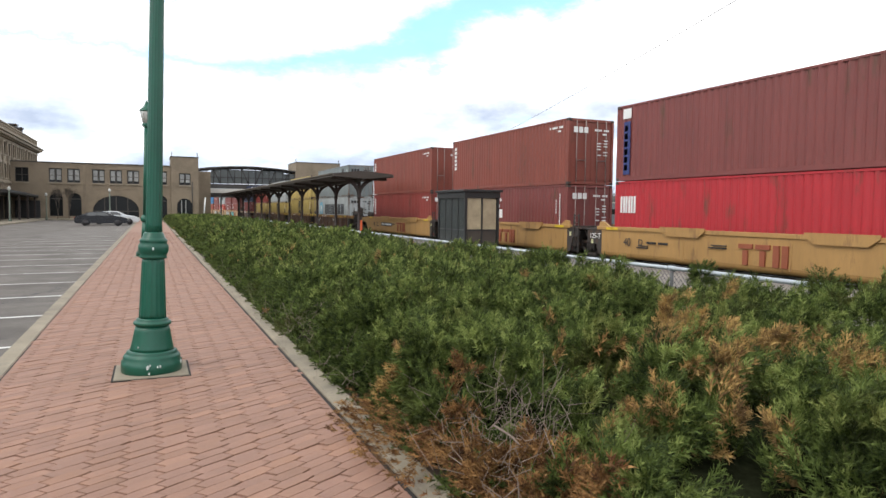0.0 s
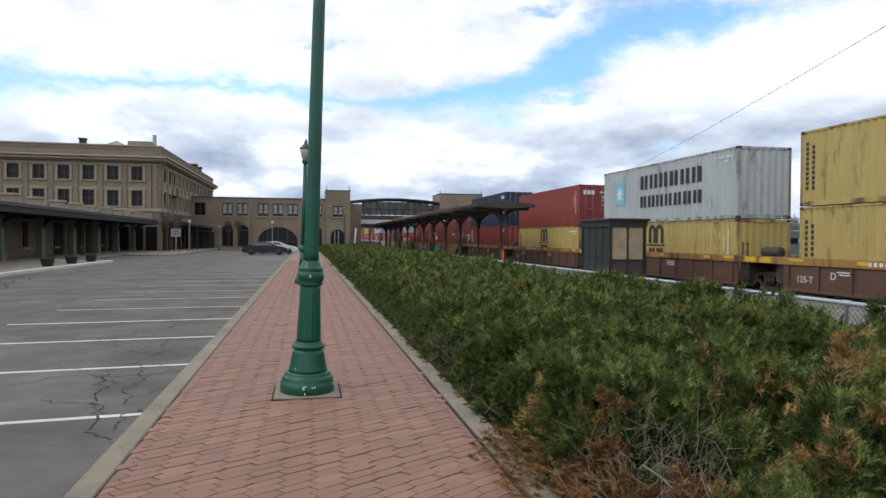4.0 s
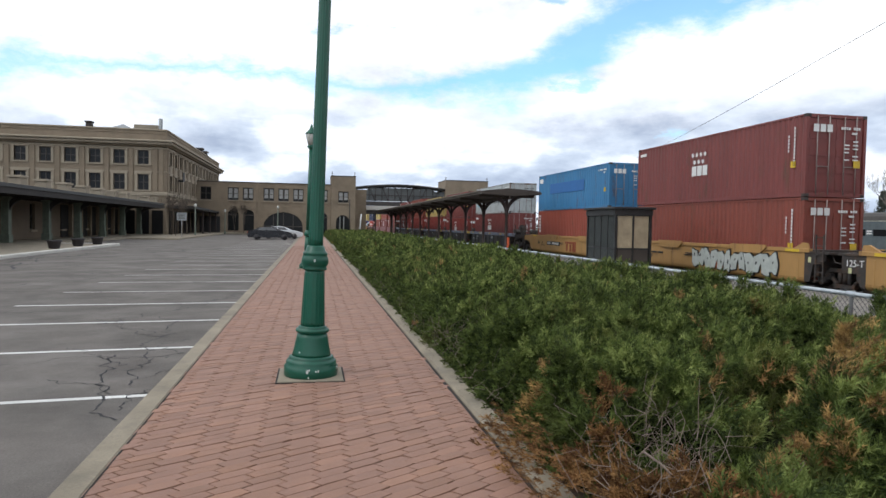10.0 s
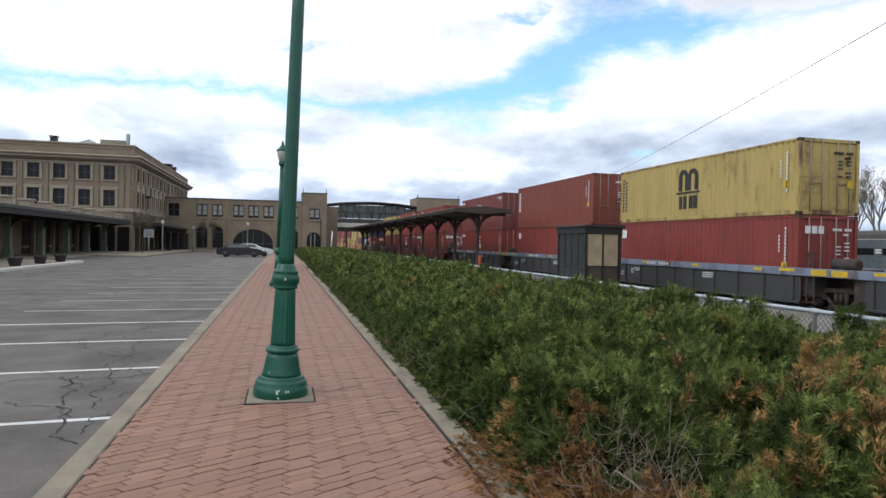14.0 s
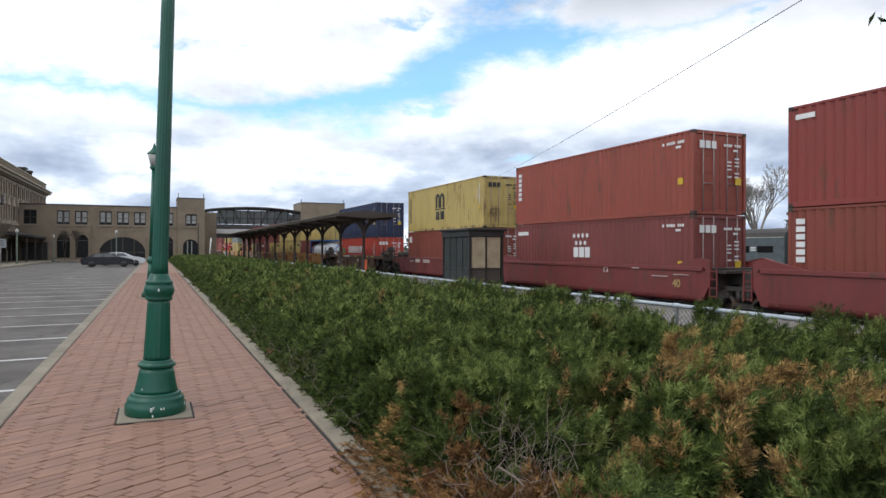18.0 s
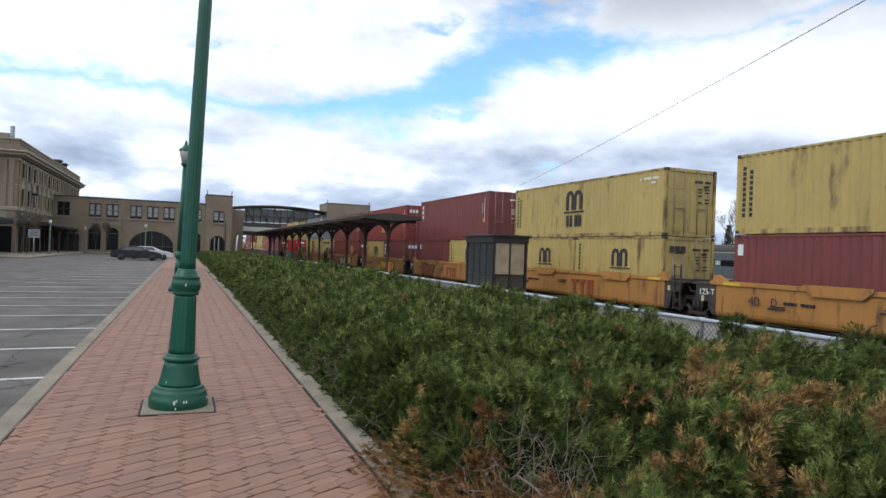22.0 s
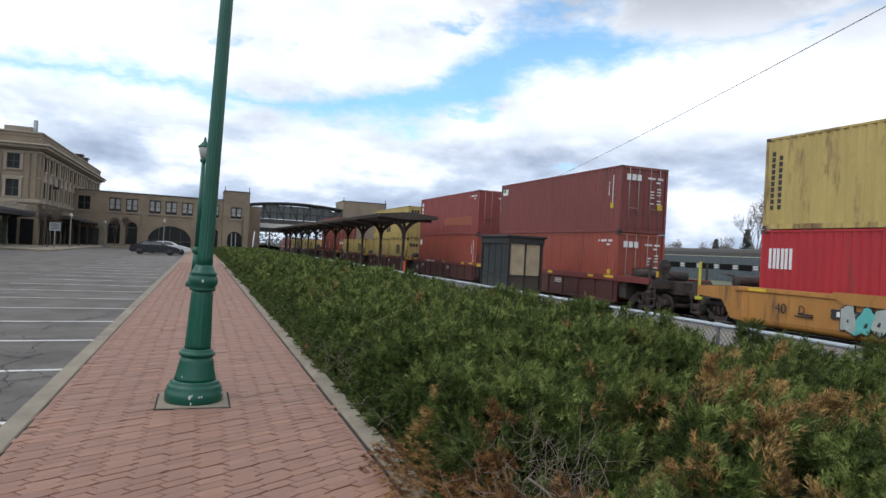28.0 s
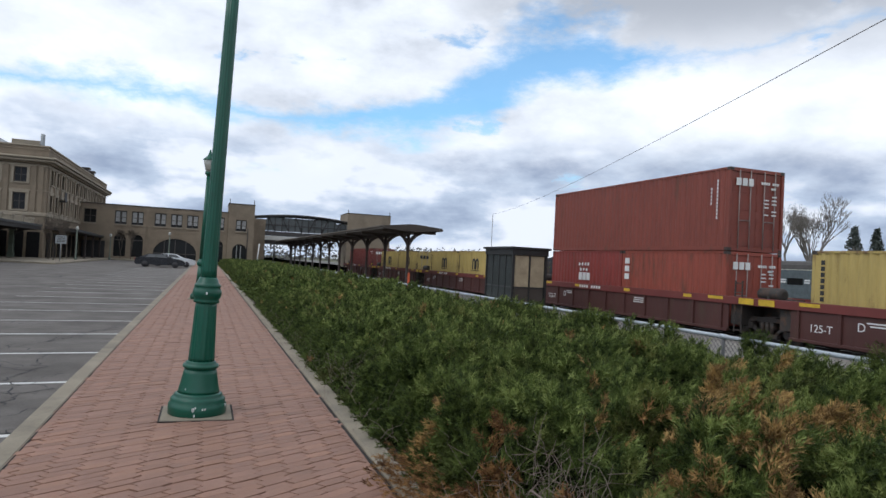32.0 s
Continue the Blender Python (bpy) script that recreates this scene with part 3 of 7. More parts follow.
def truck(parent, y):
    """A two-axle bogie at y along its car."""
    t = part("bogie", shared("bolster", lambda: B((-0.95, -0.28, 0.05, 0.95, 0.28, 0.42), (-0.25, -1.0, 0.2, 0.25, 1.0, 0.4))), M["steel"], parent)
    t.location = (0, y, 0)

    def side():
        bm = B((-0.09, -1.25, 0.02, 0.09, -0.55, 0.20), (-0.09, 0.55, 0.02, 0.09, 1.25, 0.20), (-0.08, -0.62, 0.27, 0.08, 0.62, 0.40), (-0.08, -0.45, -0.24, 0.08, 0.45, -0.12))
        tube(bm, [(0, -0.6, 0.1), (0, -0.3, -0.18)], 0.07, seg=6)
        tube(bm, [(0, 0.6, 0.1), (0, 0.3, -0.18)], 0.07, seg=6)
        tube(bm, [(0, -0.9, 0.15), (0, -0.55, 0.33)], 0.08, seg=6)
        tube(bm, [(0, 0.9, 0.15), (0, 0.55, 0.33)], 0.08, seg=6)
        for k in (-0.89, 0.89):
            tube(bm, [(-0.16, k, RAIL_Z + 0.43), (0.16, k, RAIL_Z + 0.43)], 0.15, seg=12)
        for k in (-0.2, 0.0, 0.2):
            tube(bm, [(-0.02, k, -0.1), (-0.02, k, 0.26)], 0.075, seg=8)
        return bm
    for x in (-1.0, 1.0):
        part("side_frame", shared("side_frame", side), M["steel"], t).location = (x, 0, 0)
    for yy in (-0.89, 0.89):
        for x in (-0.76, 0.76):
            w = part("wheel", shared("wheel", lambda: lathe(bmesh.new(), [(0.05, -0.09), (0.1, -0.09), (0.16, -0.04), (0.36, -0.05), (0.42, -0.07), (0.42, 0.05), (0.45, 0.06), (0.45, 0.075), (0.3, 0.02), (0.05, 0.03)], 20)), M["steel"], t)
            w.matrix_basis = pose(x, yy, RAIL_Z + 0.43, 0, 90 if x > 0 else -90, 0)
        part("axle", shared("axle", lambda: T([(-0.9, 0, 0), (0.9, 0, 0)], 0.09, seg=8)), M["steel"], t).location = (0, yy, RAIL_Z + 0.43)
    return t


def slab(pts, half):
    """An upright plate of (y, z) corners, half its thickness to either side in x."""
    bm = bmesh.new()
    v = [[bm.verts.new((xx, yy, zz)) for yy, zz in pts] for xx in (-half, half)]
    bm.faces.new(v[0])
    bm.faces.new(v[1][::-1])
    n = len(pts)
    for k in range(n):
        bm.faces.new((v[0][k], v[1][k], v[1][(k + 1) % n], v[0][(k + 1) % n]))
    return bm


def ladder(low, high, rungs=4, width=0.36):
    bm = B((-0.02, -width / 2 - 0.02, low, 0.02, -width / 2 + 0.02, high), (-0.02, width / 2 - 0.02, low, 0.02, width / 2 + 0.02, high))
    for k in range(rungs):
        z = low + 0.06 + (high - low - 0.16) * k / (rungs - 1)
        box(bm, -0.015, -width / 2 + 0.02, z, 0.015, width / 2 - 0.02, z + 0.03)
    return bm


def barrel(r, length):
    return lathe(bmesh.new(), [(r * 0.5, 0), (r * 0.9, 0.03), (r, 0.09), (r, length - 0.09), (r * 0.9, length - 0.03), (r * 0.5, length)], 18)


def well_car(colour, style, y, lead_end, tail_end, chord=None, yellow_posts=False):
    """One well, container space from local y = 0 to CL. lead_end, tail_end: True where the coupled end of the car is."""
    nice = {"tan": "tan-yellow", "orange": "dirty orange-yellow", "brown": "grimy brown", "maroon": "dark brown", "red": "dull red", "bluegrey": "blue-grey"}[colour]
    th = thing("well_car", f"{nice} low railway well wagon carrying containers along the track", "rail wagon", "wagons of the train")
    mat, ch = CARM[colour], CARM[chord or colour]
    hw, a, b = 1.45, -0.45, CL + 0.45
    ribbed, red = style == "ribbed", colour == "red"
    reach_a = (2.2 if lead_end else 1.27) if ribbed else 0.25   # how far the top chord runs past the well
    reach_b = (2.2 if tail_end else 1.27) if ribbed else 0.25
    for s in (-1, 1):
        def sill():
            if ribbed:
                return B((-0.03, a, FLOOR_Z, 0.03, b, SILL - 0.25), (-0.10, a, FLOOR_Z, 0.06, b, FLOOR_Z + 0.09), bevel=0.008)
            bm = B((-0.05, a, FLOOR_Z + 0.16, 0.05, b, SILL - 0.12), bevel=0.01)
            n = 6   # the lower edge turns in under the well
            arc = [(-0.05 + 0.20 * (1 - math.cos(math.pi / 2 * q / n)), FLOOR_Z + 0.16 - 0.20 * math.sin(math.pi / 2 * q / n)) for q in range(n + 1)]
            rows = [[bm.verts.new((x, yy, z)) for x, z in arc] for yy in (a, b)]
            for q in range(n):
                bm.faces.new((rows[0][q], rows[0][q + 1], rows[1][q + 1], rows[1][q]))
            return bm
        p = part("side_sill", shared(f"sill_{style}", sill), mat, th)
        p.location = (s * hw, 0, 0)
        if s > 0:
            p.scale = (-1, 1, 1)
        deep = 0.14 if not ribbed else 0.26
        c = part("top_chord", shared(f"chord_{style}{lead_end}{tail_end}", lambda: B((-0.10, a - reach_a, SILL - deep, 0.06, b + reach_b, SILL), bevel=0.012)), ch, th)
        c.location = (s * hw, 0, 0)
        if s < 0:
            n = 10 if ribbed else 4
            for k in range(n):
                r = part("rib", shared(f"rib_{style}", lambda: B((-0.10 if ribbed else -0.065, -0.045, FLOOR_Z + 0.09, -0.02, 0.045, SILL - 0.25), bevel=0.008)), mat, th)
                r.location = (s * hw, a + 0.3 + k * (b - a - 0.6) / (n - 1), 0)
            if colour in ("tan", "orange"):   # folded lips that guide a box into the well
                for yy in (2.5, 8.2):
                    part("guide_lip", shared("guide_lip", lambda: slab([(-0.75, 0.0), (0.75, 0.0), (1.05, 0.22), (1.05, 0.32), (-1.05, 0.32), (-1.05, 0.22)], 0.02)), mat, th).location = (s * hw - 0.12, yy, SILL - 0.26)
    part("floor", shared("wellfloor", lambda: B((-1.38, -0.3, FLOOR_Z - 0.02, 1.38, CL + 0.3, FLOOR_Z + 0.03))), M["steel"], th)
    for y0, d, coupled in ((a, -1, lead_end), (b, 1, tail_end)):
        ty = y0 + d * (1.45 if coupled else 1.30)

        def deck(coupled=coupled, d=d):
            bm = bmesh.new()
            e = sorted((0.0, d * (2.9 if coupled else 1.27)))
            box(bm, -0.45, e[0], 0.42, 0.45, e[1], 0.92)
            e2 = sorted((0.0, d * 0.5))
            box(bm, -1.36, e2[0], 0.1, 1.36, e2[1], 0.98)
            e3 = sorted((d * 0.5, d * (2.1 if coupled else 1.0)))
            box(bm, -1.25, e3[0], 0.82, 1.25, e3[1], 0.90)
            if coupled:
                e4 = sorted((d * 2.1, d * 2.3))
                box(bm, -1.48, e4[0], 0.62, 1.48, e4[1], 0.95)
                e5 = sorted((d * 2.9, d * 3.42))
                box(bm, -0.14, e5[0], 0.32, 0.14, e5[1], 0.60)
            return bm
        part("end_platform", shared(f"deck{coupled}{d}", deck), M["steel"], th).location = (0, y0, 0)
        if coupled:
            truck(th, ty)
            for x in (-1.40, 1.40):
                part("hand_post", shared("hand_post", lambda: B((-0.03, -0.05, 0.5, 0.03, 0.05, 1.75), (-0.05, -0.16, 0.4, 0.05, 0.16, 0.52), bevel=0.01)), M["postyellow"] if yellow_posts else M["steel"], th).location = (x, y0 + d * 2.05, 0)
                part("step", shared("step", lambda: B((-0.03, -0.22, -0.1, 0.03, -0.18, 0.8), (-0.03, 0.18, -0.1, 0.03, 0.22, 0.8), (-0.04, -0.2, -0.1, 0.04, 0.2, -0.06), (-0.04, -0.2, 0.2, 0.04, 0.2, 0.24), (-0.04, -0.2, 0.5, 0.04, 0.2, 0.54))), M["steel"], th).location = (x, y0 + d * 2.2, 0)
                if not ribbed:
                    part("end_gusset", shared(f"gusset{d}", lambda d=d: slab([(0, -0.1), (d * 0.5, -0.06), (d * 0.9, 0.52), (d * 2.1, 0.60), (d * 2.1, 0.92), (0, SILL)], 0.04)), mat, th).location = (x, y0, 0)
            for q, x in enumerate((-0.9, 0.35)):
                tank_ = part("air_reservoir", shared("reservoir", lambda: barrel(0.21, 0.95)), M["steel"], th)
                tank_.matrix_basis = pose(x - 0.2, y0 + d * (0.7 + 0.5 * q), 1.13, 0, 90, 0)
            part("brake_pipe", shared(f"pipe{d}", lambda d=d: T([(-1.2, d * 0.55, 0.92), (-1.2, d * 0.7, 1.3), (-1.1, d * 1.3, 1.38), (-0.3, d * 1.5, 1.3), (0.4, d * 1.9, 1.0)], 0.03, seg=6)), M["steel"], th).location = (0, y0, 0)
            if d < 0:
                w = part("brake_wheel", shared("brake_wheel", lambda: lathe(bmesh.new(), [(0.25, -0.02), (0.28, -0.02), (0.28, 0.02), (0.25, 0.02), (0.06, 0.0), (0.05, 0.03)], 16)), M["steel"], th)
                w.matrix_basis = pose(-0.9, y0 - 2.3, 1.5, 90, 0, 0)
                part("brake_stand", shared("brake_stand", lambda: B((-0.08, -0.08, 0.9, 0.08, 0.08, 1.75))), M["steel"], th).location = (-0.9, y0 - 2.2, 0)
            continue
        if d > 0:
            truck(th, ty)
        if ribbed:
            if d > 0:
                part("air_reservoir", shared("reservoir", lambda: barrel(0.21, 0.95)), M["steel"], th).matrix_basis = pose(-0.95, y0 + 0.75, 1.16, -90, 0, 0)
                part("bracket", shared("resbracket", lambda: B((-0.2, -0.06, -0.18, 0.2, 0.06, -0.02))), M["steel"], th).location = (-0.95, y0 + 1.2, 1.15)
            else:
                part("ladder", shared("tall_ladder", lambda: ladder(-0.15, 1.55, 6, 0.30)), M["steel"], th).location = (-1.50, y0 - 0.45, 0)
            part("reflector", shared("end_reflector", lambda: B((-0.02, 0, 0, 0.0, 0.62, 0.19))), M["yellowmark"], th).location = (-hw - 0.101, y0 + (0.55 if d > 0 else -1.15), SILL - 0.225)
        elif red:
            for x in (-1.44, 1.44):
                part("end_horn", shared(f"horn{d}", lambda d=d: slab([(-d * 1.3, SILL - 0.01), (d * 0.3, SILL - 0.01), (d * 0.55, SILL - 0.3), (d * 0.55, SILL + 0.22), (d * 0.1, SILL + 0.3)], 0.05)), mat, th).location = (x, y0, 0)
                part("end_gusset", shared(f"redgusset{d}", lambda d=d: slab([(0, -0.12), (d * 0.25, -0.1), (d * 0.6, 0.55), (d * 0.6, 0.9), (0, 0.9)], 0.045)), mat, th).location = (x, y0, 0)
            part("ladder", shared("car_ladder", lambda: ladder(0.0, 0.98, 4, 0.30)), mat, th).location = (-1.50, y0 + d * 0.72, 0)
        else:
            for x in (-1.46, 1.46):
                if d > 0:
                    part("end_plate", shared("tail_plate", lambda: slab([(0, -0.12), (0.2, -0.1), (0.36, 0.3), (0.95, 0.40), (0.95, 0.86), (0, 0.86)], 0.03)), M["steel"], th).location = (x, y0, 0)
                else:
                    part("end_plate", shared("lead_plate", lambda: slab([(0, -0.12), (-0.25, -0.1), (-0.4, 0.5), (-0.9, 0.62), (-0.9, 0.86), (0, 0.86)], 0.03)), M["steel"], th).location = (x, y0, 0)
            part("end_ledge", shared(f"ledge{d}", lambda d=d: B((-1.52, min(0, d * 1.1), 0.86, -1.15, max(0, d * 1.1), 0.93))), M["steel"], th).location = (0, y0, 0)
            part("corner_tab", shared(f"tab{d}", lambda d=d: slab([(-d * 0.5, 0.0), (d * 0.15, 0.0), (d * 0.1, 0.18), (-d * 0.1, 0.20)], 0.05)), mat, th).location = (-1.47, y0, SILL)
            part("end_marker", shared("end_marker", lambda: B((-0.012, 0, 0, 0, 0.12, 0.18))), M["palemark"], th).location = (-1.491, y0 + d * (0.55 if d > 0 else 0.3), 0.55 if d < 0 else 0.3)
            if d < 0:
                part("ladder", shared("end_ladder", lambda: ladder(-0.12, 1.5, 6, 0.34)), M["steel"], th).location = (-1.53, y0 - 0.72, 0)
                part("brake_hose", shared("hose", lambda: T([(-1.2, -0.9, 0.85), (-1.25, -1.1, 0.6), (-1.2, -1.4, 0.55), (-1.0, -1.7, 0.75)], 0.025, seg=6)), M["steel"], th).location = (0, y0, 0)
    for y0, z0 in () if red else ((a + 0.2, SILL - 0.13), (CL - 0.6, SILL - 0.13)):
        part("reflector", shared("reflector", lambda: B((-0.106, 0, 0, -0.09, 0.7, 0.1))), M["yellowmark"], th).location = (-hw, y0, z0)
    car_marks(th, colour, style, tail_end)
    RIDERS.append((th, y, 0.0, TRAIN_X))
    return th


M["tanwhite"] = surface("dirty_white_marking", (0.50, 0.42, 0.38), 0.75, var=0.2, scale=4)
M["palemark"] = surface("pale_yellow_marker", (0.55, 0.55, 0.30), 0.7)


def car_text(th, body, y, z, size, material):
    cu = bpy.data.curves.new("car_text", "FONT")
    cu.body, cu.size, cu.extrude, cu.align_x = body, size, 0.003, "CENTER"
    tmp = bpy.data.objects.new("car_text", cu)
    me = bpy.data.meshes.new_from_object(tmp)
    bpy.data.objects.remove(tmp)
    ob = part("stencil", me, M[material], th)
    ob.matrix_basis = pose(-1.565, y, z, 90, 0, -90)
    return ob


def plate(th, items, material, name="marking", x=-1.556):
    bm = bmesh.new()
    for y0, z0, y1, z1 in items:
        box(bm, x, y0, z0, -1.49, y1, z1)
    ob = part(name, bm, M[material], th)
    ob["kind"] = "stuff"
    return ob


def graffiti(th, y0, y1, seed, fills):
    """Fat rounded sprayed shapes with dark outlines along the side."""
    gr = random.Random(seed)
    n = max(2, int((y1 - y0) / 0.44))
    for k in range(n):
        cy, cz = y0 + (k + 0.5) * (y1 - y0) / n, 0.37 + gr.uniform(-0.05, 0.05)
        w, lean, tall = (y1 - y0) / n * gr.uniform(0.50, 0.72), gr.uniform(-0.35, 0.35), gr.uniform(0.36, 0.46)
        ph, sq, fill = gr.uniform(0, 6), gr.uniform(0.45, 0.75), gr.choice(fills)
        hole = (gr.uniform(-0.25, 0.25), gr.uniform(-0.1, 0.16), gr.uniform(0.10, 0.2))
        for scale, mat, x in ((1.0, "black", -1.5605 - 0.0003 * k), (0.91, fill, -1.5645 - 0.0003 * k), (hole[2], "black", -1.5675 - 0.0003 * k)):
            bm = bmesh.new()
            vs = []
            for q in range(22):
                a = 6.2832 * q / 22
                c, e = math.cos(a), math.sin(a)
                c, e = math.copysign(abs(c) ** sq, c), math.copysign(abs(e) ** sq, e)
                r = scale * (1 + 0.10 * math.sin(3 * a + ph) + 0.10 * math.sin(5 * a + 2 * ph))
                dy, dz = (hole[0] * w, hole[1]) if scale < 0.5 else (0, 0)
                vs.append(bm.verts.new((x, cy + dy + c * w * r * 0.85 + lean * e * 0.4 * r, cz + dz + e * tall * r)))
            bm.faces.new(vs)
            g = bmesh.ops.extrude_face_region(bm, geom=bm.faces[:])
            for v in g["geom"]:
                if isinstance(v, bmesh.types.BMVert):
                    v.co.x = -1.5
            part("graffiti_shape", bm, M[mat], th)


def car_marks(th, colour, style, tail_end):
    if style == "smooth":
        if colour != "red":
            rows = []
            for k in range(3):
                yy = 5.3 - k * 0.62
                rows += [(yy, 0.52, yy + 0.5, 0.66), (yy + 0.16, 0.02, yy + 0.34, 0.48)] if k < 2 else [(yy, 0.02, yy + 0.2, 0.66), (yy + 0.3, 0.02, yy + 0.5, 0.66)]
            plate(th, rows, "redmark", "lettering_block")
        if colour == "red":
            if tail_end:
                plate(th, [(9.08 + 0.23 * k, 0.66, 9.19 + 0.23 * k, 0.89) for k in range(4)] + [(7.36 + 0.205 * k, 0.66, 7.46 + 0.205 * k, 0.89) for k in range(6)] + [(10.38, 0.69, 10.50, 0.80), (10.78, 0.69, 10.90, 0.80)], "tanwhite", "code_bar")
            plate(th, [(4.3, 0.68, 4.32, 0.88), (4.50, 0.68, 4.52, 0.88), (4.3, 0.86, 4.5, 0.88), (4.3, 0.68, 4.5, 0.70), (2.4, 0.88, 2.8, 0.92), (0.9, 0.63, 1.7, 0.66), (-0.1, 0.72, 0.6, 0.74)], "tanwhite", "code_bar")
            car_text(th, "40", 0.43, 0.30, 0.38, "tanmark")
        else:
            if tail_end:
                plate(th, [(6.9, 0.34, 9.3, 0.60)], "black", "number_board")
                plate(th, [(7.0 + 0.22 * k, 0.40, 7.14 + 0.22 * k, 0.54) for k in range(10) if k != 6], "white", "code_bar", x=-1.5595)
            else:
                plate(th, [(8.9 + 0.12 * k, 0.44, 8.97 + 0.12 * k, 0.52) for k in range(9) if k != 4], "black", "code_bar")
            plate(th, [(6.3, 0.46, 7.0, 0.49), (6.3, 0.54, 6.9, 0.57), (9.9, 0.27, 10.5, 0.30), (9.9, 0.34, 10.4, 0.37)], "black", "code_bar")
            car_text(th, "40", 11.0, 0.32, 0.42, "black")
            car_text(th, "D", 10.25, 0.36, 0.34, "black")
    else:
        plate(th, [(7.2 + 0.2 * k, 0.84, 7.32 + 0.2 * k, 0.96) for k in range(9) if k != 4], "white", "code_bar")
        plate(th, [(4.1, 0.45 + 0.08 * k, 4.8, 0.485 + 0.08 * k) for k in range(3)] + [(9.6, 0.5, 10.1, 0.54), (9.6, 0.58, 10.2, 0.62)], "white", "code_bar", x=-1.487)
        d = car_text(th, "D", 10.35, 0.35, 0.34, "white")
        d.location.x = -1.4835
        for k in (1.3, 5.0, 8.9):
            plate(th, [(k, 0.86, k + 0.42, 0.97)], "yellowmark", "reflector")
    if style == "ribbed":
        car_text(th, "125-T", 11.6, 0.18, 0.32, "white").location.x = -1.4835
    elif colour != "red" and not tail_end:
        car_text(th, "125-T", 13.08, 0.52, 0.30, "white").location.x = -1.494


S_POS = [9.21, 24.72, 40.28, 60.15, 75.86, 91.48, 107.26, 123.2, 143.05, 158.6, 174.31, 189.99, 205.62, 225.44, 240.96, 256.56, 271.87, 287.53,
         307.19, 323.09, 338.89, 358.75, 378.48, 394.13, 409.78, 425.57, 441.05, 460.99, 480.91, 500.9, 516.51, 532.23, 547.97, 563.59]
S_POS += [S_POS[-1] + 19.9 + 15.72 * k for k in range(3)]
CARS = [(0, 2, "tan", "smooth", None), (3, 7, "brown", "ribbed", "chord_yellow"), (8, 12, "tan", "smooth", None), (13, 17, "bluegrey", "ribbed", "chord_blue"), (18, 20, "red", "smooth", None),
        (21, 21, "brown", "ribbed", None), (22, 26, "orange", "smooth", None), (27, 27, "orange", "smooth", None), (28, 28, "orange", "smooth", None), (29, 33, "maroon", "ribbed", "chord_maroon"),
        (34, 36, "maroon", "ribbed", "chord_maroon")]
for first, last, colour, style, chord in CARS:
    for i in range(first, last + 1):
        well_car(colour, style, S_POS[i], i == first, i == last, chord, colour == "orange" and i > 25)

TRI = column(0.022, 0.40, 0.88, 6)
SIDELOW = column(0.022, 0.45, 0.9, 6)
ARCH_TXT = [column(0.022, 0.2, 0.85, 10, "black", 0.12), column(0.045, 0.2, 0.8, 9, "black", 0.12)]
ARCH_UP = [m_mark(0.48, 0.60)] + ARCH_TXT
ARCH_LOW = [m_mark(0.48, 0.72)] + ARCH_TXT
ARCH_20 = [m_mark(0.55, 0.62, s=0.8, lower=False), column(0.05, 0.42, 0.9, 7, "black", 0.12)]
STARS_UP = [seven_stars(0.46, 0.66), patch(0.02, 0.07, 0.86, 0.91, "white")]
STARS_LOW = [seven_stars(0.46, 0.72), patch(0.02, 0.10, 0.82, 0.88, "white")]
STAR_UP = [pale_star(0.12, 0.52), word(0.26, 0.89, 0.36, 0.66, 6)]
STAR_LOW = [pale_star(0.12, 0.62), word(0.26, 0.87, 0.42, 0.76, 6)]
TWO_LINE = [pale_star(0.16, 0.55, 0.6), word(0.34, 0.80, 0.58, 0.82, 6), word(0.34, 0.80, 0.26, 0.46, 7)]
PATCHES = [patch(0.335, 0.455, 0.42, 0.64, "navymark"), patch(0.455, 0.68, 0.44, 0.68, "orangemark"), word(0.47, 0.67, 0.49, 0.63, 8, "navymark", 0.3, 0.008), word(0.36, 0.43, 0.47, 0.59, 3, "white", 0.3, 0.008), word(0.47, 0.60, 0.32, 0.37, 9, "white", 0.4), patch(0.80, 0.86, 0.72, 0.9, "coping")]
BOLD = [word(0.10, 0.68, 0.46, 0.70, 7, "white"), patch(0.02, 0.09, 0.83, 0.92, "white")]
BOLD2 = [word(0.285, 0.72, 0.48, 0.72, 7, "white"), patch(0.02, 0.09, 0.80, 0.92, "white"), patch(0.12, 0.17, 0.44, 0.66, "greenmark")]
TRIO = [word(0.025, 0.10, 0.58, 0.80, 3, "white", 0.15)]
BLUECOL = [patch(0.035, 0.065, 0.08, 0.78, "navymark"), column(0.038, 0.12, 0.74, 6, "white", 0.2), patch(0.03, 0.068, 0.82, 0.95, "white")]
BADGE = [patch(0.02, 0.075, 0.78, 0.90, "white"), patch(0.022, 0.05, 0.84, 0.89, "greenmark", 0.008)]
BLUEBADGE = [patch(0.02, 0.09, 0.72, 0.90, "white"), patch(0.024, 0.086, 0.74, 0.88, "navymark", 0.008), patch(0.03, 0.08, 0.78, 0.84, "white", 0.011)]
TEX = [column(0.03, 0.52, 0.9, 3, "white", 0.3)]
SQ = [patch(0.025, 0.06, 0.74, 0.88, "white")]
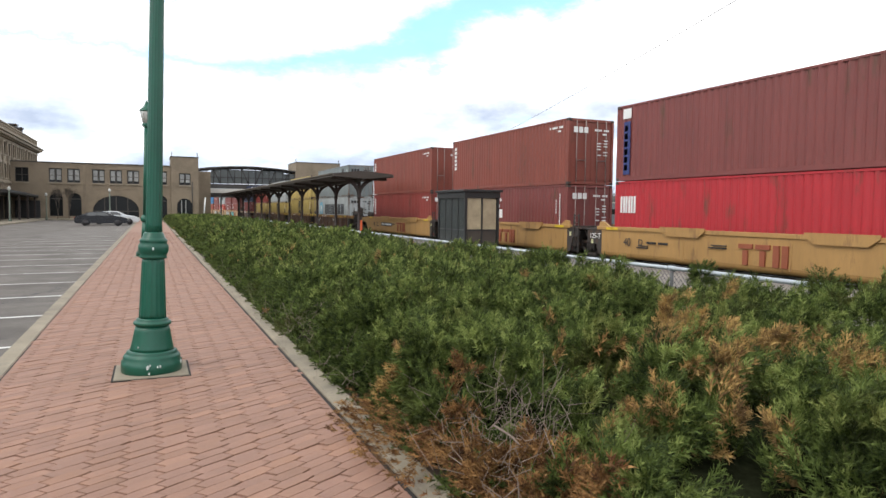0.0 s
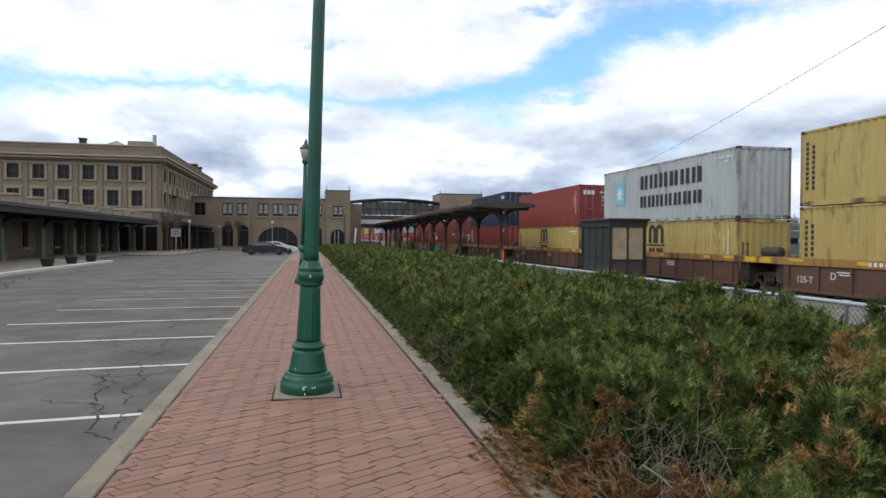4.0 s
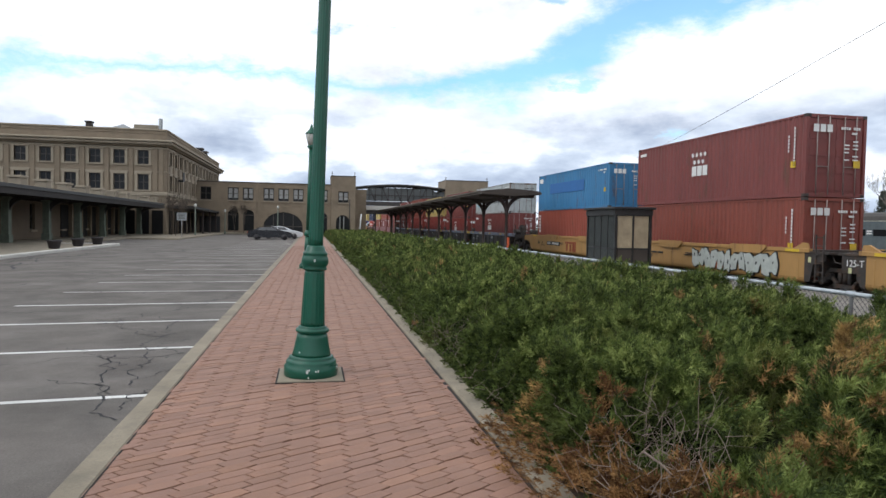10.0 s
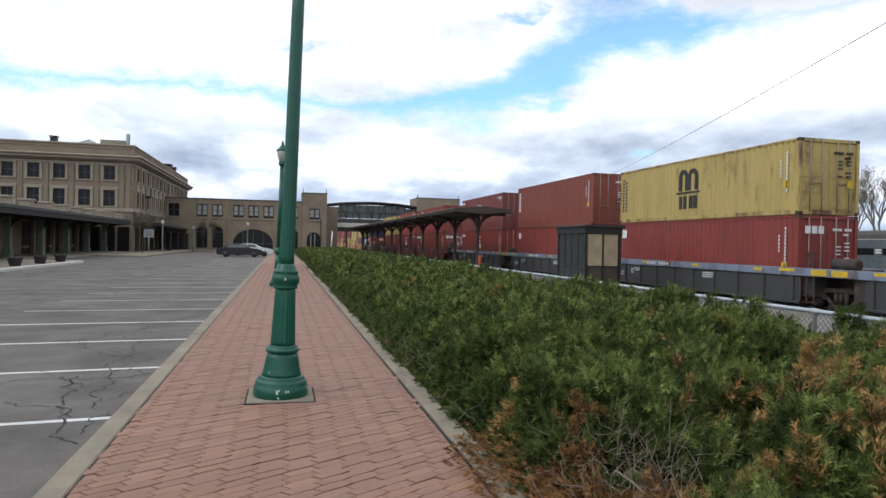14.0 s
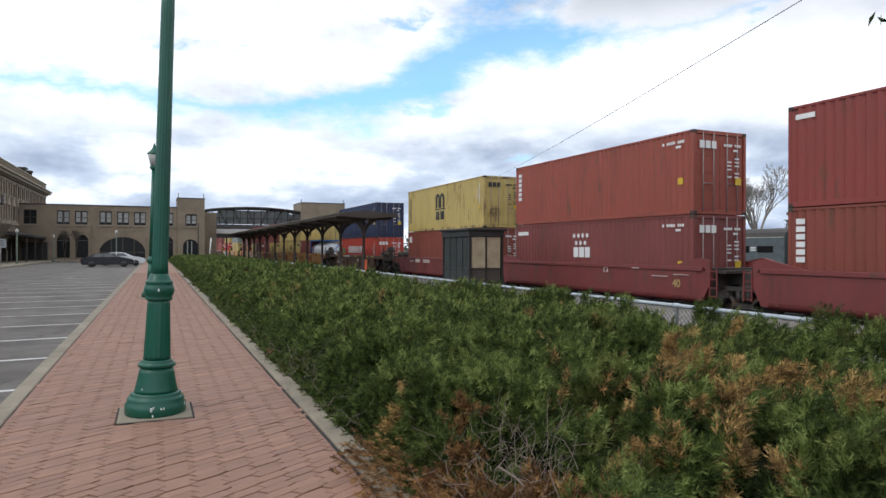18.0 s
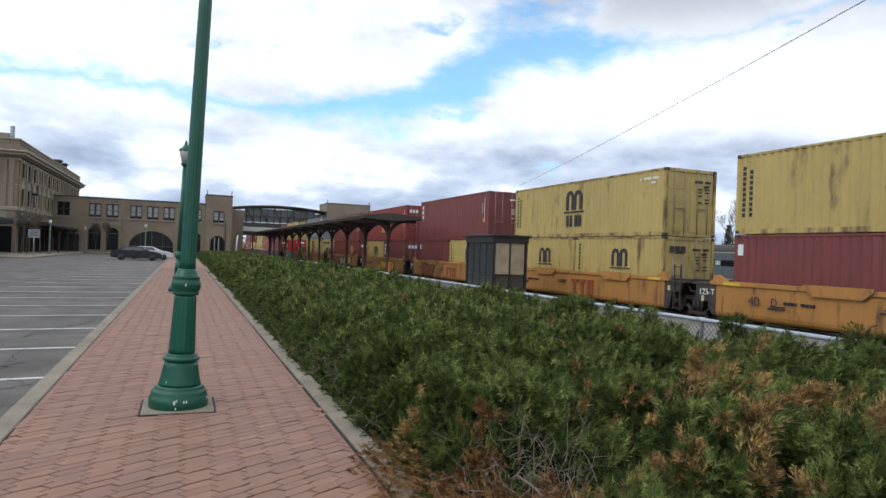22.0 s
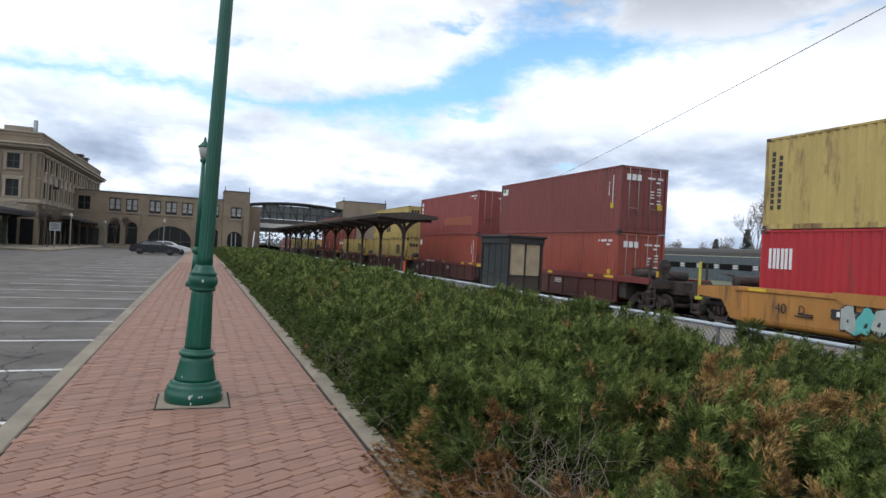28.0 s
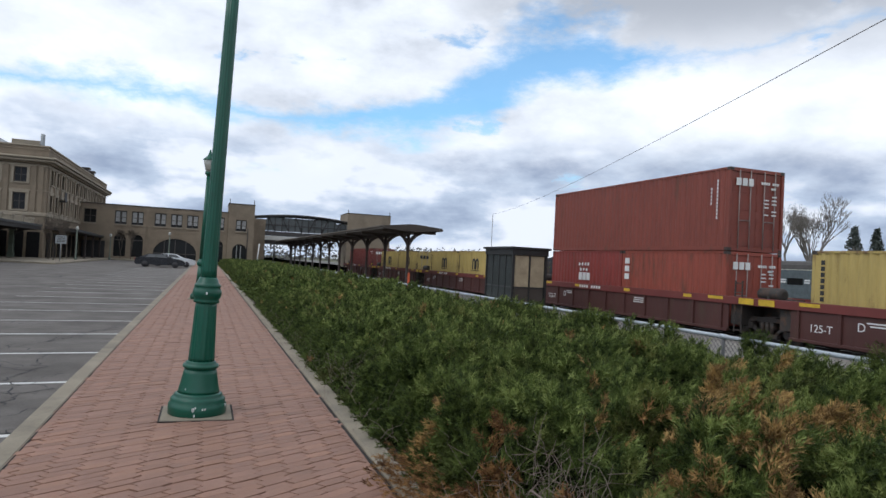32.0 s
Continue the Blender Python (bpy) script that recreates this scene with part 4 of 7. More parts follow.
STACKS = [  # upper colour, its marks, lower colour or the two short boxes (leading one first), marks
    ("maroon", BLUECOL, "brightred", TRIO), ("rust", [TRI], "maroon", STARS_LOW), ("rust", [TRI], "red", [SIDELOW]), ("grey", PATCHES, "palegrey", STAR_LOW), ("yellow", ARCH_UP, "yellow", ARCH_LOW),
    ("palegrey", TWO_LINE, "yellow", ARCH_LOW), ("red", [], "yellow", ARCH_LOW), ("navy", [patch(0.9, 0.96, 0.8, 0.86, "white")], "red", [SIDELOW]), ("maroon", STARS_UP, "rust", TRIO), ("maroon", BLUEBADGE, "maroon", STARS_LOW),
    ("palegrey", STAR_UP, "vermilion", BOLD), ("maroon", STARS_UP, "rust", [SIDELOW]), ("sky", [patch(0.2, 0.7, 0.45, 0.72, "bluemark")] + BADGE[:1], "orange", [SIDELOW]), ("palegrey", STAR_UP, "maroon", STARS_LOW),
    ("maroon", BADGE, "red", STARS_LOW), ("yellow", ARCH_UP, "red", SQ), ("rust", [TRI], "red", SQ), ("maroon", STARS_UP, "red", STARS_LOW), ("red", STARS_UP, "rust", [SIDELOW]), ("orange", [TRI], "maroon", STARS_LOW),
    ("yellow", ARCH_UP, "rust", SQ), ("navy", [word(0.03, 0.15, 0.80, 0.89, 5, "yellowmark")], "vermilion", BOLD2), ("yellow", ARCH_UP, ("tank", "maroon"), [None, SQ]), ("yellow", ARCH_UP, ("yellow", "yellow"), [ARCH_20, ARCH_20]),
    ("maroon", TEX, ("yellow", "maroon"), [ARCH_20, SQ]), ("red", [m_mark(0.48, 0.62, "tanmark")], ("maroon", "yellow"), [TEX, ARCH_20]), ("maroon", SQ, ("rust", "rust"), [[m_mark(0.5, 0.62, "tanmark", 0.8, False)], []]),
    ("grey", PATCHES, "yellow", ARCH_LOW), ("yellow", ARCH_UP, "brightred", TRIO), ("maroon", BADGE, "orange", [SIDELOW]), ("pink", TEX + [patch(0.48, 0.92, 0.22, 0.42, "redmark")], "orange", SQ), ("yellow", ARCH_UP, ("yellow", "yellow"), [ARCH_20, ARCH_20]),
    (None, [], ("yellow", "yellow"), [ARCH_20, ARCH_20]), ("rust", [], ("orange", "red"), [TEX, [seven_stars(0.5, 0.7, s=0.8)]]), (None, [], ("yellow", "yellow"), [ARCH_20, ARCH_20]), (None, [], ("yellow", "yellow"), [ARCH_20, ARCH_20]), (None, [], "maroon", [])]
TALL, SHORT = 2.90, 2.59
LOW_SHORT = {5, 6, 8, 10, 14, 21, 22, 23, 24, 25, 26, 31, 32, 33, 34, 35}   # stacks whose lower box is a low one
UP_SHORT = {4, 6, 9, 12, 13, 15, 22, 23}   # stacks whose upper box is a low one
PLAIN_END = {(4, "up"), (5, "up"), (5, "low"), (10, "up")}   # boxes that travel with their doors to the rear


def floor_of(i):
    """Height of the well's floor under stack i."""
    return -0.12 if i < 8 else -0.10 if i < 21 else -0.035 if i < 24 else -0.09 if i < 27 else -0.04


def tank_box(y, z):
    """A white tank in an open blue frame, twenty feet long."""
    th = thing("tank_container", "white cylindrical tank in a blue open steel frame on a wagon", "tank container")
    L, CH, h = 6.06, SHORT, CW / 2
    for x in (-h, h - 0.1):
        for yy in (0, L - 0.1):
            part("corner_post", B((x, yy, 0, x + 0.1, yy + 0.1, CH)), M["bluemark"], th)
        for zr in (0.0, CH - 0.12):
            part("long_rail", B((x, 0.1, zr, x + 0.1, L - 0.1, zr + 0.12)), M["bluemark"], th)
    for yy in (0, L - 0.1):
        for zr in (0.0, CH - 0.12):
            part("end_rail", B((-h + 0.1, yy, zr, h - 0.1, yy + 0.1, zr + 0.12)), M["bluemark"], th)
        part("end_brace", T([(-h + 0.1, yy + 0.05, 0.1), (h - 0.1, yy + 0.05, CH - 0.12)], 0.04, seg=6), M["bluemark"], th)
    shell = part("tank", lathe(bmesh.new(), [(0.3, 0.12), (0.85, 0.2), (1.08, 0.42), (1.1, 0.5), (1.1, L - 0.5), (1.08, L - 0.42), (0.85, L - 0.2), (0.3, L - 0.12)], 32), M["tankwhite"], th)
    shell.matrix_basis = pose(0, 0, 1.29, -90, 0, 0)
    ring = part("band", lathe(bmesh.new(), [(1.1, L - 1.25), (1.112, L - 1.25), (1.112, L - 0.75), (1.1, L - 0.75)], 32), M["navymark"], shell)
    for k in range(4):
        part("hoop", lathe(bmesh.new(), [(1.1, 0.9 + 1.1 * k), (1.12, 0.9 + 1.1 * k), (1.12, 0.96 + 1.1 * k), (1.1, 0.96 + 1.1 * k)], 32), M["galv"], shell)
    RIDERS.append((th, y, z, TRAIN_X))


M["tankwhite"] = surface("white_tank_paint", (0.62, 0.64, 0.66), 0.35, var=0.06, bump=0.02)
for i, (up, umarks, low, lmarks) in enumerate(STACKS):
    y, z = S_POS[i], floor_of(i)
    h = SHORT if i in LOW_SHORT else TALL
    if isinstance(low, tuple):
        for k, c in enumerate(low):
            if c == "tank":
                tank_box(y, z)
            else:
                container(c, y + k * 6.13, z, 6.06, h, marks=lmarks[k], doors=k == 0)
    else:
        container(low, y, z, H=h, marks=lmarks, doors=(i, "low") not in PLAIN_END)
    if up:
        container(up, y, z + h + 0.03, H=SHORT if i in UP_SHORT else TALL, marks=umarks, doors=(i, "up") not in PLAIN_END)
SPRAYED = [(8, 7.2, 11.6, ["tealmark"]), (9, 0.8, 6.6, ["spraypale"]), (10, 3.6, 6.2, ["spraypale"]), (10, 8.3, 9.2, ["tealmark"]), (11, 0.8, 6.3, ["spraypale"]), (24, 8.2, 10.6, ["redmark"]), (25, 2.0, 5.6, ["spraypale", "yellowmark"]),
           (26, 7.4, 11.6, ["redmark"]), (26, 2.0, 6.8, ["black", "spraypale", "yellowmark"]), (28, 2.0, 9.0, ["tealmark", "spraypale"])]
M["spraypale"] = surface("pale_spray_paint", (0.40, 0.43, 0.40), 0.6, var=0.2)
WAGONS = [th for th, *_ in RIDERS if th.name.startswith("well_car")]
for i, ya, yb, fills in SPRAYED:
    graffiti(WAGONS[i], ya, yb, i + int(ya * 10), fills)

# ---- station buildings ----
def wall_xz(bm, x0, x1, z0, z1, y0, y1, holes):
    """A wall facing -y from y0 to y1 with holes (x0, z0, x1, z1, arched)."""
    xs = sorted({x0, x1, *[h[0] for h in holes], *[h[2] for h in holes]})
    for a, b in zip(xs, xs[1:]):
        cuts = sorted((h[1], h[3]) for h in holes if h[0] <= a + 1e-6 and h[2] >= b - 1e-6)
        z = z0
        for c, d in cuts:
            if c > z + 1e-4:
                box(bm, a, y0, z, b, y1, c)
            z = d
        if z < z1 - 1e-4:
            box(bm, a, y0, z, b, y1, z1)
    for hx0, hz0, hx1, hz1, rise in holes:
        if not rise:
            continue
        n, cx, hw = 12, (hx0 + hx1) / 2, (hx1 - hx0) / 2
        arc = [(cx - hw * math.cos(math.pi * k / n), hz1 - rise + rise * math.sin(math.pi * k / n)) for k in range(n + 1)]
        for (ax, az), (bx, bz) in zip(arc, arc[1:]):
            v = [bm.verts.new(p) for p in ((ax, y0, az), (bx, y0, bz), (bx, y0, hz1), (ax, y0, hz1), (ax, y1, az), (bx, y1, bz), (bx, y1, hz1), (ax, y1, hz1))]
            for f in ((0, 1, 2, 3), (7, 6, 5, 4), (0, 4, 5, 1)):
                try:
                    bm.faces.new([v[i] for i in f])
                except ValueError:
                    pass
    return bm


def window(parent, x, z0, w, h, y, blind=0.0, surround=None, turn=None, name="window", cross=True):
    """A sash window in a wall facing -y: frame, two panes, blind, sill and stone surround."""
    f = 0.07
    holder = part(name, shared(f"wf{w:.2f}{h:.2f}", lambda: B((-w / 2, 0.12, 0, -w / 2 + f, 0.2, h), (w / 2 - f, 0.12, 0, w / 2, 0.2, h), (-w / 2 + f, 0.12, 0, w / 2 - f, 0.2, f), (-w / 2 + f, 0.12, h - f, w / 2 - f, 0.2, h), (-0.045, 0.115, f, 0.045, 0.19, h - f), (-w / 2 + f, 0.11, h * 0.5 - 0.035, -0.045, 0.148, h * 0.5 + 0.035), (0.045, 0.11, h * 0.5 - 0.035, w / 2 - f, 0.148, h * 0.5 + 0.035))), M["winframe"], parent)
    holder.matrix_basis = pose(x, y, z0) if turn is None else turn
    for s in (-1, 1):
        p = part("pane", shared(f"pane{w:.2f}{h:.2f}", lambda: B((-w / 4 + 0.05, 0.15, f, w / 4 - 0.05, 0.16, h - f))), M["glass"], holder)
        p.location = (s * w / 4, 0, 0)
        if blind:
            q = part("blind", shared(f"blind{w:.2f}{h:.2f}{blind:.1f}", lambda: B((-w / 4 + 0.13, 0.135, f + (0.1 + 0.25 * blind), w / 4 - 0.11, 0.148, h / 2 - 0.04), (-w / 4 + 0.13, 0.135, h / 2 + 0.04, w / 4 - 0.11, 0.148, h - f - 0.08))), M["blind"], holder)
            q.location = (s * w / 4, 0, 0)
    if surround:
        s = surround
        part("surround", shared(f"surr{w:.2f}{h:.2f}{s:.2f}", lambda: B((-w / 2 - s, -0.16, -0.02, -w / 2, 0.10, h + 0.02), (w / 2, -0.16, -0.02, w / 2 + s, 0.10, h + 0.02), (-w / 2 - s - 0.06, -0.20, h + 0.02, w / 2 + s + 0.06, 0.10, h + 0.27))), M["trimlight"], holder)
    part("sill", shared(f"sill{w:.2f}{bool(surround)}", lambda: B((-w / 2 - (surround or 0.05), -0.24, -0.17, w / 2 + (surround or 0.05), 0.14, -0.02))), M["trimstone"], holder)
    return holder


def main_building():
    th = thing("station_building", "three-storey tan brick station building with limestone cornice and window surrounds", "building")
    X, Y, W, D, TOP, CORN = -16.3, 80.3, 48.0, 43.0, 11.8, 10.35
    ux = [X - 2.49 - 2.52 * k for k in range(18)]
    sy = [Y + 2.2 + 2.9 * k for k in range(14)]
    up, lo, w = (7.9, 1.55), (5.0, 1.75), 1.18
    holes = [(x - w / 2, z, x + w / 2, z + h, 0) for x in ux for z, h in (up, lo)]
    part("front_wall", wall_xz(bmesh.new(), X - W, X, -0.1, TOP, Y, Y + 0.45, holes), M["stone"], th)
    holes = [(-(y) - w / 2, z, -(y) + w / 2, z + h, 0) for y in sy for z, h in (up, lo)]
    bm = wall_xz(bmesh.new(), -Y - D, -Y - 0.45, -0.1, TOP, 0, 0.45, holes)
    side = part("side_wall", bm, M["stone"], th)
    side.matrix_basis = Matrix(((0, -1, 0, X), (-1, 0, 0, 0), (0, 0, 1, 0), (0, 0, 0, 1)))
    part("back_wall", B((X - W, Y + D, -0.1, X - 0.45, Y + D + 0.4, TOP), (X - W - 0.4, Y, -0.1, X - W, Y + D + 0.4, TOP)), M["stone"], th)
    part("roof", B((X - W + 0.1, Y + 0.45, TOP - 1.0, X - 0.45, Y + D, TOP - 0.7)), M["darkroof"], th)
    # added black screens keep the rooms behind the windows dark
    part("room_screen", B((X - W, Y + 1.6, 4.0, X - 2.2, Y + 1.75, 10.2), (X - 2.2, Y + 1.6, 4.0, X - 2.05, Y + D - 2, 10.2)), M["black"], th, "added black screen behind the station windows")
    for x in ux:
        for z, h in (up, lo):
            window(th, x, z, w, h, Y + 0.1, surround=0.28)
    rot = Matrix(((0, -1, 0, X - 0.1), (1, 0, 0, 0), (0, 0, 1, 0), (0, 0, 0, 1)))
    for y in sy:
        for z, h in (up, lo):
            window(th, 0, z, w, h, 0, surround=0.2, turn=Matrix.Translation((0, y, z)) @ rot)
    # cornice, belt courses and coping, mitred round the visible corner
    def belt(z0, z1, out, name, mat):
        part(name, B((X - W, Y - out, z0, X + out, Y + 0.05, z1), (X - 0.05, Y + 0.05, z0, X + out, Y + D, z1), bevel=min(out, z1 - z0) * 0.3), M[mat], th)
    belt(CORN - 0.75, CORN - 0.55, 0.14, "frieze_mould", "trimstone")
    belt(CORN - 0.45, CORN - 0.3, 0.35, "bed_mould", "stone")
    belt(TOP - 0.45, TOP - 0.36, 0.06, "parapet_line", "stone")
    belt(CORN - 0.3, CORN, 0.75, "cornice", "trimstone")
    belt(CORN, CORN + 0.22, 0.95, "cornice_lip", "trimstone")
    belt(TOP - 0.12, TOP + 0.06, 0.12, "coping", "trimstone")
    belt(4.35, 4.75, 0.18, "belt_course", "trimstone")
    belt(7.0, 7.12, 0.08, "string_course", "trimstone")
    for x in [X - 0.55, X - 1.2] + [u - 1.26 for u in ux]:
        part("pilaster", shared("pil", lambda: B((-0.22, -0.12, 4.75, 0.22, 0.02, CORN - 0.55))), M["stone"], th).location = (x, Y, 0)
    for y in [Y + 0.6] + [s + 1.45 for s in sy]:
        part("pilaster", shared("pil2", lambda: B((-0.02, -0.2, 4.75, 0.12, 0.2, CORN - 0.55))), M["stone"], th).location = (X, y, 0)
    for y in sy:
        part("spandrel", shared("spandrel", lambda: B((-0.01, -0.42, 7.15, 0.05, 0.42, 7.66), bevel=0.015)), M["trimlight"], th).location = (X, y, 0)
        part("dark_door", shared("sidedoor", lambda: B((0.004, -0.95, 0.0, 0.07, 0.95, 2.7))), M["doorglass"], th, "dark glazed entrance door").location = (X, y, 0)
    for k in range(3):
        part("dark_door", shared("frontdoor", lambda: B((-0.6, -0.07, 0.0, 0.6, -0.004, 2.7))), M["doorglass"], th, "dark glazed entrance door").location = (X - 0.95 - 1.5 * k, Y, 0)
    part("chimney", B((-25.3, 82, TOP - 0.8, -24.7, 82.7, TOP + 0.75), (-25.38, 81.9, TOP + 0.75, -24.62, 82.8, TOP + 0.9)), M["steel"], th)
    bm = B((-23.6, 84, TOP - 0.8, -20.7, 88, TOP + 0.25))
    c = ((-23.8, 83.8), (-20.5, 83.8), (-20.5, 88.2), (-23.8, 88.2))
    top = [(-22.15, 85.2, TOP + 1.15), (-22.15, 86.8, TOP + 1.15)]
    v = [bm.verts.new((x, y, TOP + 0.25)) for x, y in c] + [bm.verts.new(q) for q in top]
    for f in ((0, 1, 4), (1, 2, 5, 4), (2, 3, 5), (3, 0, 4, 5)):
        bm.faces.new([v[k] for k in f])
    part("skylight", bm, M["tin"], th, "pale hipped metal skylight")
    part("roof_hatch", B((-20.2, 82, TOP - 0.8, -17.6, 84, TOP + 0.75)), M["trimstone"], th)
    part("vent_pipe", T([(-17.3, 82, TOP - 0.8), (-17.3, 82, TOP + 1.5)], 0.22), M["tin"], th)
    for y in (108.5, 113.0):
        part("roof_vent", B((X - 1.6, y, TOP - 0.8, X - 0.6, y + 1.4, TOP + 0.9), (X - 1.75, y - 0.15, TOP + 0.9, X - 0.45, y + 1.55, TOP + 1.1)), M["steel"], th)
    part("fire_ladder", B((X + 0.05, 86.5, 6.4, X + 0.7, 87.6, 6.55), (X + 0.6, 86.5, 6.55, X + 0.66, 87.6, 7.5)), M["black"], th)
    return th


main_building()


def wing():
    th = thing("station_wing", "two-storey tan brick wing with arched openings and sash windows", "building")
    Y, X0, X1, TOP = 100.0, -16.3, 2.7, 7.25
    wx = [(-15.0, 0), (-11.25, 0.6), (-9.15, 0.6), (-6.25, 0.8), (-4.15, 0.8), (-2.05, 0.8), (1.45, 0.8)]
    W, Z, H = 1.5, 4.7, 1.85
    arches = [(-12.0, 0.3, -10.45, 3.35, 0.78), (-9.85, 0.3, -8.3, 3.35, 0.78), (-7.0, -0.1, -1.35, 3.1, 2.1), (0.7, 0.1, 2.2, 3.2, 0.75)]
    holes = [(x - W / 2, Z, x + W / 2, Z + H, 0) for x, _ in wx] + arches
    part("front_wall", wall_xz(bmesh.new(), X0 + 0.01, X1, -0.1, TOP, Y, Y + 0.45, holes), M["stone"], th)
    for x, b in wx:
        window(th, x, Z, W, H, Y + 0.08, blind=b)
    part("coping", B((X0 + 0.02, Y - 0.1, TOP, X1, Y + 0.6, TOP + 0.12)), M["coping"], th)
    part("roof", B((X0 + 0.02, Y + 0.45, TOP - 0.5, X1, Y + 16, TOP - 0.3)), M["darkroof"], th)
    # slab coloured black to darken the rooms behind the openings
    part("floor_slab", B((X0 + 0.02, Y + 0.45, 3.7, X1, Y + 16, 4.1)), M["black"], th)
    part("inner_wall", B((X0 + 0.02, Y + 5, -0.1, X1, Y + 5.2, 3.7), (X0 + 0.02, Y + 2.5, 4.1, X1, Y + 2.7, TOP - 0.5)), M["stone"], th)
    part("back_wall", B((X0 + 0.02, Y + 16, -0.1, X1, Y + 16.4, TOP)), M["stone"], th)
    part("pier", B((-8.05, Y - 0.06, -0.1, -7.75, Y, TOP)), M["stone"], th)
    for x0, z0, x1, z1, rise in arches:
        n = 4 if x1 - x0 > 3 else 1
        part("arch_glazing", B((x0, Y + 0.36, z0, x1, Y + 0.38, z1)), M["glass"], th)
        for k in range(n + 1):
            x = x0 + (x1 - x0) * k / n
            part("mullion", B((x - 0.05, Y + 0.3, z0, x + 0.05, Y + 0.36, z1 - (rise if k in (0, n) else 0.1))), M["winframe"], th)
        part("transom", B((x0, Y + 0.3, z1 - rise - 0.05, x1, Y + 0.36, z1 - rise + 0.05)), M["winframe"], th)
        part("band", B((x0 - 0.35, Y - 0.03, z1 + 0.02, x1 + 0.35, Y - 0.002, z1 + 0.14)) if rise < 1 else B((x0, Y - 0.03, 3.9, x1, Y - 0.002, 3.98)), M["stone"], th)
    return th


wing()


def tower(name, x0, x1, y0, y1, top, label, win=True):
    th = thing(name, label, "building")
    cx = (x0 + x1) / 2
    holes = [(cx - 0.75, 4.7, cx + 0.75, 6.35, 0), (cx - 1.05, 0.0, cx + 0.95, 2.85, 1.0)] if win else []
    part("front_wall", wall_xz(bmesh.new(), x0, x1, -0.1, top, y0, y0 + 0.4, holes), M["stone"], th)
    part("side_wall", B((x0, y0 + 0.4, -0.1, x0 + 0.4, y1, top)), M["stone"], th)
    part("side_wall", B((x1 - 0.4, y0 + 0.4, -0.1, x1, y1, top)), M["stone"], th)
    part("back_wall", B((x0 + 0.4, y1 - 0.4, -0.1, x1 - 0.4, y1, top)), M["stone"], th)
    part("roof", B((x0 + 0.4, y0 + 0.4, top - 0.6, x1 - 0.4, y1 - 0.4, top - 0.4)), M["darkroof"], th)
    part("coping", B((x0 - 0.06, y0 - 0.06, top, x1 + 0.06, y1 + 0.06, top + 0.13)), M["coping"], th)
    if win:
        window(th, cx, 4.7, 1.5, 1.65, y0 + 0.08, blind=0.8)
        part("arch_glazing", B((cx - 1.05, y0 + 0.32, 0, cx + 0.95, y0 + 0.34, 2.85)), M["glass"], th)
        for x in (cx - 0.45, cx + 0.1):
            part("mullion", B((x - 0.06, y0 + 0.24, 0, x + 0.06, y0 + 0.31, 2.6)), M["blind"], th)
        part("downpipe", T([(x1 - 0.85, y0 - 0.05, 0), (x1 - 0.85, y0 - 0.05, 5.2)], 0.06), M["coping"], th)
    for x in (x0 + 0.12, x1 - 0.12):
        part("roof_hoop", T([(x, y0 + 0.3, top + 0.1), (x, y0 + 0.3, top + 0.6), (x, y0 + 0.5, top + 0.75), (x, y0 + 0.7, top + 0.6), (x, y0 + 0.7, top + 0.1)], 0.05, seg=6), M["coping"], th)
    return th


tower("stair_tower", 2.72, 6.3, 99.7, 106, 8.55, "tan brick stair tower with an arched door beside the wing")
tower("far_stair_tower", 26.2, 35.0, 131.0, 139, 10.6, "square tan brick tower at the far end of a footbridge", win=False)
part("tower_annex", B((3.0, 106.05, -0.1, 8.4, 136, 7.0)), M["stone"], kind="structure")


def footbridge():
    th = thing("footbridge", "covered steel truss footbridge with an arched roof over the tracks", "bridge")
    Y0, Y1, X0, X1, ZB = 131.8, 135.0, 8.4, 26.3, 6.1
    top = lambda x: 8.6 + 0.65 * (1 - ((x - (X0 + X1) / 2) / ((X1 - X0) / 2)) ** 2)
    n = 14
    xs = [X0 + (X1 - X0) * k / n for k in range(n + 1)]
    for y in (Y0, Y1):
        part("bottom_chord", B((X0, y - 0.1, ZB - 0.75, X1, y + 0.1, ZB + 0.02)), M["coping"], th)
        part("top_chord", T([(x, y, top(x)) for x in xs], 0.14, seg=6), M["coping"], th)
        part("middle_rail", B((X0, y - 0.05, 7.3, X1, y + 0.05, 7.42)), M["coping"], th)
    for a, b in zip(xs, xs[1:]):
        part("upright", T([(a, Y0, ZB), (a, Y0, top(a))], 0.07, seg=5), M["coping"], th)
        if int((a - X0) / (X1 - X0) * n + 0.5) % 2 == 0:
            up = a > (X0 + X1) / 2
            part("diagonal", T([(a, Y0, ZB if up else top(a)), (b, Y0, top(b) if up else ZB)], 0.08, seg=5), M["coping"], th)
    bm = bmesh.new()
    for a, b in zip(xs, xs[1:]):
        v = [bm.verts.new(p) for p in ((a, Y0 - 0.5, top(a) + 0.1), (b, Y0 - 0.5, top(b) + 0.1), (b, Y1 + 0.5, top(b) + 0.1), (a, Y1 + 0.5, top(a) + 0.1))]
        v2 = [bm.verts.new(q.co + Vector((0, 0, 0.22))) for q in v]
        for f in ((0, 1, 2, 3), (7, 6, 5, 4), (0, 4, 5, 1), (2, 6, 7, 3)):
            bm.faces.new([(v + v2)[i] for i in f])
    part("roof", bm, M["darkroof"], th)
    part("glazing", B((X0, Y0 + 0.2, ZB + 0.1, X1, Y0 + 0.22, 8.35), (X0 + 2.2, Y0 + 0.2, 8.352, X1 - 2.2, Y0 + 0.22, 8.85)), M["bridgeglass"], th, "grey glazed side panels")
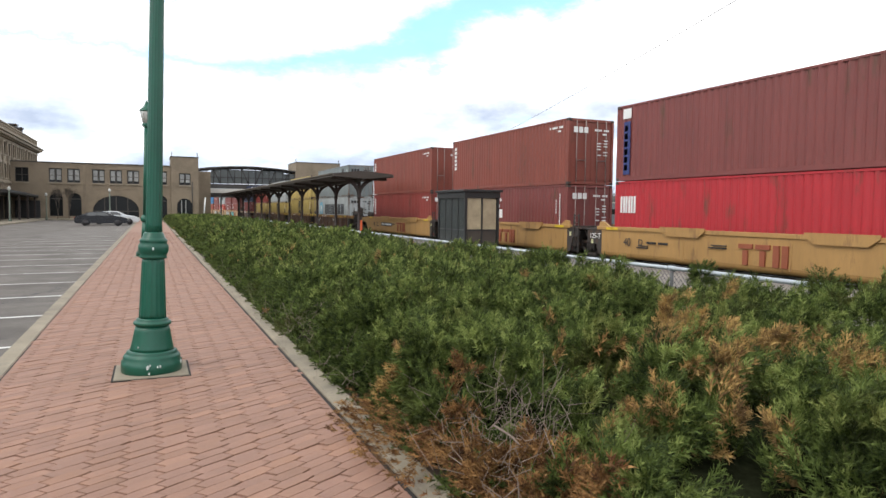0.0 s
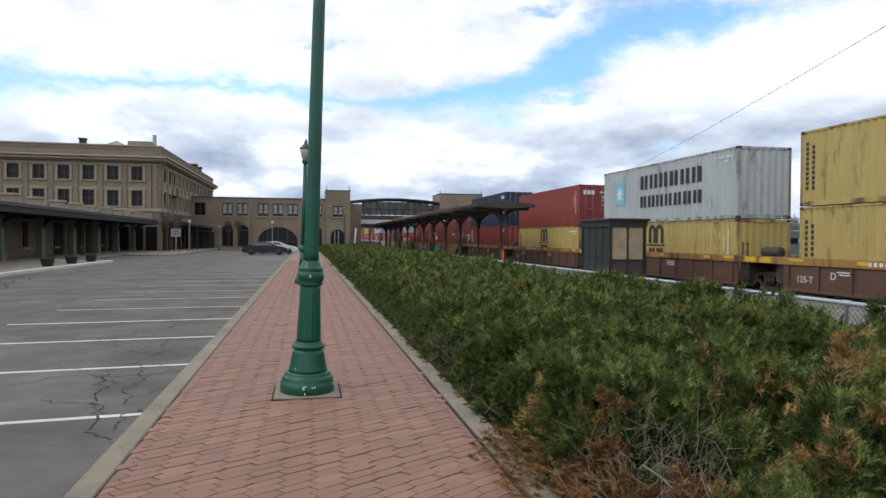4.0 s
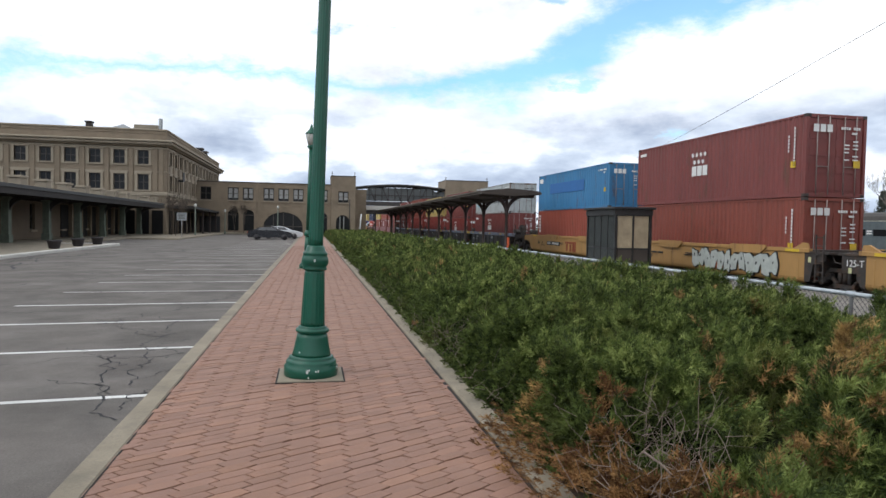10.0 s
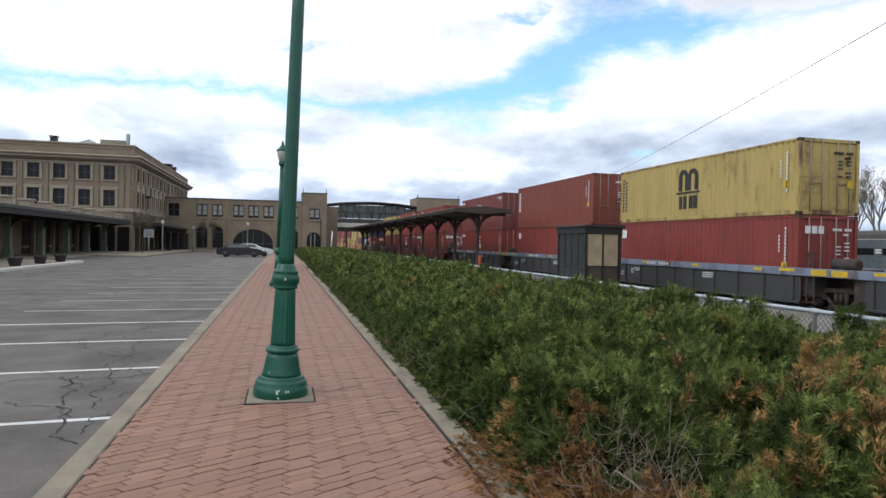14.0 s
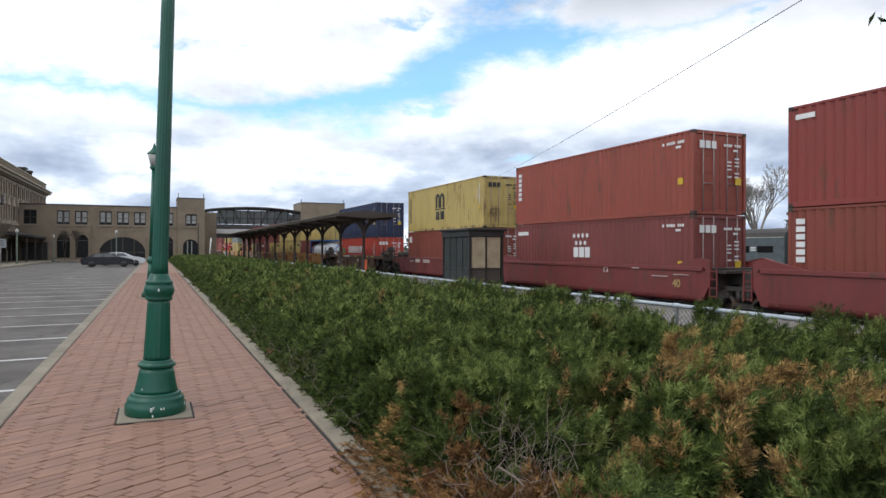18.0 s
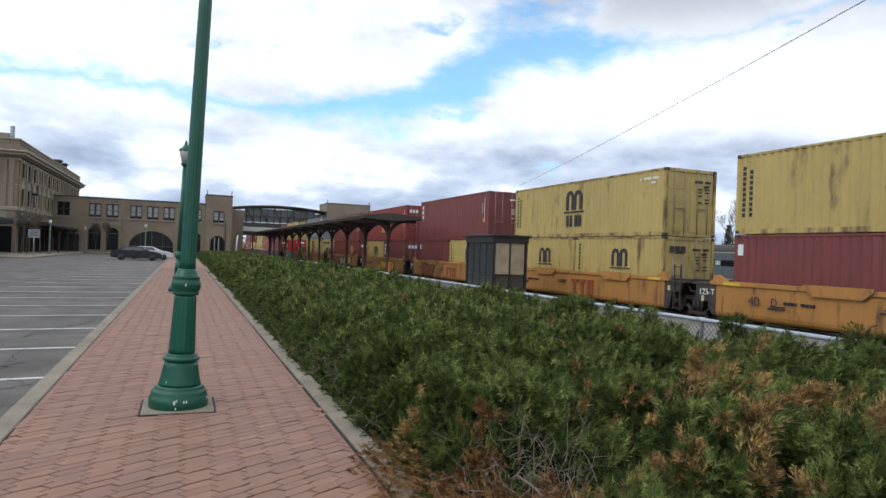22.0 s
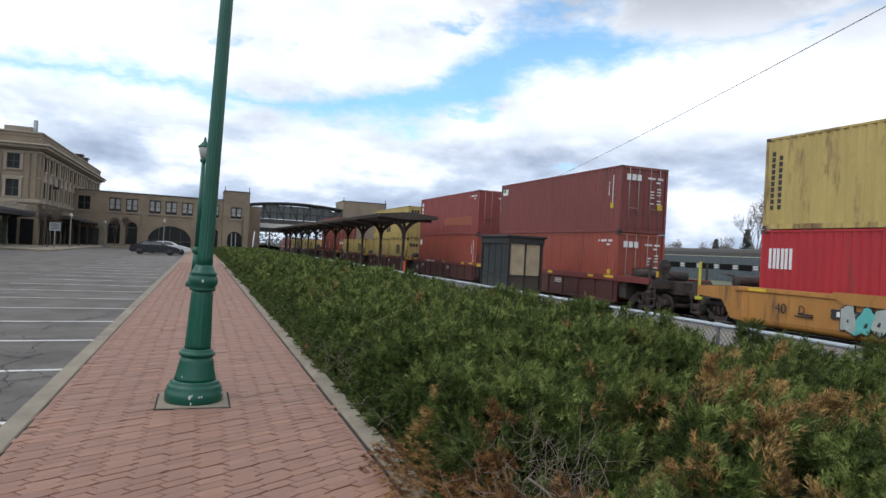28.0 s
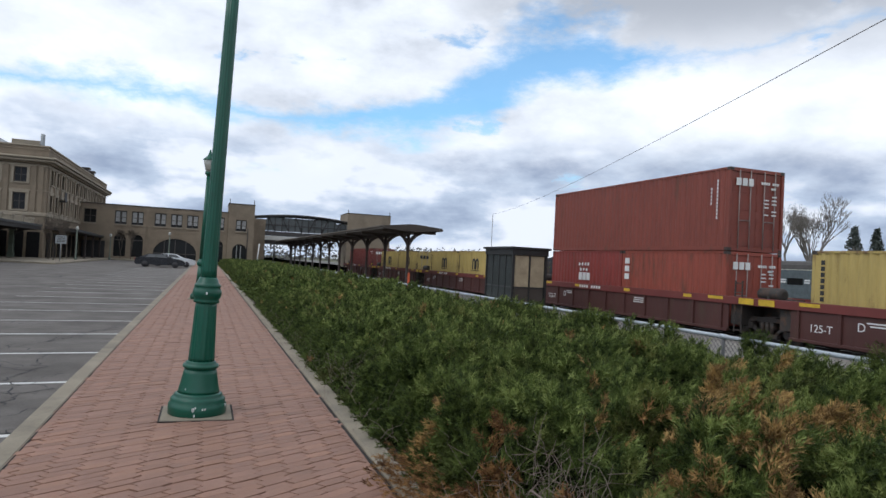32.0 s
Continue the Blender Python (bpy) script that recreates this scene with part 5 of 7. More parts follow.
    part("deck", B((X0, Y0, ZB - 0.2, X1, Y1, ZB - 0.05)), M["darkroof"], th)
    return th


footbridge()


def far_shed():
    th = thing("platform_shed", "low pale-roofed platform shed under the footbridge", "shed")
    part("roof", B((6.4, 117.5, 4.1, 15.5, 128, 4.85)), M["paleconc"], th)
    part("beam", B((6.5, 117.7, 3.5, 15.4, 127.8, 4.098)), M["coping"], th)
    for x in (8.0, 11.0, 14.0):
        part("post", B((x - 0.12, 118, PLAT_Z, x + 0.12, 118.24, 3.5)), M["coping"], th)
    return th


far_shed()
tagged(part("leaning_pole", T([(6.75, 97.0, 0.0), (7.0, 97.2, 3.0)], 0.09, seg=8), M["white"]), "white leaning pole beside the tower door", "pole")


def platform_canopy():
    """Timber umbrella roof on a row of posts with curved brackets."""
    th = thing("platform_canopy", "long dark timber platform canopy on iron posts with curved brackets", "canopy")
    X, HW, Y0, Y1, ZE = 12.9, 2.02, 42.2, 114.0, 3.74
    bm = bmesh.new()
    prof = [(-HW, ZE), (-HW, ZE + 0.17), (-0.3, ZE + 0.36), (0.3, ZE + 0.36), (HW, ZE + 0.20), (HW, ZE + 0.03), (0.3, ZE - 0.12), (-0.3, ZE - 0.12)]
    ends = [[bm.verts.new((X + x, y, z)) for x, z in prof] for y in (Y0, Y1)]
    for k in range(len(prof)):
        bm.faces.new((ends[0][k], ends[0][(k + 1) % 8], ends[1][(k + 1) % 8], ends[1][k]))
    bm.faces.new(ends[0][::-1])
    bm.faces.new(ends[1])
    part("roof", bm, M["canopy"], th)
    part("fascia", B((X - HW - 0.05, Y0 - 0.03, ZE - 0.03, X - HW - 0.003, Y1, ZE + 0.11)), M["fascia"], th)
    part("fascia", B((X + HW + 0.003, Y0 - 0.03, ZE, X + HW + 0.05, Y1, ZE + 0.14)), M["fascia"], th)
    part("gutter", T([(X - HW - 0.1, Y0, ZE + 0.13), (X - HW - 0.1, Y1, ZE + 0.13)], 0.06, seg=6), M["fascia"], th)
    for k in range(12):
        y = 43.3 + 6.1 * k
        p = part("post", shared("canopy_post", lambda: lathe(bmesh.new(), [(0.17, PLAT_Z), (0.17, 0.1), (0.11, 0.2), (0.095, 2.3), (0.14, 2.34), (0.14, 2.46), (0.11, 2.5), (0.12, ZE - 0.1)], 10)), M["post"], th)
        p.location = (X, y, 0)
        for s in (-1, 1):
            def bracket(s=s):
                bm, n = bmesh.new(), 8
                rows = []
                for q in range(n + 1):
                    x, z = s * (0.1 + 1.55 * (1 - math.cos(math.pi / 2 * q / n))), 2.45 + 1.2 * math.sin(math.pi / 2 * q / n)
                    hi = min(z + 0.22, ZE - 0.01)
                    rows.append([bm.verts.new(v) for v in ((x, -0.06, z), (x, 0.06, z), (x - s * 0.12, 0.06, hi), (x - s * 0.12, -0.06, hi))])
                for e, f in zip(rows, rows[1:]):
                    for k in range(4):
                        bm.faces.new((e[k], e[(k + 1) % 4], f[(k + 1) % 4], f[k]))
                bm.faces.new(rows[0][::-1])
                bm.faces.new(rows[-1])
                return bm
            part("bracket", shared(f"bracket{s}", bracket), M["post"], p)
        part("cross_beam", shared("cross_beam", lambda: B((-HW + 0.1, -0.09, ZE - 0.2, HW - 0.1, 0.09, ZE + 0.02))), M["canopy"], th).location = (X, y, 0)
    part("ridge_beam", B((X - 0.12, Y0 + 0.2, ZE - 0.32, X + 0.12, Y1 - 0.2, ZE - 0.121)), M["canopy"], th)
    return th


platform_canopy()
tagged(part("marker_post", B((12.76, 42.5, PLAT_Z, 12.90, 42.6, 0.86), bevel=0.02), M["orangemark"]), "slim orange marker post in front of the canopy", "post")


def shelter():
    th = thing("platform_shelter", "black-framed glazed waiting shelter with tan panels on the platform", "shelter")
    x0, x1, y0, y1, z0, z1 = 12.6, 14.3, 26.2, 29.15, PLAT_Z, 2.25
    part("roof", B((x0 - 0.12, y0 - 0.12, z1 + 0.16, x1 + 0.12, y1 + 0.12, z1 + 0.26), bevel=0.015), M["shed"], th)
    part("roof_fascia", B((x0 - 0.03, y0 - 0.03, z1 - 0.1, x1 + 0.03, y1 + 0.03, z1 + 0.158)), M["shed"], th)
    for x in (x0, x1 - 0.1):
        for y in (y0, y1 - 0.1):
            part("corner_post", B((x, y, z0, x + 0.1, y + 0.1, z1 - 0.1)), M["shed"], th)
    mid = z0 + 0.95
    for k in range(4):
        ya, yb = y0 + 0.1 + k * (y1 - y0 - 0.2) / 4, y0 + 0.1 + (k + 1) * (y1 - y0 - 0.2) / 4
        for x in (x0, x1 - 0.1):
            if k:
                part("mullion", B((x + 0.02, ya - 0.03, z0, x + 0.08, ya + 0.03, z1 - 0.1)), M["shed"], th)
            part("pane", B((x + 0.045, ya + 0.03, mid + 0.03, x + 0.055, yb - 0.03, z1 - 0.1)), M["shedglass"], th)
            part("lower_panel", B((x + 0.04, ya + 0.03, z0 + 0.05, x + 0.06, yb - 0.03, mid - 0.03)), M["shedglass"], th)
    for x in (x0, x1 - 0.1):
        part("mid_rail", B((x + 0.03, y0 + 0.1, mid - 0.03, x + 0.07, y1 - 0.1, mid + 0.03)), M["shed"], th)
    for k in range(2):
        xa, xb = x0 + 0.1 + k * (x1 - x0 - 0.2) / 2, x0 + 0.1 + (k + 1) * (x1 - x0 - 0.2) / 2
        part("tan_panel", B((xa + 0.04, y0 + 0.04, mid + 0.03, xb - 0.04, y0 + 0.06, z1 - 0.12)), M["shedpanel"], th, "plain tan upper panel")
        part("lower_panel", B((xa + 0.04, y0 + 0.04, z0 + 0.05, xb - 0.04, y0 + 0.06, mid - 0.03)), M["canopy"], th, "dark brown lower panel")
        part("back_panel", B((xa + 0.04, y1 - 0.06, z0 + 0.05, xb - 0.04, y1 - 0.04, z1 - 0.12)), M["shedpanel"], th)
    part("mullion", B(((x0 + x1) / 2 - 0.035, y0 + 0.01, z0, (x0 + x1) / 2 + 0.035, y0 + 0.09, z1 - 0.1)), M["shed"], th)
    part("mid_rail", B((x0 + 0.1, y0 + 0.02, mid - 0.03, x1 - 0.1, y0 + 0.08, mid + 0.03)), M["shed"], th)
    return th


shelter()


M["fencepost"] = surface("weathered_zinc", (0.12, 0.122, 0.125), 0.6, metal=0.3)
M["fencerail"] = surface("zinc_pipe", (0.46, 0.50, 0.54), 0.45, metal=0.3, var=0.12, bump=0.05)


def fence():
    th = thing("chain_link_fence", "low galvanised chain-link fence with a pipe top rail behind the shrubs", "fence")
    y0, y1, z1, z0 = 5.3, 94.0, 0.75, -0.32
    part("top_rail", T([(FENCE_X, y0, z1), (FENCE_X, y1, z1)], 0.032, seg=8), M["fencerail"], th)
    k, y = 0, y0
    while y < y1:
        p = part("post", shared("fpost", lambda: T([(0, 0, z0), (0, 0, z1 - 0.03)], 0.026, seg=8)), M["fencepost"], th)
        p.location = (FENCE_X, y, 0)
        part("rail_sleeve", shared("fsleeve", lambda: T([(0, -0.07, z1), (0, 0.07, z1)], 0.04, seg=8)), M["fencerail"], p)
        y += 2.45
    # woven wire, as crossing ribbons
    vs, fs = [], []
    def ribbon(ya, za, yb, zb, r):
        i = len(vs)
        for (yy, zz) in ((ya, za), (yb, zb)):
            vs.extend([(FENCE_X - r, yy, zz), (FENCE_X + r, yy - r, zz + r), (FENCE_X + r, yy + r, zz - r)])
        fs.extend([(i, i + 1, i + 4, i + 3), (i + 1, i + 2, i + 5, i + 4), (i + 2, i, i + 3, i + 5)])
    hgt = z1 - 0.03 - z0
    y = y0
    while y < 60:
        st = 0.085 if y < 20 else 0.16
        ribbon(y, z0, y + hgt, z1 - 0.03, 0.0036 if y < 20 else 0.005)
        ribbon(y + hgt, z0, y, z1 - 0.03, 0.0036 if y < 20 else 0.005)
        y += st
    ob = quads("woven_wire", vs, fs, M["fencepost"], th)
    ob["kind"] = "stuff"
    return th


fence()


def street_lamp(x, y, lean=0.0, near=False, scale=1.0, label=""):
    th = thing("street_lamp", label or "green cast-iron lamp post with fluted shaft and lantern", "street lamp", "green lamp posts", m=pose(x, y, 0, 0, lean, 0))
    sg, up = (48, 0.22) if near else (20, 0.0)
    if near:
        part("base", lathe(bmesh.new(), [(0.262, 0.0), (0.272, 0.012), (0.275, 0.06), (0.272, 0.11), (0.255, 0.125), (0.258, 0.15), (0.242, 0.175), (0.222, 0.185), (0.228, 0.2), (0.2, 0.215)], sg), M["green"], th)
        part("bell", lathe(bmesh.new(), [(0.2, 0.215), (0.192, 0.24), (0.175, 0.32), (0.16, 0.40), (0.15, 0.45)], sg), M["green"], th)
        part("ring", lathe(bmesh.new(), [(0.15, 0.45), (0.168, 0.458), (0.172, 0.475), (0.165, 0.49), (0.14, 0.497), (0.146, 0.51), (0.126, 0.522)], sg), M["green"], th)
        part("lower_shaft", lathe(bmesh.new(), [(0.126, 0.522), (0.124, 0.56), (0.112, 0.85), (0.105, 1.06), (0.10, 1.10)], 96, flute=16, depth=0.045), M["green"], th)
        part("collar", lathe(bmesh.new(), [(0.1, 1.09), (0.122, 1.10), (0.125, 1.115), (0.115, 1.13), (0.132, 1.15), (0.138, 1.19), (0.134, 1.225), (0.118, 1.245), (0.124, 1.255), (0.126, 1.275), (0.112, 1.285), (0.102, 1.30), (0.092, 1.33), (0.08, 1.35)], sg), M["green"], th)
        part("upper_shaft", lathe(bmesh.new(), [(0.08, 1.34), (0.076, 1.42), (0.072, 2.2), (0.063, 3.9), (0.06, 4.36)], 96, flute=16, depth=0.06), M["green"], th)
        for a, z, r in ((-98, 0.085, 0.017), (-94, 0.105, 0.009), (-80, 0.09, 0.009), (-75, 0.092, 0.010), (-95, 0.03, 0.01), (-92, 1.195, 0.012), (-20, 0.1, 0.015), (-130, 0.26, 0.007)):
            rad = 0.274 if z < 0.12 else (0.137 if z > 1 else 0.19)
            c = part("paint_chip", shared(f"chip{r}", lambda r=r: lathe(bmesh.new(), [(r, -0.002), (r * 0.8, 0.003)], 7)), M["chip"], th, "flaked white paint chip")
            c.matrix_basis = Matrix.Rotation(radians(a), 4, "Z") @ pose(rad, 0, z, 0, 90, 0) @ Matrix.Diagonal((1.4, 0.8, 1, 1))
    else:
        part("base", lathe(bmesh.new(), [(0.27, 0), (0.27, 0.12), (0.2, 0.21), (0.15, 0.47), (0.12, 0.53)], sg), M["green"], th)
        part("lower_shaft", lathe(bmesh.new(), [(0.12, 0.53), (0.1, 1.1)], sg), M["green"], th)
        part("collar", lathe(bmesh.new(), [(0.1, 1.1), (0.137, 1.15), (0.137, 1.23), (0.09, 1.33)], sg), M["green"], th)
        part("upper_shaft", lathe(bmesh.new(), [(0.08, 1.33), (0.06, 4.15)], sg), M["green"], th)
    part("lantern_base", lathe(bmesh.new(), [(0.06, 4.12 + up), (0.1, 4.16 + up), (0.13, 4.22 + up), (0.1, 4.26 + up)], 16), M["green"], th)
    part("lantern", lathe(bmesh.new(), [(0.1, 4.26 + up), (0.19, 4.62 + up), (0.17, 4.66 + up)], 16), M["lampglass"], th)
    part("lantern_cap", lathe(bmesh.new(), [(0.21, 4.64 + up), (0.2, 4.68 + up), (0.1, 4.78 + up), (0.05, 4.86 + up), (0.05, 4.9 + up), (0.015, 5.0 + up)], 16), M["green"], th)
    return th


street_lamp(0.01, 7.0, lean=1.5, near=True, label="green fluted cast-iron lamp post with chipped paint on the brick walk")
street_lamp(-0.155, 23.5, lean=1.25)
part("lamp_pad", B((-0.315, 6.67, -0.3, 0.335, 7.31, 0.012), bevel=0.008), M["concrete"], kind="structure")
part("pad_joint", B((-0.332, 6.65, -0.2, 0.352, 7.33, 0.005)), M["sand"], kind="structure")
part("lamp_pad.001", B((-0.48, 23.18, -0.3, 0.17, 23.82, 0.012), bevel=0.008), M["concrete"], kind="structure")


def curved_strip(line, depth, half):
    """A connected curved plate in the xz plane, depth downwards and half its thickness."""
    bm = bmesh.new()
    rows = [[bm.verts.new(q) for q in ((x, -half, z), (x, half, z), (x - depth * 0.5, half, z + depth), (x - depth * 0.5, -half, z + depth))] for x, z in line]
    for a, b in zip(rows, rows[1:]):
        for k in range(4):
            bm.faces.new((a[k], a[(k + 1) % 4], b[(k + 1) % 4], b[k]))
    bm.faces.new(rows[0][::-1])
    bm.faces.new(rows[-1])
    return bm


# ---- the low range and its canopy beside the parking lot ----
def low_range():
    th = thing("side_range", "low tan brick station range with narrow windows behind a canopy", "building")
    X, Y0, Y1, TOP = -21.0, -30.0, 80.2, 3.55
    ys = [Y0 + 4 + 6.3 * k for k in range(17)]
    holes = [(-y - 0.5, 0.7, -y + 0.5, 2.7, 0) for y in ys]
    # this wall's colour includes the canopy's shade
    w = part("front_wall", wall_xz(bmesh.new(), -Y1, -Y0, -0.1, TOP, 0, 0.4, holes), M["shadedstone"], th)
    w.matrix_basis = Matrix(((0, -1, 0, X), (-1, 0, 0, 0), (0, 0, 1, 0), (0, 0, 0, 1)))
    rot = Matrix(((0, -1, 0, X - 0.08), (1, 0, 0, 0), (0, 0, 1, 0), (0, 0, 0, 1)))
    for y in ys:
        window(th, 0, 0.7, 1.0, 2.0, 0, turn=Matrix.Translation((0, y, 0.7)) @ rot)
    part("roof", B((X - 14, Y0, TOP - 0.5, X - 0.4, Y1, TOP - 0.3)), M["darkroof"], th)
    part("back_wall", B((X - 14.4, Y0, -0.1, X - 14, Y1, TOP), (X - 14, Y0 - 0.4, -0.1, X, Y0, TOP)), M["stone"], th)
    # added black backing, unseen, darkens the space behind the narrow windows
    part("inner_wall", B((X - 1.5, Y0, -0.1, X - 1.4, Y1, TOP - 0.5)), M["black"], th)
    part("coping", B((X - 0.45, Y0, TOP, X + 0.08, Y1, TOP + 0.12)), M["trimstone"], th)
    for y in (62.5, 65.0, 67.5, 70.0, 72.5, 75.0, 77.5):
        part("dark_door", shared("rangedoor", lambda: B((0.004, -0.85, -0.02, 0.07, 0.85, 2.75))), M["doorglass"], th, "dark glazed entrance door").location = (X, y, 0)
        part("door_pier", shared("doorpier", lambda: B((0.0, -0.16, -0.02, 0.3, 0.16, 2.9))), M["stone"], th).location = (X, y + 1.25, 0)
    return th


low_range()


def lot_canopy():
    th = thing("lot_canopy", "long dark canopy with a grey metal edge on square green posts", "canopy")
    X0, X1, Y0, Y1, Z = -21.0, -16.3, -30.0, 79.2, 3.13
    bm = bmesh.new()
    pr = [(X0, Z + 0.42), (X1, Z + 0.30), (X1, Z - 0.22), (X1 - 0.25, Z - 0.22), (X0, Z + 0.1)]
    e = [[bm.verts.new((x, y, z)) for x, z in pr] for y in (Y0, Y1)]
    for k in range(5):
        bm.faces.new((e[0][k], e[0][(k + 1) % 5], e[1][(k + 1) % 5], e[1][k]))
    bm.faces.new(e[0][::-1])
    bm.faces.new(e[1])
    part("roof", bm, M["shadedboards"], th)
    part("metal_edge", B((X1 + 0.003, Y0, Z + 0.14, X1 + 0.06, Y1, Z + 0.34)), M["gutter"], th)
    y = 20.3
    while y < Y1 - 0.6:
        part("parapet_block", shared("pblock", lambda: B((-0.75, -0.45, 3.44, -0.1, 0.45, 3.88), (-0.82, -0.53, 3.88, -0.03, 0.53, 4.03), bevel=0.02)), M["trimstone"], th, "pale stone block on the canopy edge").location = (X1, y, 0)
        y += 3.7
    y = Y0 + 0.8
    while y < Y1:
        part("joist", shared("lotjoist", lambda: B((-4.6, -0.06, 2.86, -0.3, 0.06, 3.0))), M["shadedboards"], th).location = (X1, y, 0)
        y += 1.3
    y = Y0 + 4.6
    while y < Y1:
        p = part("post", shared("lotpost", lambda: B((-0.28, -0.28, -0.1, 0.28, 0.28, 0.5), (-0.22, -0.22, 0.5, 0.22, 0.22, 2.7), (-0.3, -0.3, 2.7, 0.3, 0.3, 3.1), bevel=0.02)), M["postgreen"], th)
        p.location = (-18.8, y, 0)
        part("bracket", shared("lotbr", lambda: curved_strip([(0.2 + 1.5 * (1 - math.cos(math.pi / 2 * q / 7)), 1.95 + 0.9 * math.sin(math.pi / 2 * q / 7)) for q in range(8)], 0.28, 0.09)), M["shadedboards"], p)
        y += 6.5
    return th


# dark boards, taken nearly to black for the shade under the canopy
M["shadedboards"] = surface("dark_shaded_boards", (0.026, 0.023, 0.022), 0.85, var=0.25, scale=1.2, fine=15)
M["gutter"] = surface("grey_green_gutter", (0.055, 0.057, 0.058), 0.7, var=0.2)
M["postgreen"] = surface("faded_green_paint", (0.125, 0.15, 0.118), 0.75)
lot_canopy()
part("station_pavement", B((-40, -40, -0.3, -12.6, 46.2, 0.0)), M["concrete"], kind="structure")
part("entrance_pavement", B((-40, 46.2, -0.3, -16.0, 80.2, 0.0)), M["concrete"], kind="structure")
part("entrance_island", B((-15.9, 62.0, -0.3, -11.6, 99.9, 0.02), bevel=0.02), M["concrete"], kind="structure")
part("kerb_station", B((-12.6, -40, -0.3, -12.3, 46.2, 0.03), (-16.0, 46.2, -0.3, -12.3, 46.5, 0.03), bevel=0.02), M["paleconc"] if "paleconc" in M else M["line"], kind="structure")
part("wing_pavement", B((-11.5, 93.5, -0.3, KERB_R0, 99.95, 0.02), bevel=0.01), M["concrete"], kind="structure")


def side_porch():
    th = thing("side_porch", "dark flat entrance porch roof beside the station building", "porch")
    bm = bmesh.new()
    ends = [[bm.verts.new(q) for q in ((-16.26, y, z), (-13.2, y, z - 0.1), (-13.2, y, z + 0.22), (-16.26, y, z + 0.32))] for y, z in ((80.6, 3.05), (99.9, 2.75))]
    for k in range(4):
        bm.faces.new((ends[0][k], ends[0][(k + 1) % 4], ends[1][(k + 1) % 4], ends[1][k]))
    bm.faces.new(ends[0][::-1])
    bm.faces.new(ends[1])
    part("roof", bm, M["shadedboards"], th)
    part("edge_board", B((-13.195, 80.6, 3.0, -13.14, 90.2, 3.16), (-13.195, 90.202, 2.84, -13.14, 99.9, 3.0)), M["gutter"], th)
    for y in (82.0, 87.8, 93.6, 99.0):
        part("post", B((-13.6, y - 0.1, -0.0, -13.4, y + 0.1, 2.8)), M["post"], th)
    part("dark_door", B((-15.8, 99.86, 0.0, -13.0, 99.94, 2.3)), M["black"], th)
    return th


side_porch()


def planter(x, y):
    th = thing("planter_tub", "dark round planter tub on the station pavement", "planter", "planter tubs", m=pose(x, y, 0.0))
    part("tub", lathe(bmesh.new(), [(0.24, 0.0), (0.26, 0.05), (0.33, 0.36), (0.36, 0.38), (0.36, 0.45), (0.32, 0.45), (0.31, 0.38)], 18), M["tubdark"], th)
    part("soil", lathe(bmesh.new(), [(0.315, 0.37), (0.2, 0.39)], 16), M["soil"], th)


M["tubdark"] = surface("dark_plastic", (0.03, 0.026, 0.03), 0.6)
for y in (37.9, 41.5, 45.0):
    planter(-13.2, y)


def pole_sign(x, y, z, w, h, label):
    th = thing("pole_sign", label, "sign", m=pose(x, y, 0))
    part("pole", T([(0, 0, -0.1), (0, 0, z + h)], 0.04, seg=8), M["galv"], th)
    part("board", B((-w / 2, -0.06, z, w / 2, -0.042, z + h), bevel=0.006), M["tin"], th, "pale sign board")
    part("bars", B(*[(-w * 0.35, -0.066, z + h * q, w * 0.35, -0.061, z + h * q + h * 0.08) for q in (0.2, 0.4, 0.6, 0.78)]), M["coping"], th)


pole_sign(-12.4, 68, 1.6, 0.9, 0.75, "pale rectangular notice on a thin pole beside the lot")


def lot_lamp(x, y, top, label="slim grey lamp post with a globe lantern"):
    th = thing("lot_lamp", label, "street lamp", "lamps in front of the wing", m=pose(x, y, -0.1))
    part("post", lathe(bmesh.new(), [(0.14, 0), (0.14, 0.3), (0.07, 0.4), (0.055, top)], 12), M["postgreen"], th)
    part("globe", lathe(bmesh.new(), [(0.08, top), (0.15, top + 0.08), (0.17, top + 0.22), (0.09, top + 0.36), (0.03, top + 0.4)], 14), M["lampglass"], th)


lot_lamp(-12.8, 78, 3.2)
lot_lamp(-11.35, 92, 2.9)
lot_lamp(-4.2, 85, 3.35)


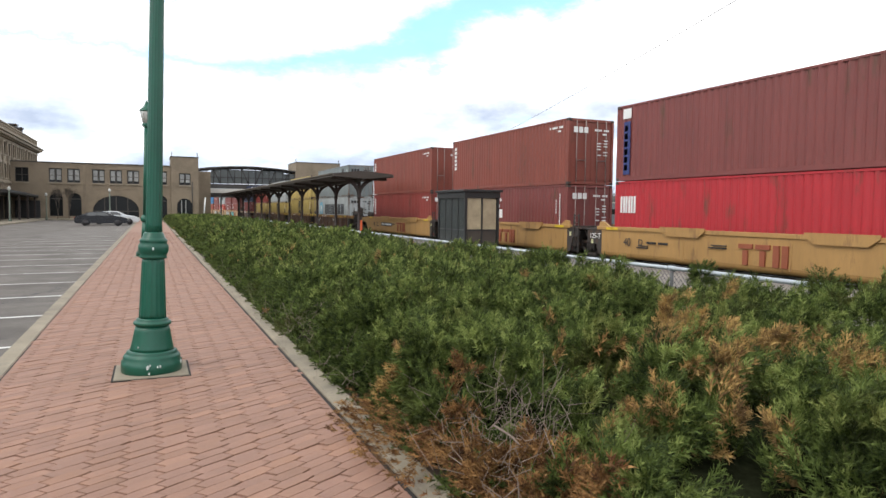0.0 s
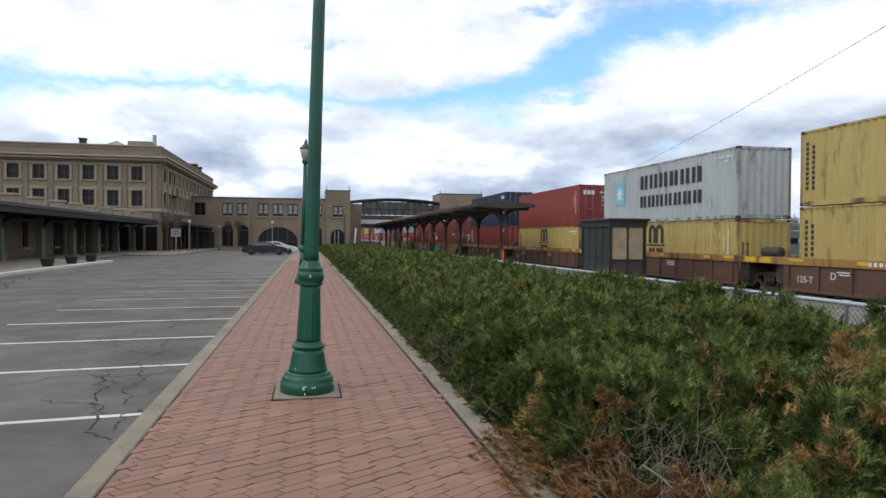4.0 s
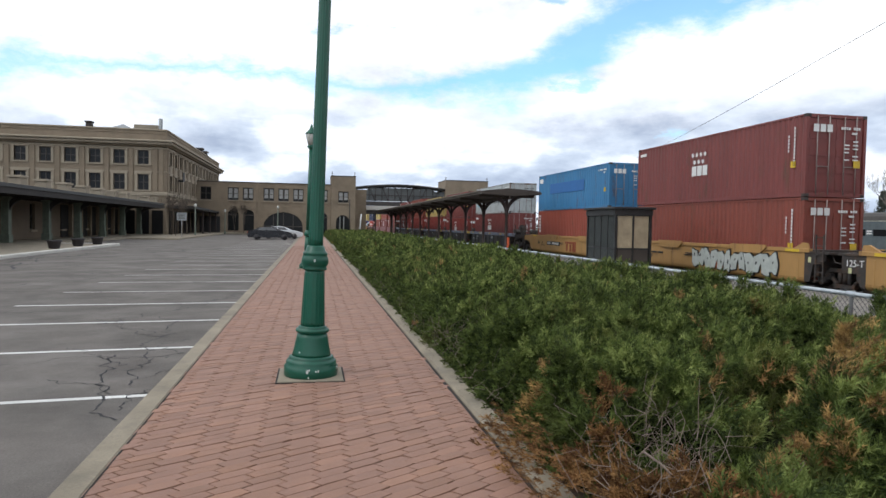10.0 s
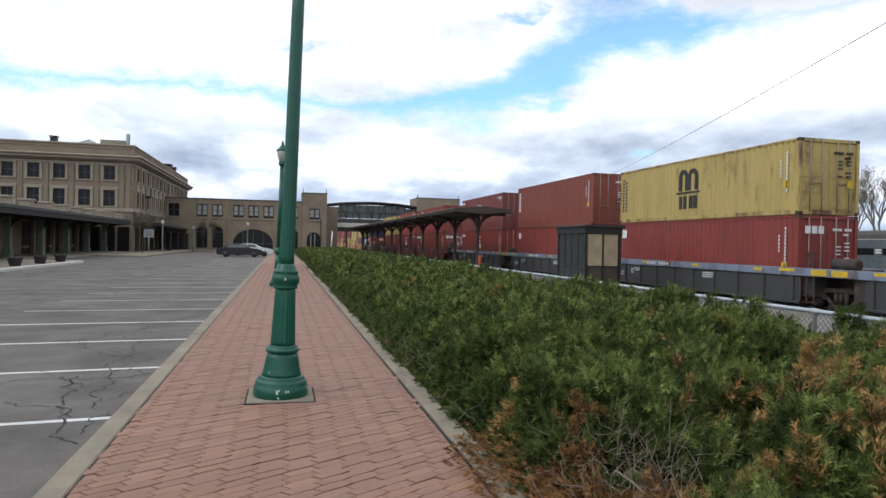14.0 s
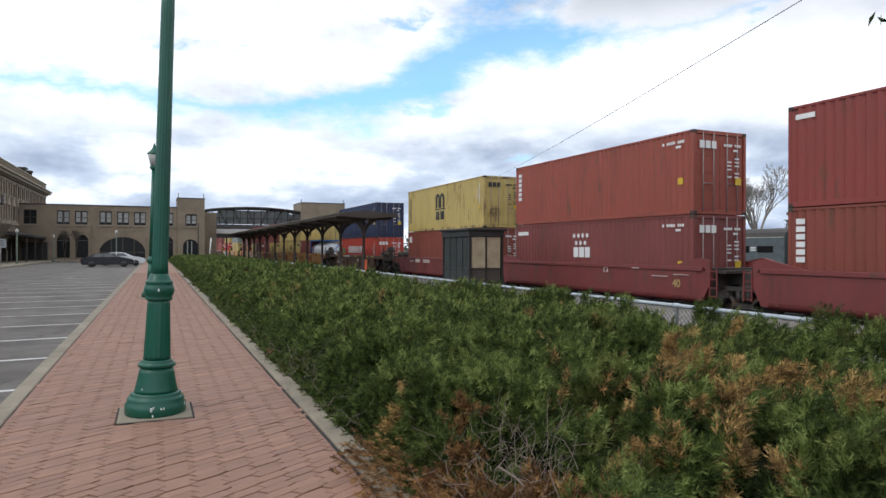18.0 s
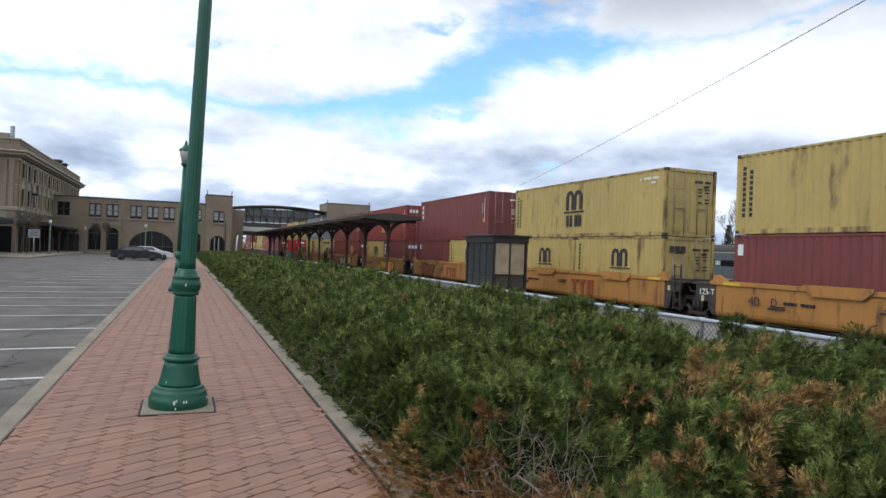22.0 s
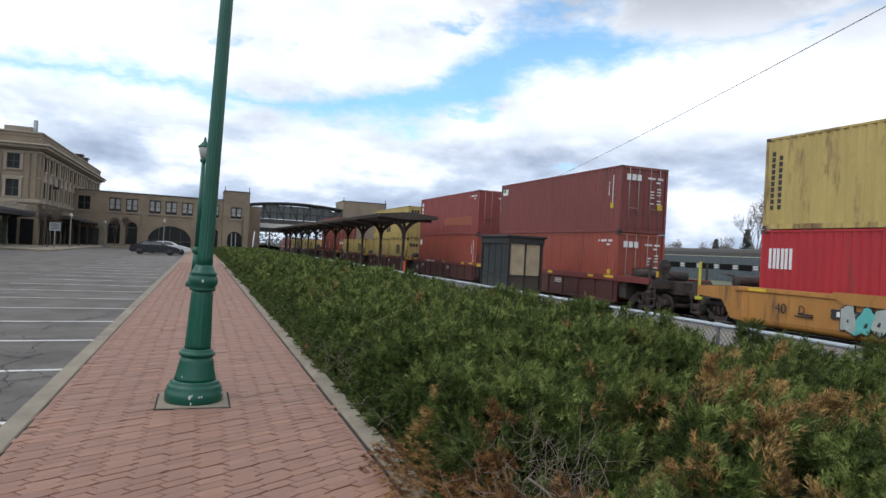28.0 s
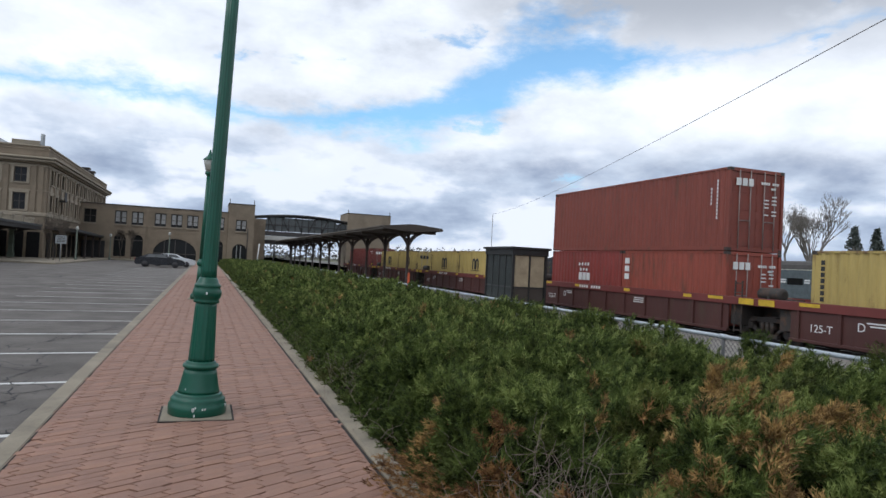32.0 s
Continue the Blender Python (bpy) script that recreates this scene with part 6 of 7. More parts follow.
# ---- parked cars ----
def sedan(x, y, rz, colour, label, size):
    """A four-door saloon; its nose points to local +x."""
    th = thing("car", label, "car", "parked cars", m=pose(x, y, -0.12, 0, 0, rz) @ Matrix.Scale(size, 4))
    L, W = 4.75, 1.8
    prof = [(-2.35, 0.32), (-2.37, 0.62), (-2.32, 0.9), (-2.05, 0.98), (-1.6, 1.02), (1.05, 0.98), (1.7, 0.9), (2.2, 0.76), (2.36, 0.6), (2.37, 0.38), (2.2, 0.24), (-2.2, 0.24)]
    bm = bmesh.new()
    sec = []
    for yy, k in ((-W / 2 + 0.10, 0.96), (-W / 2, 1.0), (W / 2, 1.0), (W / 2 - 0.10, 0.96)):
        sec.append([bm.verts.new((px * (0.985 if k < 1 else 1), yy, pz if k == 1.0 else (pz + 0.02 if pz > 0.8 else pz))) for px, pz in prof])
    sec = [sec[1], sec[2]]
    for a, b in ((sec[0], sec[1]),):
        for k in range(len(prof)):
            bm.faces.new((a[k], a[(k + 1) % len(prof)], b[(k + 1) % len(prof)], b[k])).smooth = False
    bm.faces.new(sec[0][::-1])
    bm.faces.new(sec[1])
    loose = [v for v in bm.verts if not v.link_faces]
    bmesh.ops.delete(bm, geom=loose, context="VERTS")
    bmesh.ops.bevel(bm, geom=[e for e in bm.edges], offset=0.05, segments=2, affect="EDGES")
    part("body", bm, colour, th)
    cab = [(-2.0, 0.96), (-1.15, 1.33), (-0.45, 1.40), (0.25, 1.37), (1.25, 0.93)]
    bm = bmesh.new()
    a = [bm.verts.new((px, -W / 2 + (0.06 if pz < 1.1 else 0.22), pz)) for px, pz in cab]
    b = [bm.verts.new((px, W / 2 - (0.06 if pz < 1.1 else 0.22), pz)) for px, pz in cab]
    for k in range(4):
        bm.faces.new((a[k], a[k + 1], b[k + 1], b[k]))
    bm.faces.new(a[::-1])
    bm.faces.new(b)
    bm.faces.new((a[0], b[0], b[4], a[4]))
    bmesh.ops.bevel(bm, geom=[e for e in bm.edges], offset=0.04, segments=2, affect="EDGES")
    part("cabin", bm, colour, th)
    for s in (-1, 1):
        for x0, x1 in ((-1.35, -0.45), (-0.38, 0.72)):
            bm = bmesh.new()
            yb, yt = s * (W / 2 - 0.045), s * (W / 2 - 0.19)
            lo = 1.0
            xt0, xt1 = (x0 + 0.32 if x0 < -1 else x0, x1 if x0 < -1 else x1 - 0.42)
            v = [bm.verts.new(q) for q in ((x0, yb, lo), (x1, yb, lo), (xt1, yt, 1.31), (xt0, yt, 1.31))]
            w = [bm.verts.new(q.co + Vector((0, s * 0.012, 0.004))) for q in v]
            bm.faces.new(w)
            for k in range(4):
                bm.faces.new((v[k], v[(k + 1) % 4], w[(k + 1) % 4], w[k]))
            part("side_window", bm, M["carglass"], th)
        for x in (-1.42, 1.42):
            t = part("wheel", shared("tyre", lambda: lathe(bmesh.new(), [(0.2, -0.1), (0.3, -0.11), (0.32, -0.08), (0.32, 0.08), (0.3, 0.11), (0.2, 0.1)], 20)), M["black"], th)
            t.matrix_basis = pose(x, s * (W / 2 - 0.1), 0.32, 90, 0, 0)
            part("rim", shared("rim", lambda: lathe(bmesh.new(), [(0.2, -0.112), (0.21, 0.112), (0.05, 0.118)], 16)), M["tubdark"], t)
    for s in (-1, 1):
        part("headlight", B((2.2, s * 0.62 - 0.2, 0.62, 2.37, s * 0.62 + 0.2, 0.74)), M["lampglass"], th)
        part("tail_light", B((-2.385, s * 0.66 - 0.16, 0.7, -2.2, s * 0.66 + 0.16, 0.86)), CPAINT["brightred"], th)
    part("windscreen", B((0.62, -0.62, 1.05, 0.75, 0.62, 1.15)), M["carglass"], th)


M["carglass"] = surface("car_window_glass", (0.03, 0.034, 0.036), 0.06, var=0.1, bump=0.0, spec=1.0)
M["carblack"] = surface("black_car_paint", (0.012, 0.013, 0.017), 0.22, var=0.08, bump=0.0)
M["carwhite"] = surface("white_car_paint", (0.6, 0.62, 0.64), 0.3, var=0.05, bump=0.0)
sedan(-3.95, 67.0, 0, M["carblack"], "black four-door saloon parked nose-in at the kerb", 0.91)
sedan(-3.15, 72.0, 0, M["carwhite"], "white saloon parked beyond a black one", 0.93)

# ---- rails and the sidings behind ----
for x in (TRAIN_X - 0.75, TRAIN_X + 0.75):
    part("rail", B((x - 0.035, -200, RAIL_Z - 0.16, x + 0.035, 700, RAIL_Z)), M["railsteel"], kind="structure")


def coach(x, y, z, body, stripe, roof, label, skirt=None, plates=True, L=25.6):
    th = thing("passenger_coach", label, "railway coach", "coaches on the sidings", m=pose(x, y, z))
    h = 1.45
    bm = bmesh.new()
    prof = [(-h, 0.35), (-h, 2.55), (-h + 0.12, 2.85), (-h + 0.45, 3.08), (0, 3.2), (h - 0.45, 3.08), (h - 0.12, 2.85), (h, 2.55), (h, 0.35)]
    e = [[bm.verts.new((xx, yy, zz)) for xx, zz in prof] for yy in (0.2, L)]
    for k in range(len(prof)):
        bm.faces.new((e[0][k], e[0][(k + 1) % 9], e[1][(k + 1) % 9], e[1][k]))
    bm.faces.new(e[0][::-1])
    bm.faces.new(e[1])
    part("body", bm, body, th)
    part("roof", roof_shell(L), roof, th)
    part("stripe", B((-h - 0.008, 0.25, 2.49, -h - 0.001, L - 0.05, 2.54)), stripe, th)
    if skirt:
        part("lower_panel", B((-h - 0.006, 0.22, 0.36, -h - 0.001, L - 0.02, 1.18)), skirt, th)
        part("stripe", B((-h - 0.012, 0.25, 1.18, -h - 0.001, L - 0.05, 1.24)), stripe, th)
    for k in range(11):
        yy = 1.9 + 2.2 * k
        part("window", shared("cwin", lambda: B((-h - 0.02, -0.72, 1.35, -h - 0.003, 0.72, 1.86))), M["glass"], th).location = (0, yy, 0)
        if plates:
            part("window_plate", shared("cplate", lambda: B((-h - 0.03, -0.24, 1.66, -h - 0.003, 0.24, 1.78), (-h - 0.03, -0.24, 1.48, -h - 0.003, 0.24, 1.60))), M["white"], th).location = (0, yy + 1.1, 0)
    for k in (0.06, L + 0.02):
        part("gangway", shared("cgangway", lambda: B((-0.6, -0.12, 0.5, 0.6, 0.14, 2.6))), M["coping"], th).location = (0, k, 0)
    for yy in (3.2, L - 3):
        part("bogie", shared("cbogie", lambda: B((-1.1, -1.5, -0.56, 1.1, 1.5, 0.349), bevel=0.05)), M["steel"], th).location = (0, yy, 0)


def roof_shell(L):
    bm = bmesh.new()
    prof = [(-1.47, 2.57), (-1.34, 2.88), (-1.0, 3.11), (0, 3.24), (1.0, 3.11), (1.34, 2.88), (1.47, 2.57)]
    e = [[bm.verts.new((x, yy, z)) for x, z in prof] for yy in (0.15, L + 0.05)]
    for k in range(6):
        bm.faces.new((e[0][k], e[0][k + 1], e[1][k + 1], e[1][k]))
    return bm


def locomotive(x, y, z):
    """Road switcher: nose, cab and long hood on a frame with walkway rails."""
    th = thing("diesel_locomotive", "black diesel locomotive with yellow-green handrails parked on a siding", "locomotive", m=pose(x, y, z))
    part("frame", B((-1.5, 0, 0.42, 1.5, 16.4, 0.72), bevel=0.02), M["steel"], th)
    part("nose", B((-0.85, 0.9, 0.721, 0.85, 2.4, 2.35), bevel=0.12), M["carblack"], th)
    cab = part("cab", B((-1.4, 2.401, 0.721, 1.4, 5.2, 3.2), (-1.1, 2.5, 3.1, 1.1, 5.1, 3.45), bevel=0.06), M["carblack"], th)
    for k in (2.75, 3.95):
        part("cab_window", B((-1.425, k, 2.3, -1.401, k + 0.85, 2.95)), M["glass"], cab)
    part("cab_window", B((-0.95, 2.375, 2.45, -0.2, 2.399, 2.95)), M["glass"], cab)
    part("cab_window", B((0.2, 2.375, 2.45, 0.95, 2.399, 2.95)), M["glass"], cab)
    hood = part("long_hood", B((-0.85, 5.201, 0.721, 0.85, 15.6, 3.1), bevel=0.08), M["carblack"], th)
    for k in range(8):
        part("hood_door", B((-0.872, 5.6 + 1.2 * k, 0.95, -0.851, 6.6 + 1.2 * k, 2.6), bevel=0.006), M["steel"], hood)
    part("exhaust_stack", T([(0, 9.5, 3.05), (0, 9.5, 3.5)], 0.2, seg=10), M["steel"], hood)
    part("fuel_tank", B((-1.2, 6.0, -0.25, 1.2, 10.2, 0.419), bevel=0.12), M["steel"], th)
    for yy in (3.2, 13.2):
        part("bogie", B((-1.15, yy - 1.7, -0.56, 1.15, yy + 1.7, 0.419), bevel=0.06), M["steel"], th)
    part("handrail", T([(-1.42, 0.3, 1.55), (-1.42, 1.6, 1.85), (-1.42, 2.35, 1.85)], 0.03, seg=6), M["railgreen"], th)
    part("handrail", T([(-1.42, 5.25, 1.85), (-1.42, 15.4, 1.85), (-1.42, 16.2, 1.5)], 0.03, seg=6), M["railgreen"], th)
    for yy in [0.3, 1.6] + [5.6 + 1.6 * k for k in range(7)]:
        part("rail_post", T([(-1.42, yy, 0.72), (-1.42, yy, 1.55 if yy < 1 else 1.85)], 0.025, seg=6), M["railgreen"], th)
    part("step_panel", B((-1.52, 0.2, 0.0, -1.501, 1.0, 0.72)), M["railgreen"], th)
    return th


M["railgreen"] = surface("yellow_green_rail_paint", (0.30, 0.42, 0.04), 0.6)
M["coachpale"] = surface("pale_coach_paint", (0.46, 0.52, 0.53), 0.5)
M["coachskirt"] = surface("pale_grey_panel_paint", (0.25, 0.27, 0.26), 0.6)
M["coachgrey"] = surface("coach_grey_paint", (0.10, 0.122, 0.128), 0.45)
M["coachgreen"] = surface("coach_green_paint", (0.018, 0.070, 0.048), 0.45)
M["cream"] = surface("cream_stripe", (0.55, 0.53, 0.42), 0.6)
for y in (-69.2, -43.2, -17.2, 8.8):
    coach(44.25, y, 0.02, M["coachgreen"], M["yellowmark"], M["darkroof"], "dark green passenger coach with a yellow stripe on a siding", M["coachskirt"], False)
coach(44.25, 34.9, 0.02, M["coachgrey"], M["cream"], M["darkroof"], "grey passenger coach with a dark roof on a siding")
locomotive(44.25, 72.6, 0.02)
coach(80, 108, -0.26, M["coachpale"], M["cream"], M["cream"], "pale blue and cream passenger coach on the far siding", None, False)
part("siding_bed", B((40, -200, -0.75, 60, 400, -0.535)), M["gravel"], kind="structure")
part("siding_bed", B((74, 60, -0.84, 88, 200, -0.815)), M["gravel"], kind="structure")


# ---- overhead cable ----
M["cablegrey"] = surface("cable_sheath", (0.20, 0.20, 0.21), 0.7)
part("overhead_cable", T([(30.8 - 16.8 * k / 8, 60 - 49.6 * k / 8, 8.42 - 0.2 * k + 0.0125 * k * k) for k in range(-7, 13)], 0.012, seg=5), M["cablegrey"], kind="structure")
part("cable_pole", T([(5.6, -14.4, -0.3), (5.6, -14.4, 7.85)], 0.12), M["wood"], kind="structure")
part("cable_pole", T([(45.5, 103.4, -0.6), (45.5, 103.4, 10.45)], 0.05), M["wood"], kind="structure")


# ---- trees ----
M["brownbark"] = surface("brown_bark", (0.10, 0.08, 0.062), 0.95, var=0.3, fine=25, bump=0.5)
def bare_tree(x, y, z, height, seed, label="bare grey deciduous tree with fine twigs", spread=0.5):
    """Forking limbs as tubes, with a crown of fine twigs."""
    rng = random.Random(seed)
    th = thing("bare_tree", label, "tree", "bare trees", m=pose(x, y, z))
    trunk = bmesh.new()
    vs, fs = [], []

    def twig(p, q, r):
        s = (q - p).cross(Vector((rng.uniform(-1, 1), rng.uniform(-1, 1), rng.uniform(-0.3, 1)))).normalized() * r
        i = len(vs)
        vs.extend([tuple(p - s), tuple(p + s), tuple(q)])
        fs.append((i, i + 1, i + 2))

    def grow(p, d, length, r, depth):
        q = p + d * length
        bend = (p + q) / 2 + Vector((rng.uniform(-1, 1), rng.uniform(-1, 1), 0)) * length * 0.07
        if depth < 4:
            tube(trunk, [p, bend, q], r, r * 0.7, seg=6 if depth < 2 else 4, cap=False)
        else:
            twig(p, bend, r * 1.3)
            twig(bend, q, r)
        if depth >= 7:
            return
        for k in range(2 if depth == 0 else 3):
            a = rng.uniform(0, 2 * math.pi)
            side = Vector((math.cos(a), math.sin(a), rng.uniform(-0.1, 0.3)))
            nd = (d + side * rng.uniform(spread * 0.5, spread * 1.1) + Vector((0, 0, 0.18))).normalized()
            grow(p + (q - p) * (rng.uniform(0.6, 1.0) if k else 1.0), nd, length * rng.uniform(0.66, 0.86), max(r * 0.62, height * 0.0011), depth + 1)
    grow(Vector((0, 0, 0)), Vector((0.02, 0, 1)).normalized(), height * 0.2, height * (0.017 if height > 6 else 0.009), 0)
    bark = M["brownbark"] if height < 6 else M["wood"]
    part("trunk", trunk, bark, th)
    quads("crown", vs, fs, bark, th)
    return th


def conifer(x, y, z, height, seed):
    rng = np.random.default_rng(seed)
    th = thing("conifer", "dark green spruce tree beyond the sidings", "tree", "conifers", m=pose(x, y, z))
    part("trunk", T([(0, 0, 0), (0, 0, height)], height * 0.02, 0.02, seg=6), M["wood"], th)
    vs, fs = [], []
    n = 620
    t = rng.random(n) ** 0.8
    a = rng.random(n) * 6.283
    reach = (1 - t) ** 0.8 * height * 0.26 * (0.55 + 0.45 * rng.random(n)) + 0.1
    for k in range(n):
        r, zz = reach[k], height * (0.08 + 0.92 * t[k])
        for s in range(3):
            aa, rr = a[k] + rng.normal() * 0.12, r * (0.4 + 0.3 * s)
            c = np.array([math.cos(aa) * rr, math.sin(aa) * rr, zz - rr * 0.35])
            w = height * 0.018
            i = len(vs)
            vs.extend([tuple(c + rng.normal(size=3) * w) for _ in range(3)])
            fs.append((i, i + 1, i + 2))
    quads("crown", vs, fs, M["spruce"], th)


M["spruce"] = surface("spruce_needles", (0.068, 0.080, 0.068), 0.9, var=0.35, scale=0.5, fine=3)
for k, (x, y, z, hgt, sp) in enumerate([(75, 65.5, -0.7, 19.0, 0.5), (76, 71.0, -0.7, 17.5, 0.5), (78, 68.5, -0.7, 17, 0.5), (77, 75.5, -0.7, 15, 0.5), (74, 58.5, -0.7, 9, 0.5), (84, 122, -0.7, 10.5, 0.5), (86, 130, -0.7, 10, 0.42), (80, 97, -0.7, 9.4, 0.5), (80, 92, -0.7, 8.6, 0.45), (80, 86, -0.7, 9.6, 0.5), (84, 108, -0.7, 9, 0.5), (86, 132, -0.7, 10, 0.5), (110, 175, -0.7, 12, 0.5), (90, 96, -0.7, 9, 0.5), (95, 150, -0.7, 11, 0.5), (72, 38, -0.7, 10, 0.5)]):
    bare_tree(x, y, z, hgt, 40 + k, spread=sp)
for k, (x, y, hgt) in enumerate([(78, 79, 8.2), (77, 61.5, 9.6), (77, 58.5, 9.2), (80, 55.5, 8.6), (79, 52.0, 8.8), (80, 47.5, 8.2), (84, 120, 8), (83, 91, 7)]):
    conifer(x, y, -0.7, hgt, 70 + k)
for k, (x, y) in enumerate([(-13.6, 71.5), (-14.6, 74.5), (-13.9, 79.5), (-10.6, 95.5), (-9.3, 95.3)]):
    bare_tree(x, y, 0.0, 5.6, 90 + k, "small bare street tree beside the station entrance", 0.42)



def leafy_tree():
    """A slight young tree whose branch hangs over the planting; its leaves are folded blades."""
    lr = np.random.default_rng(17)
    th = thing("young_tree", "slender young tree with pointed green leaves over the shrubs", "tree", m=pose(6.5, 1.98, -0.05))
    part("trunk", T([(0, 0, 0), (0.03, 0.02, 1.2), (-0.05, 0.02, 2.3), (0.02, 0.0, 3.6)], 0.045, 0.014, seg=8), M["wood"], th)
    limbs = [((-0.03, 0.02, 2.0), (-1.1, 0.35, 2.85), (-2.12, 0.70, 3.17)), ((-0.04, 0.02, 2.4), (-0.9, 0.2, 3.2), (-1.95, 0.6, 3.36)), ((0, 0, 2.6), (0.7, 0.1, 3.3), (1.3, -0.3, 3.6)), ((0, 0, 2.3), (0.2, -0.8, 2.9), (0.3, -1.4, 3.2)), ((-0.05, 0, 2.2), (-0.9, 0.25, 2.55), (-1.93, 0.58, 2.9))]
    vs, fs = [], []
    for limb in limbs:
        part("branch", T(limb, 0.014, 0.004, seg=6), M["wood"], th)
        A, Bm, C = (np.array(q) for q in limb)
        for k in range(80):
            t = 0.6 + 0.42 * lr.random() ** 0.8
            p = (1 - t) ** 2 * A + 2 * t * (1 - t) * Bm + t * t * C + lr.normal(size=3) * np.array([0.10, 0.10, 0.06])
            d = lr.normal(size=3) + np.array([-0.6, 0.1, -0.9])
            d /= np.linalg.norm(d)
            s = np.cross(d, lr.normal(size=3))
            s /= np.linalg.norm(s)
            up, ln = np.cross(s, d), 0.075 + 0.045 * lr.random()
            i = len(vs)
            vs.extend([tuple(p), tuple(p + d * ln * 0.45 + s * ln * 0.22 + up * 0.006), tuple(p + d * ln), tuple(p + d * ln * 0.45 - s * ln * 0.22 + up * 0.006), tuple(p + d * ln * 0.5)])
            fs.extend([(i, i + 1, i + 4), (i + 1, i + 2, i + 4), (i + 2, i + 3, i + 4), (i + 3, i, i + 4)])
    quads("leaves", vs, fs, M["leaf"], th)["kind"] = "stuff"


M["leaf"] = surface("green_leaf", (0.085, 0.13, 0.045), 0.55, var=0.35, scale=6, fine=30, bump=0.1)
leafy_tree()

# low woods on the skyline
rng = np.random.default_rng(5)
vs, fs = [], []
for k in range(5200):
    y = rng.uniform(-150, 420) if k < 2600 else 430 + rng.uniform(0, 50)
    x = 150 + rng.uniform(0, 60) if k < 2600 else rng.uniform(-10, 190)
    z = rng.random() ** 1.5 * (6.5 if k < 2600 else 12.5) - 0.6
    c = np.array([x, y, z])
    i = len(vs)
    vs.extend([tuple(c + rng.normal(size=3) * np.array([1.0, 1.4, 1.0])) for _ in range(3)])
    fs.append((i, i + 1, i + 2))
far = quads("far_woods", vs, fs, M["farwood"] if "farwood" in M else M["wood"])
tagged(far, "grey-brown leafless woods on the skyline", "woods", kind="stuff")


# ---- juniper planting ----
def foliage_material(name, a, b, rough=0.75):
    m = bpy.data.materials.new(name)
    m.use_nodes = True
    n, l = m.node_tree.nodes, m.node_tree.links
    p = n["Principled BSDF"]
    p.inputs["Roughness"].default_value = rough
    p.inputs["Specular IOR Level"].default_value = 0.25
    g, tc = n.new("ShaderNodeNewGeometry"), n.new("ShaderNodeTexCoord")
    ns = n.new("ShaderNodeTexNoise")
    ns.inputs["Scale"].default_value, ns.inputs["Detail"].default_value = 4.5, 5
    l.new(tc.outputs["Object"], ns.inputs["Vector"])
    add = n.new("ShaderNodeMath")
    add.operation = "MULTIPLY_ADD"
    l.new(g.outputs["Random Per Island"], add.inputs[0])
    add.inputs[1].default_value = 0.25
    tuft, lift, both = n.new("ShaderNodeTexNoise"), n.new("ShaderNodeMapRange"), n.new("ShaderNodeMath")   # tone from tuft to tuft
    tuft.inputs["Scale"].default_value, tuft.inputs["Detail"].default_value = 15.0, 3
    l.new(tc.outputs["Object"], tuft.inputs["Vector"])
    lift.inputs[1].default_value, lift.inputs[2].default_value, lift.inputs[3].default_value, lift.inputs[4].default_value = 0.40, 0.62, -0.25, 0.55
    l.new(tuft.outputs["Fac"], lift.inputs[0])
    sub = n.new("ShaderNodeMapRange")
    sub.inputs[1].default_value, sub.inputs[2].default_value, sub.inputs[3].default_value, sub.inputs[4].default_value = 0.3, 0.7, -0.15, 0.45
    l.new(ns.outputs["Fac"], sub.inputs[0])
    l.new(sub.outputs[0], both.inputs[0])
    l.new(lift.outputs[0], both.inputs[1])
    l.new(both.outputs[0], add.inputs[2])
    r = n.new("ShaderNodeMix")
    r.data_type = "RGBA"
    r.clamp_factor = True
    l.new(add.outputs[0], r.inputs["Factor"])
    r.inputs["A"].default_value, r.inputs["B"].default_value = (*a, 1), (*b, 1)
    broad, dry, mix2 = n.new("ShaderNodeTexNoise"), n.new("ShaderNodeMapRange"), n.new("ShaderNodeMix")
    broad.inputs["Scale"].default_value, broad.inputs["Detail"].default_value = 1.7, 4
    l.new(tc.outputs["Object"], broad.inputs["Vector"])
    dry.inputs[1].default_value, dry.inputs[2].default_value, dry.inputs[4].default_value = 0.54, 0.70, 0.45
    l.new(broad.outputs["Fac"], dry.inputs[0])
    mix2.data_type = "RGBA"
    l.new(dry.outputs[0], mix2.inputs["Factor"])
    l.new(r.outputs["Result"], mix2.inputs["A"])
    mix2.inputs["B"].default_value = (0.5 * (a[0] + b[0]) + 0.012, 0.36 * (a[1] + b[1]), 0.42 * (a[2] + b[2]), 1)
    r = mix2
    l.new(r.outputs["Result"], p.inputs["Base Color"])
    tr, mx = n.new("ShaderNodeBsdfTranslucent"), n.new("ShaderNodeMixShader")
    l.new(r.outputs["Result"], tr.inputs["Color"])
    mx.inputs[0].default_value = 0.15
    l.new(p.outputs[0], mx.inputs[1])
    l.new(tr.outputs[0], mx.inputs[2])
    l.new(mx.outputs[0], n["Material Output"].inputs["Surface"])
    return m


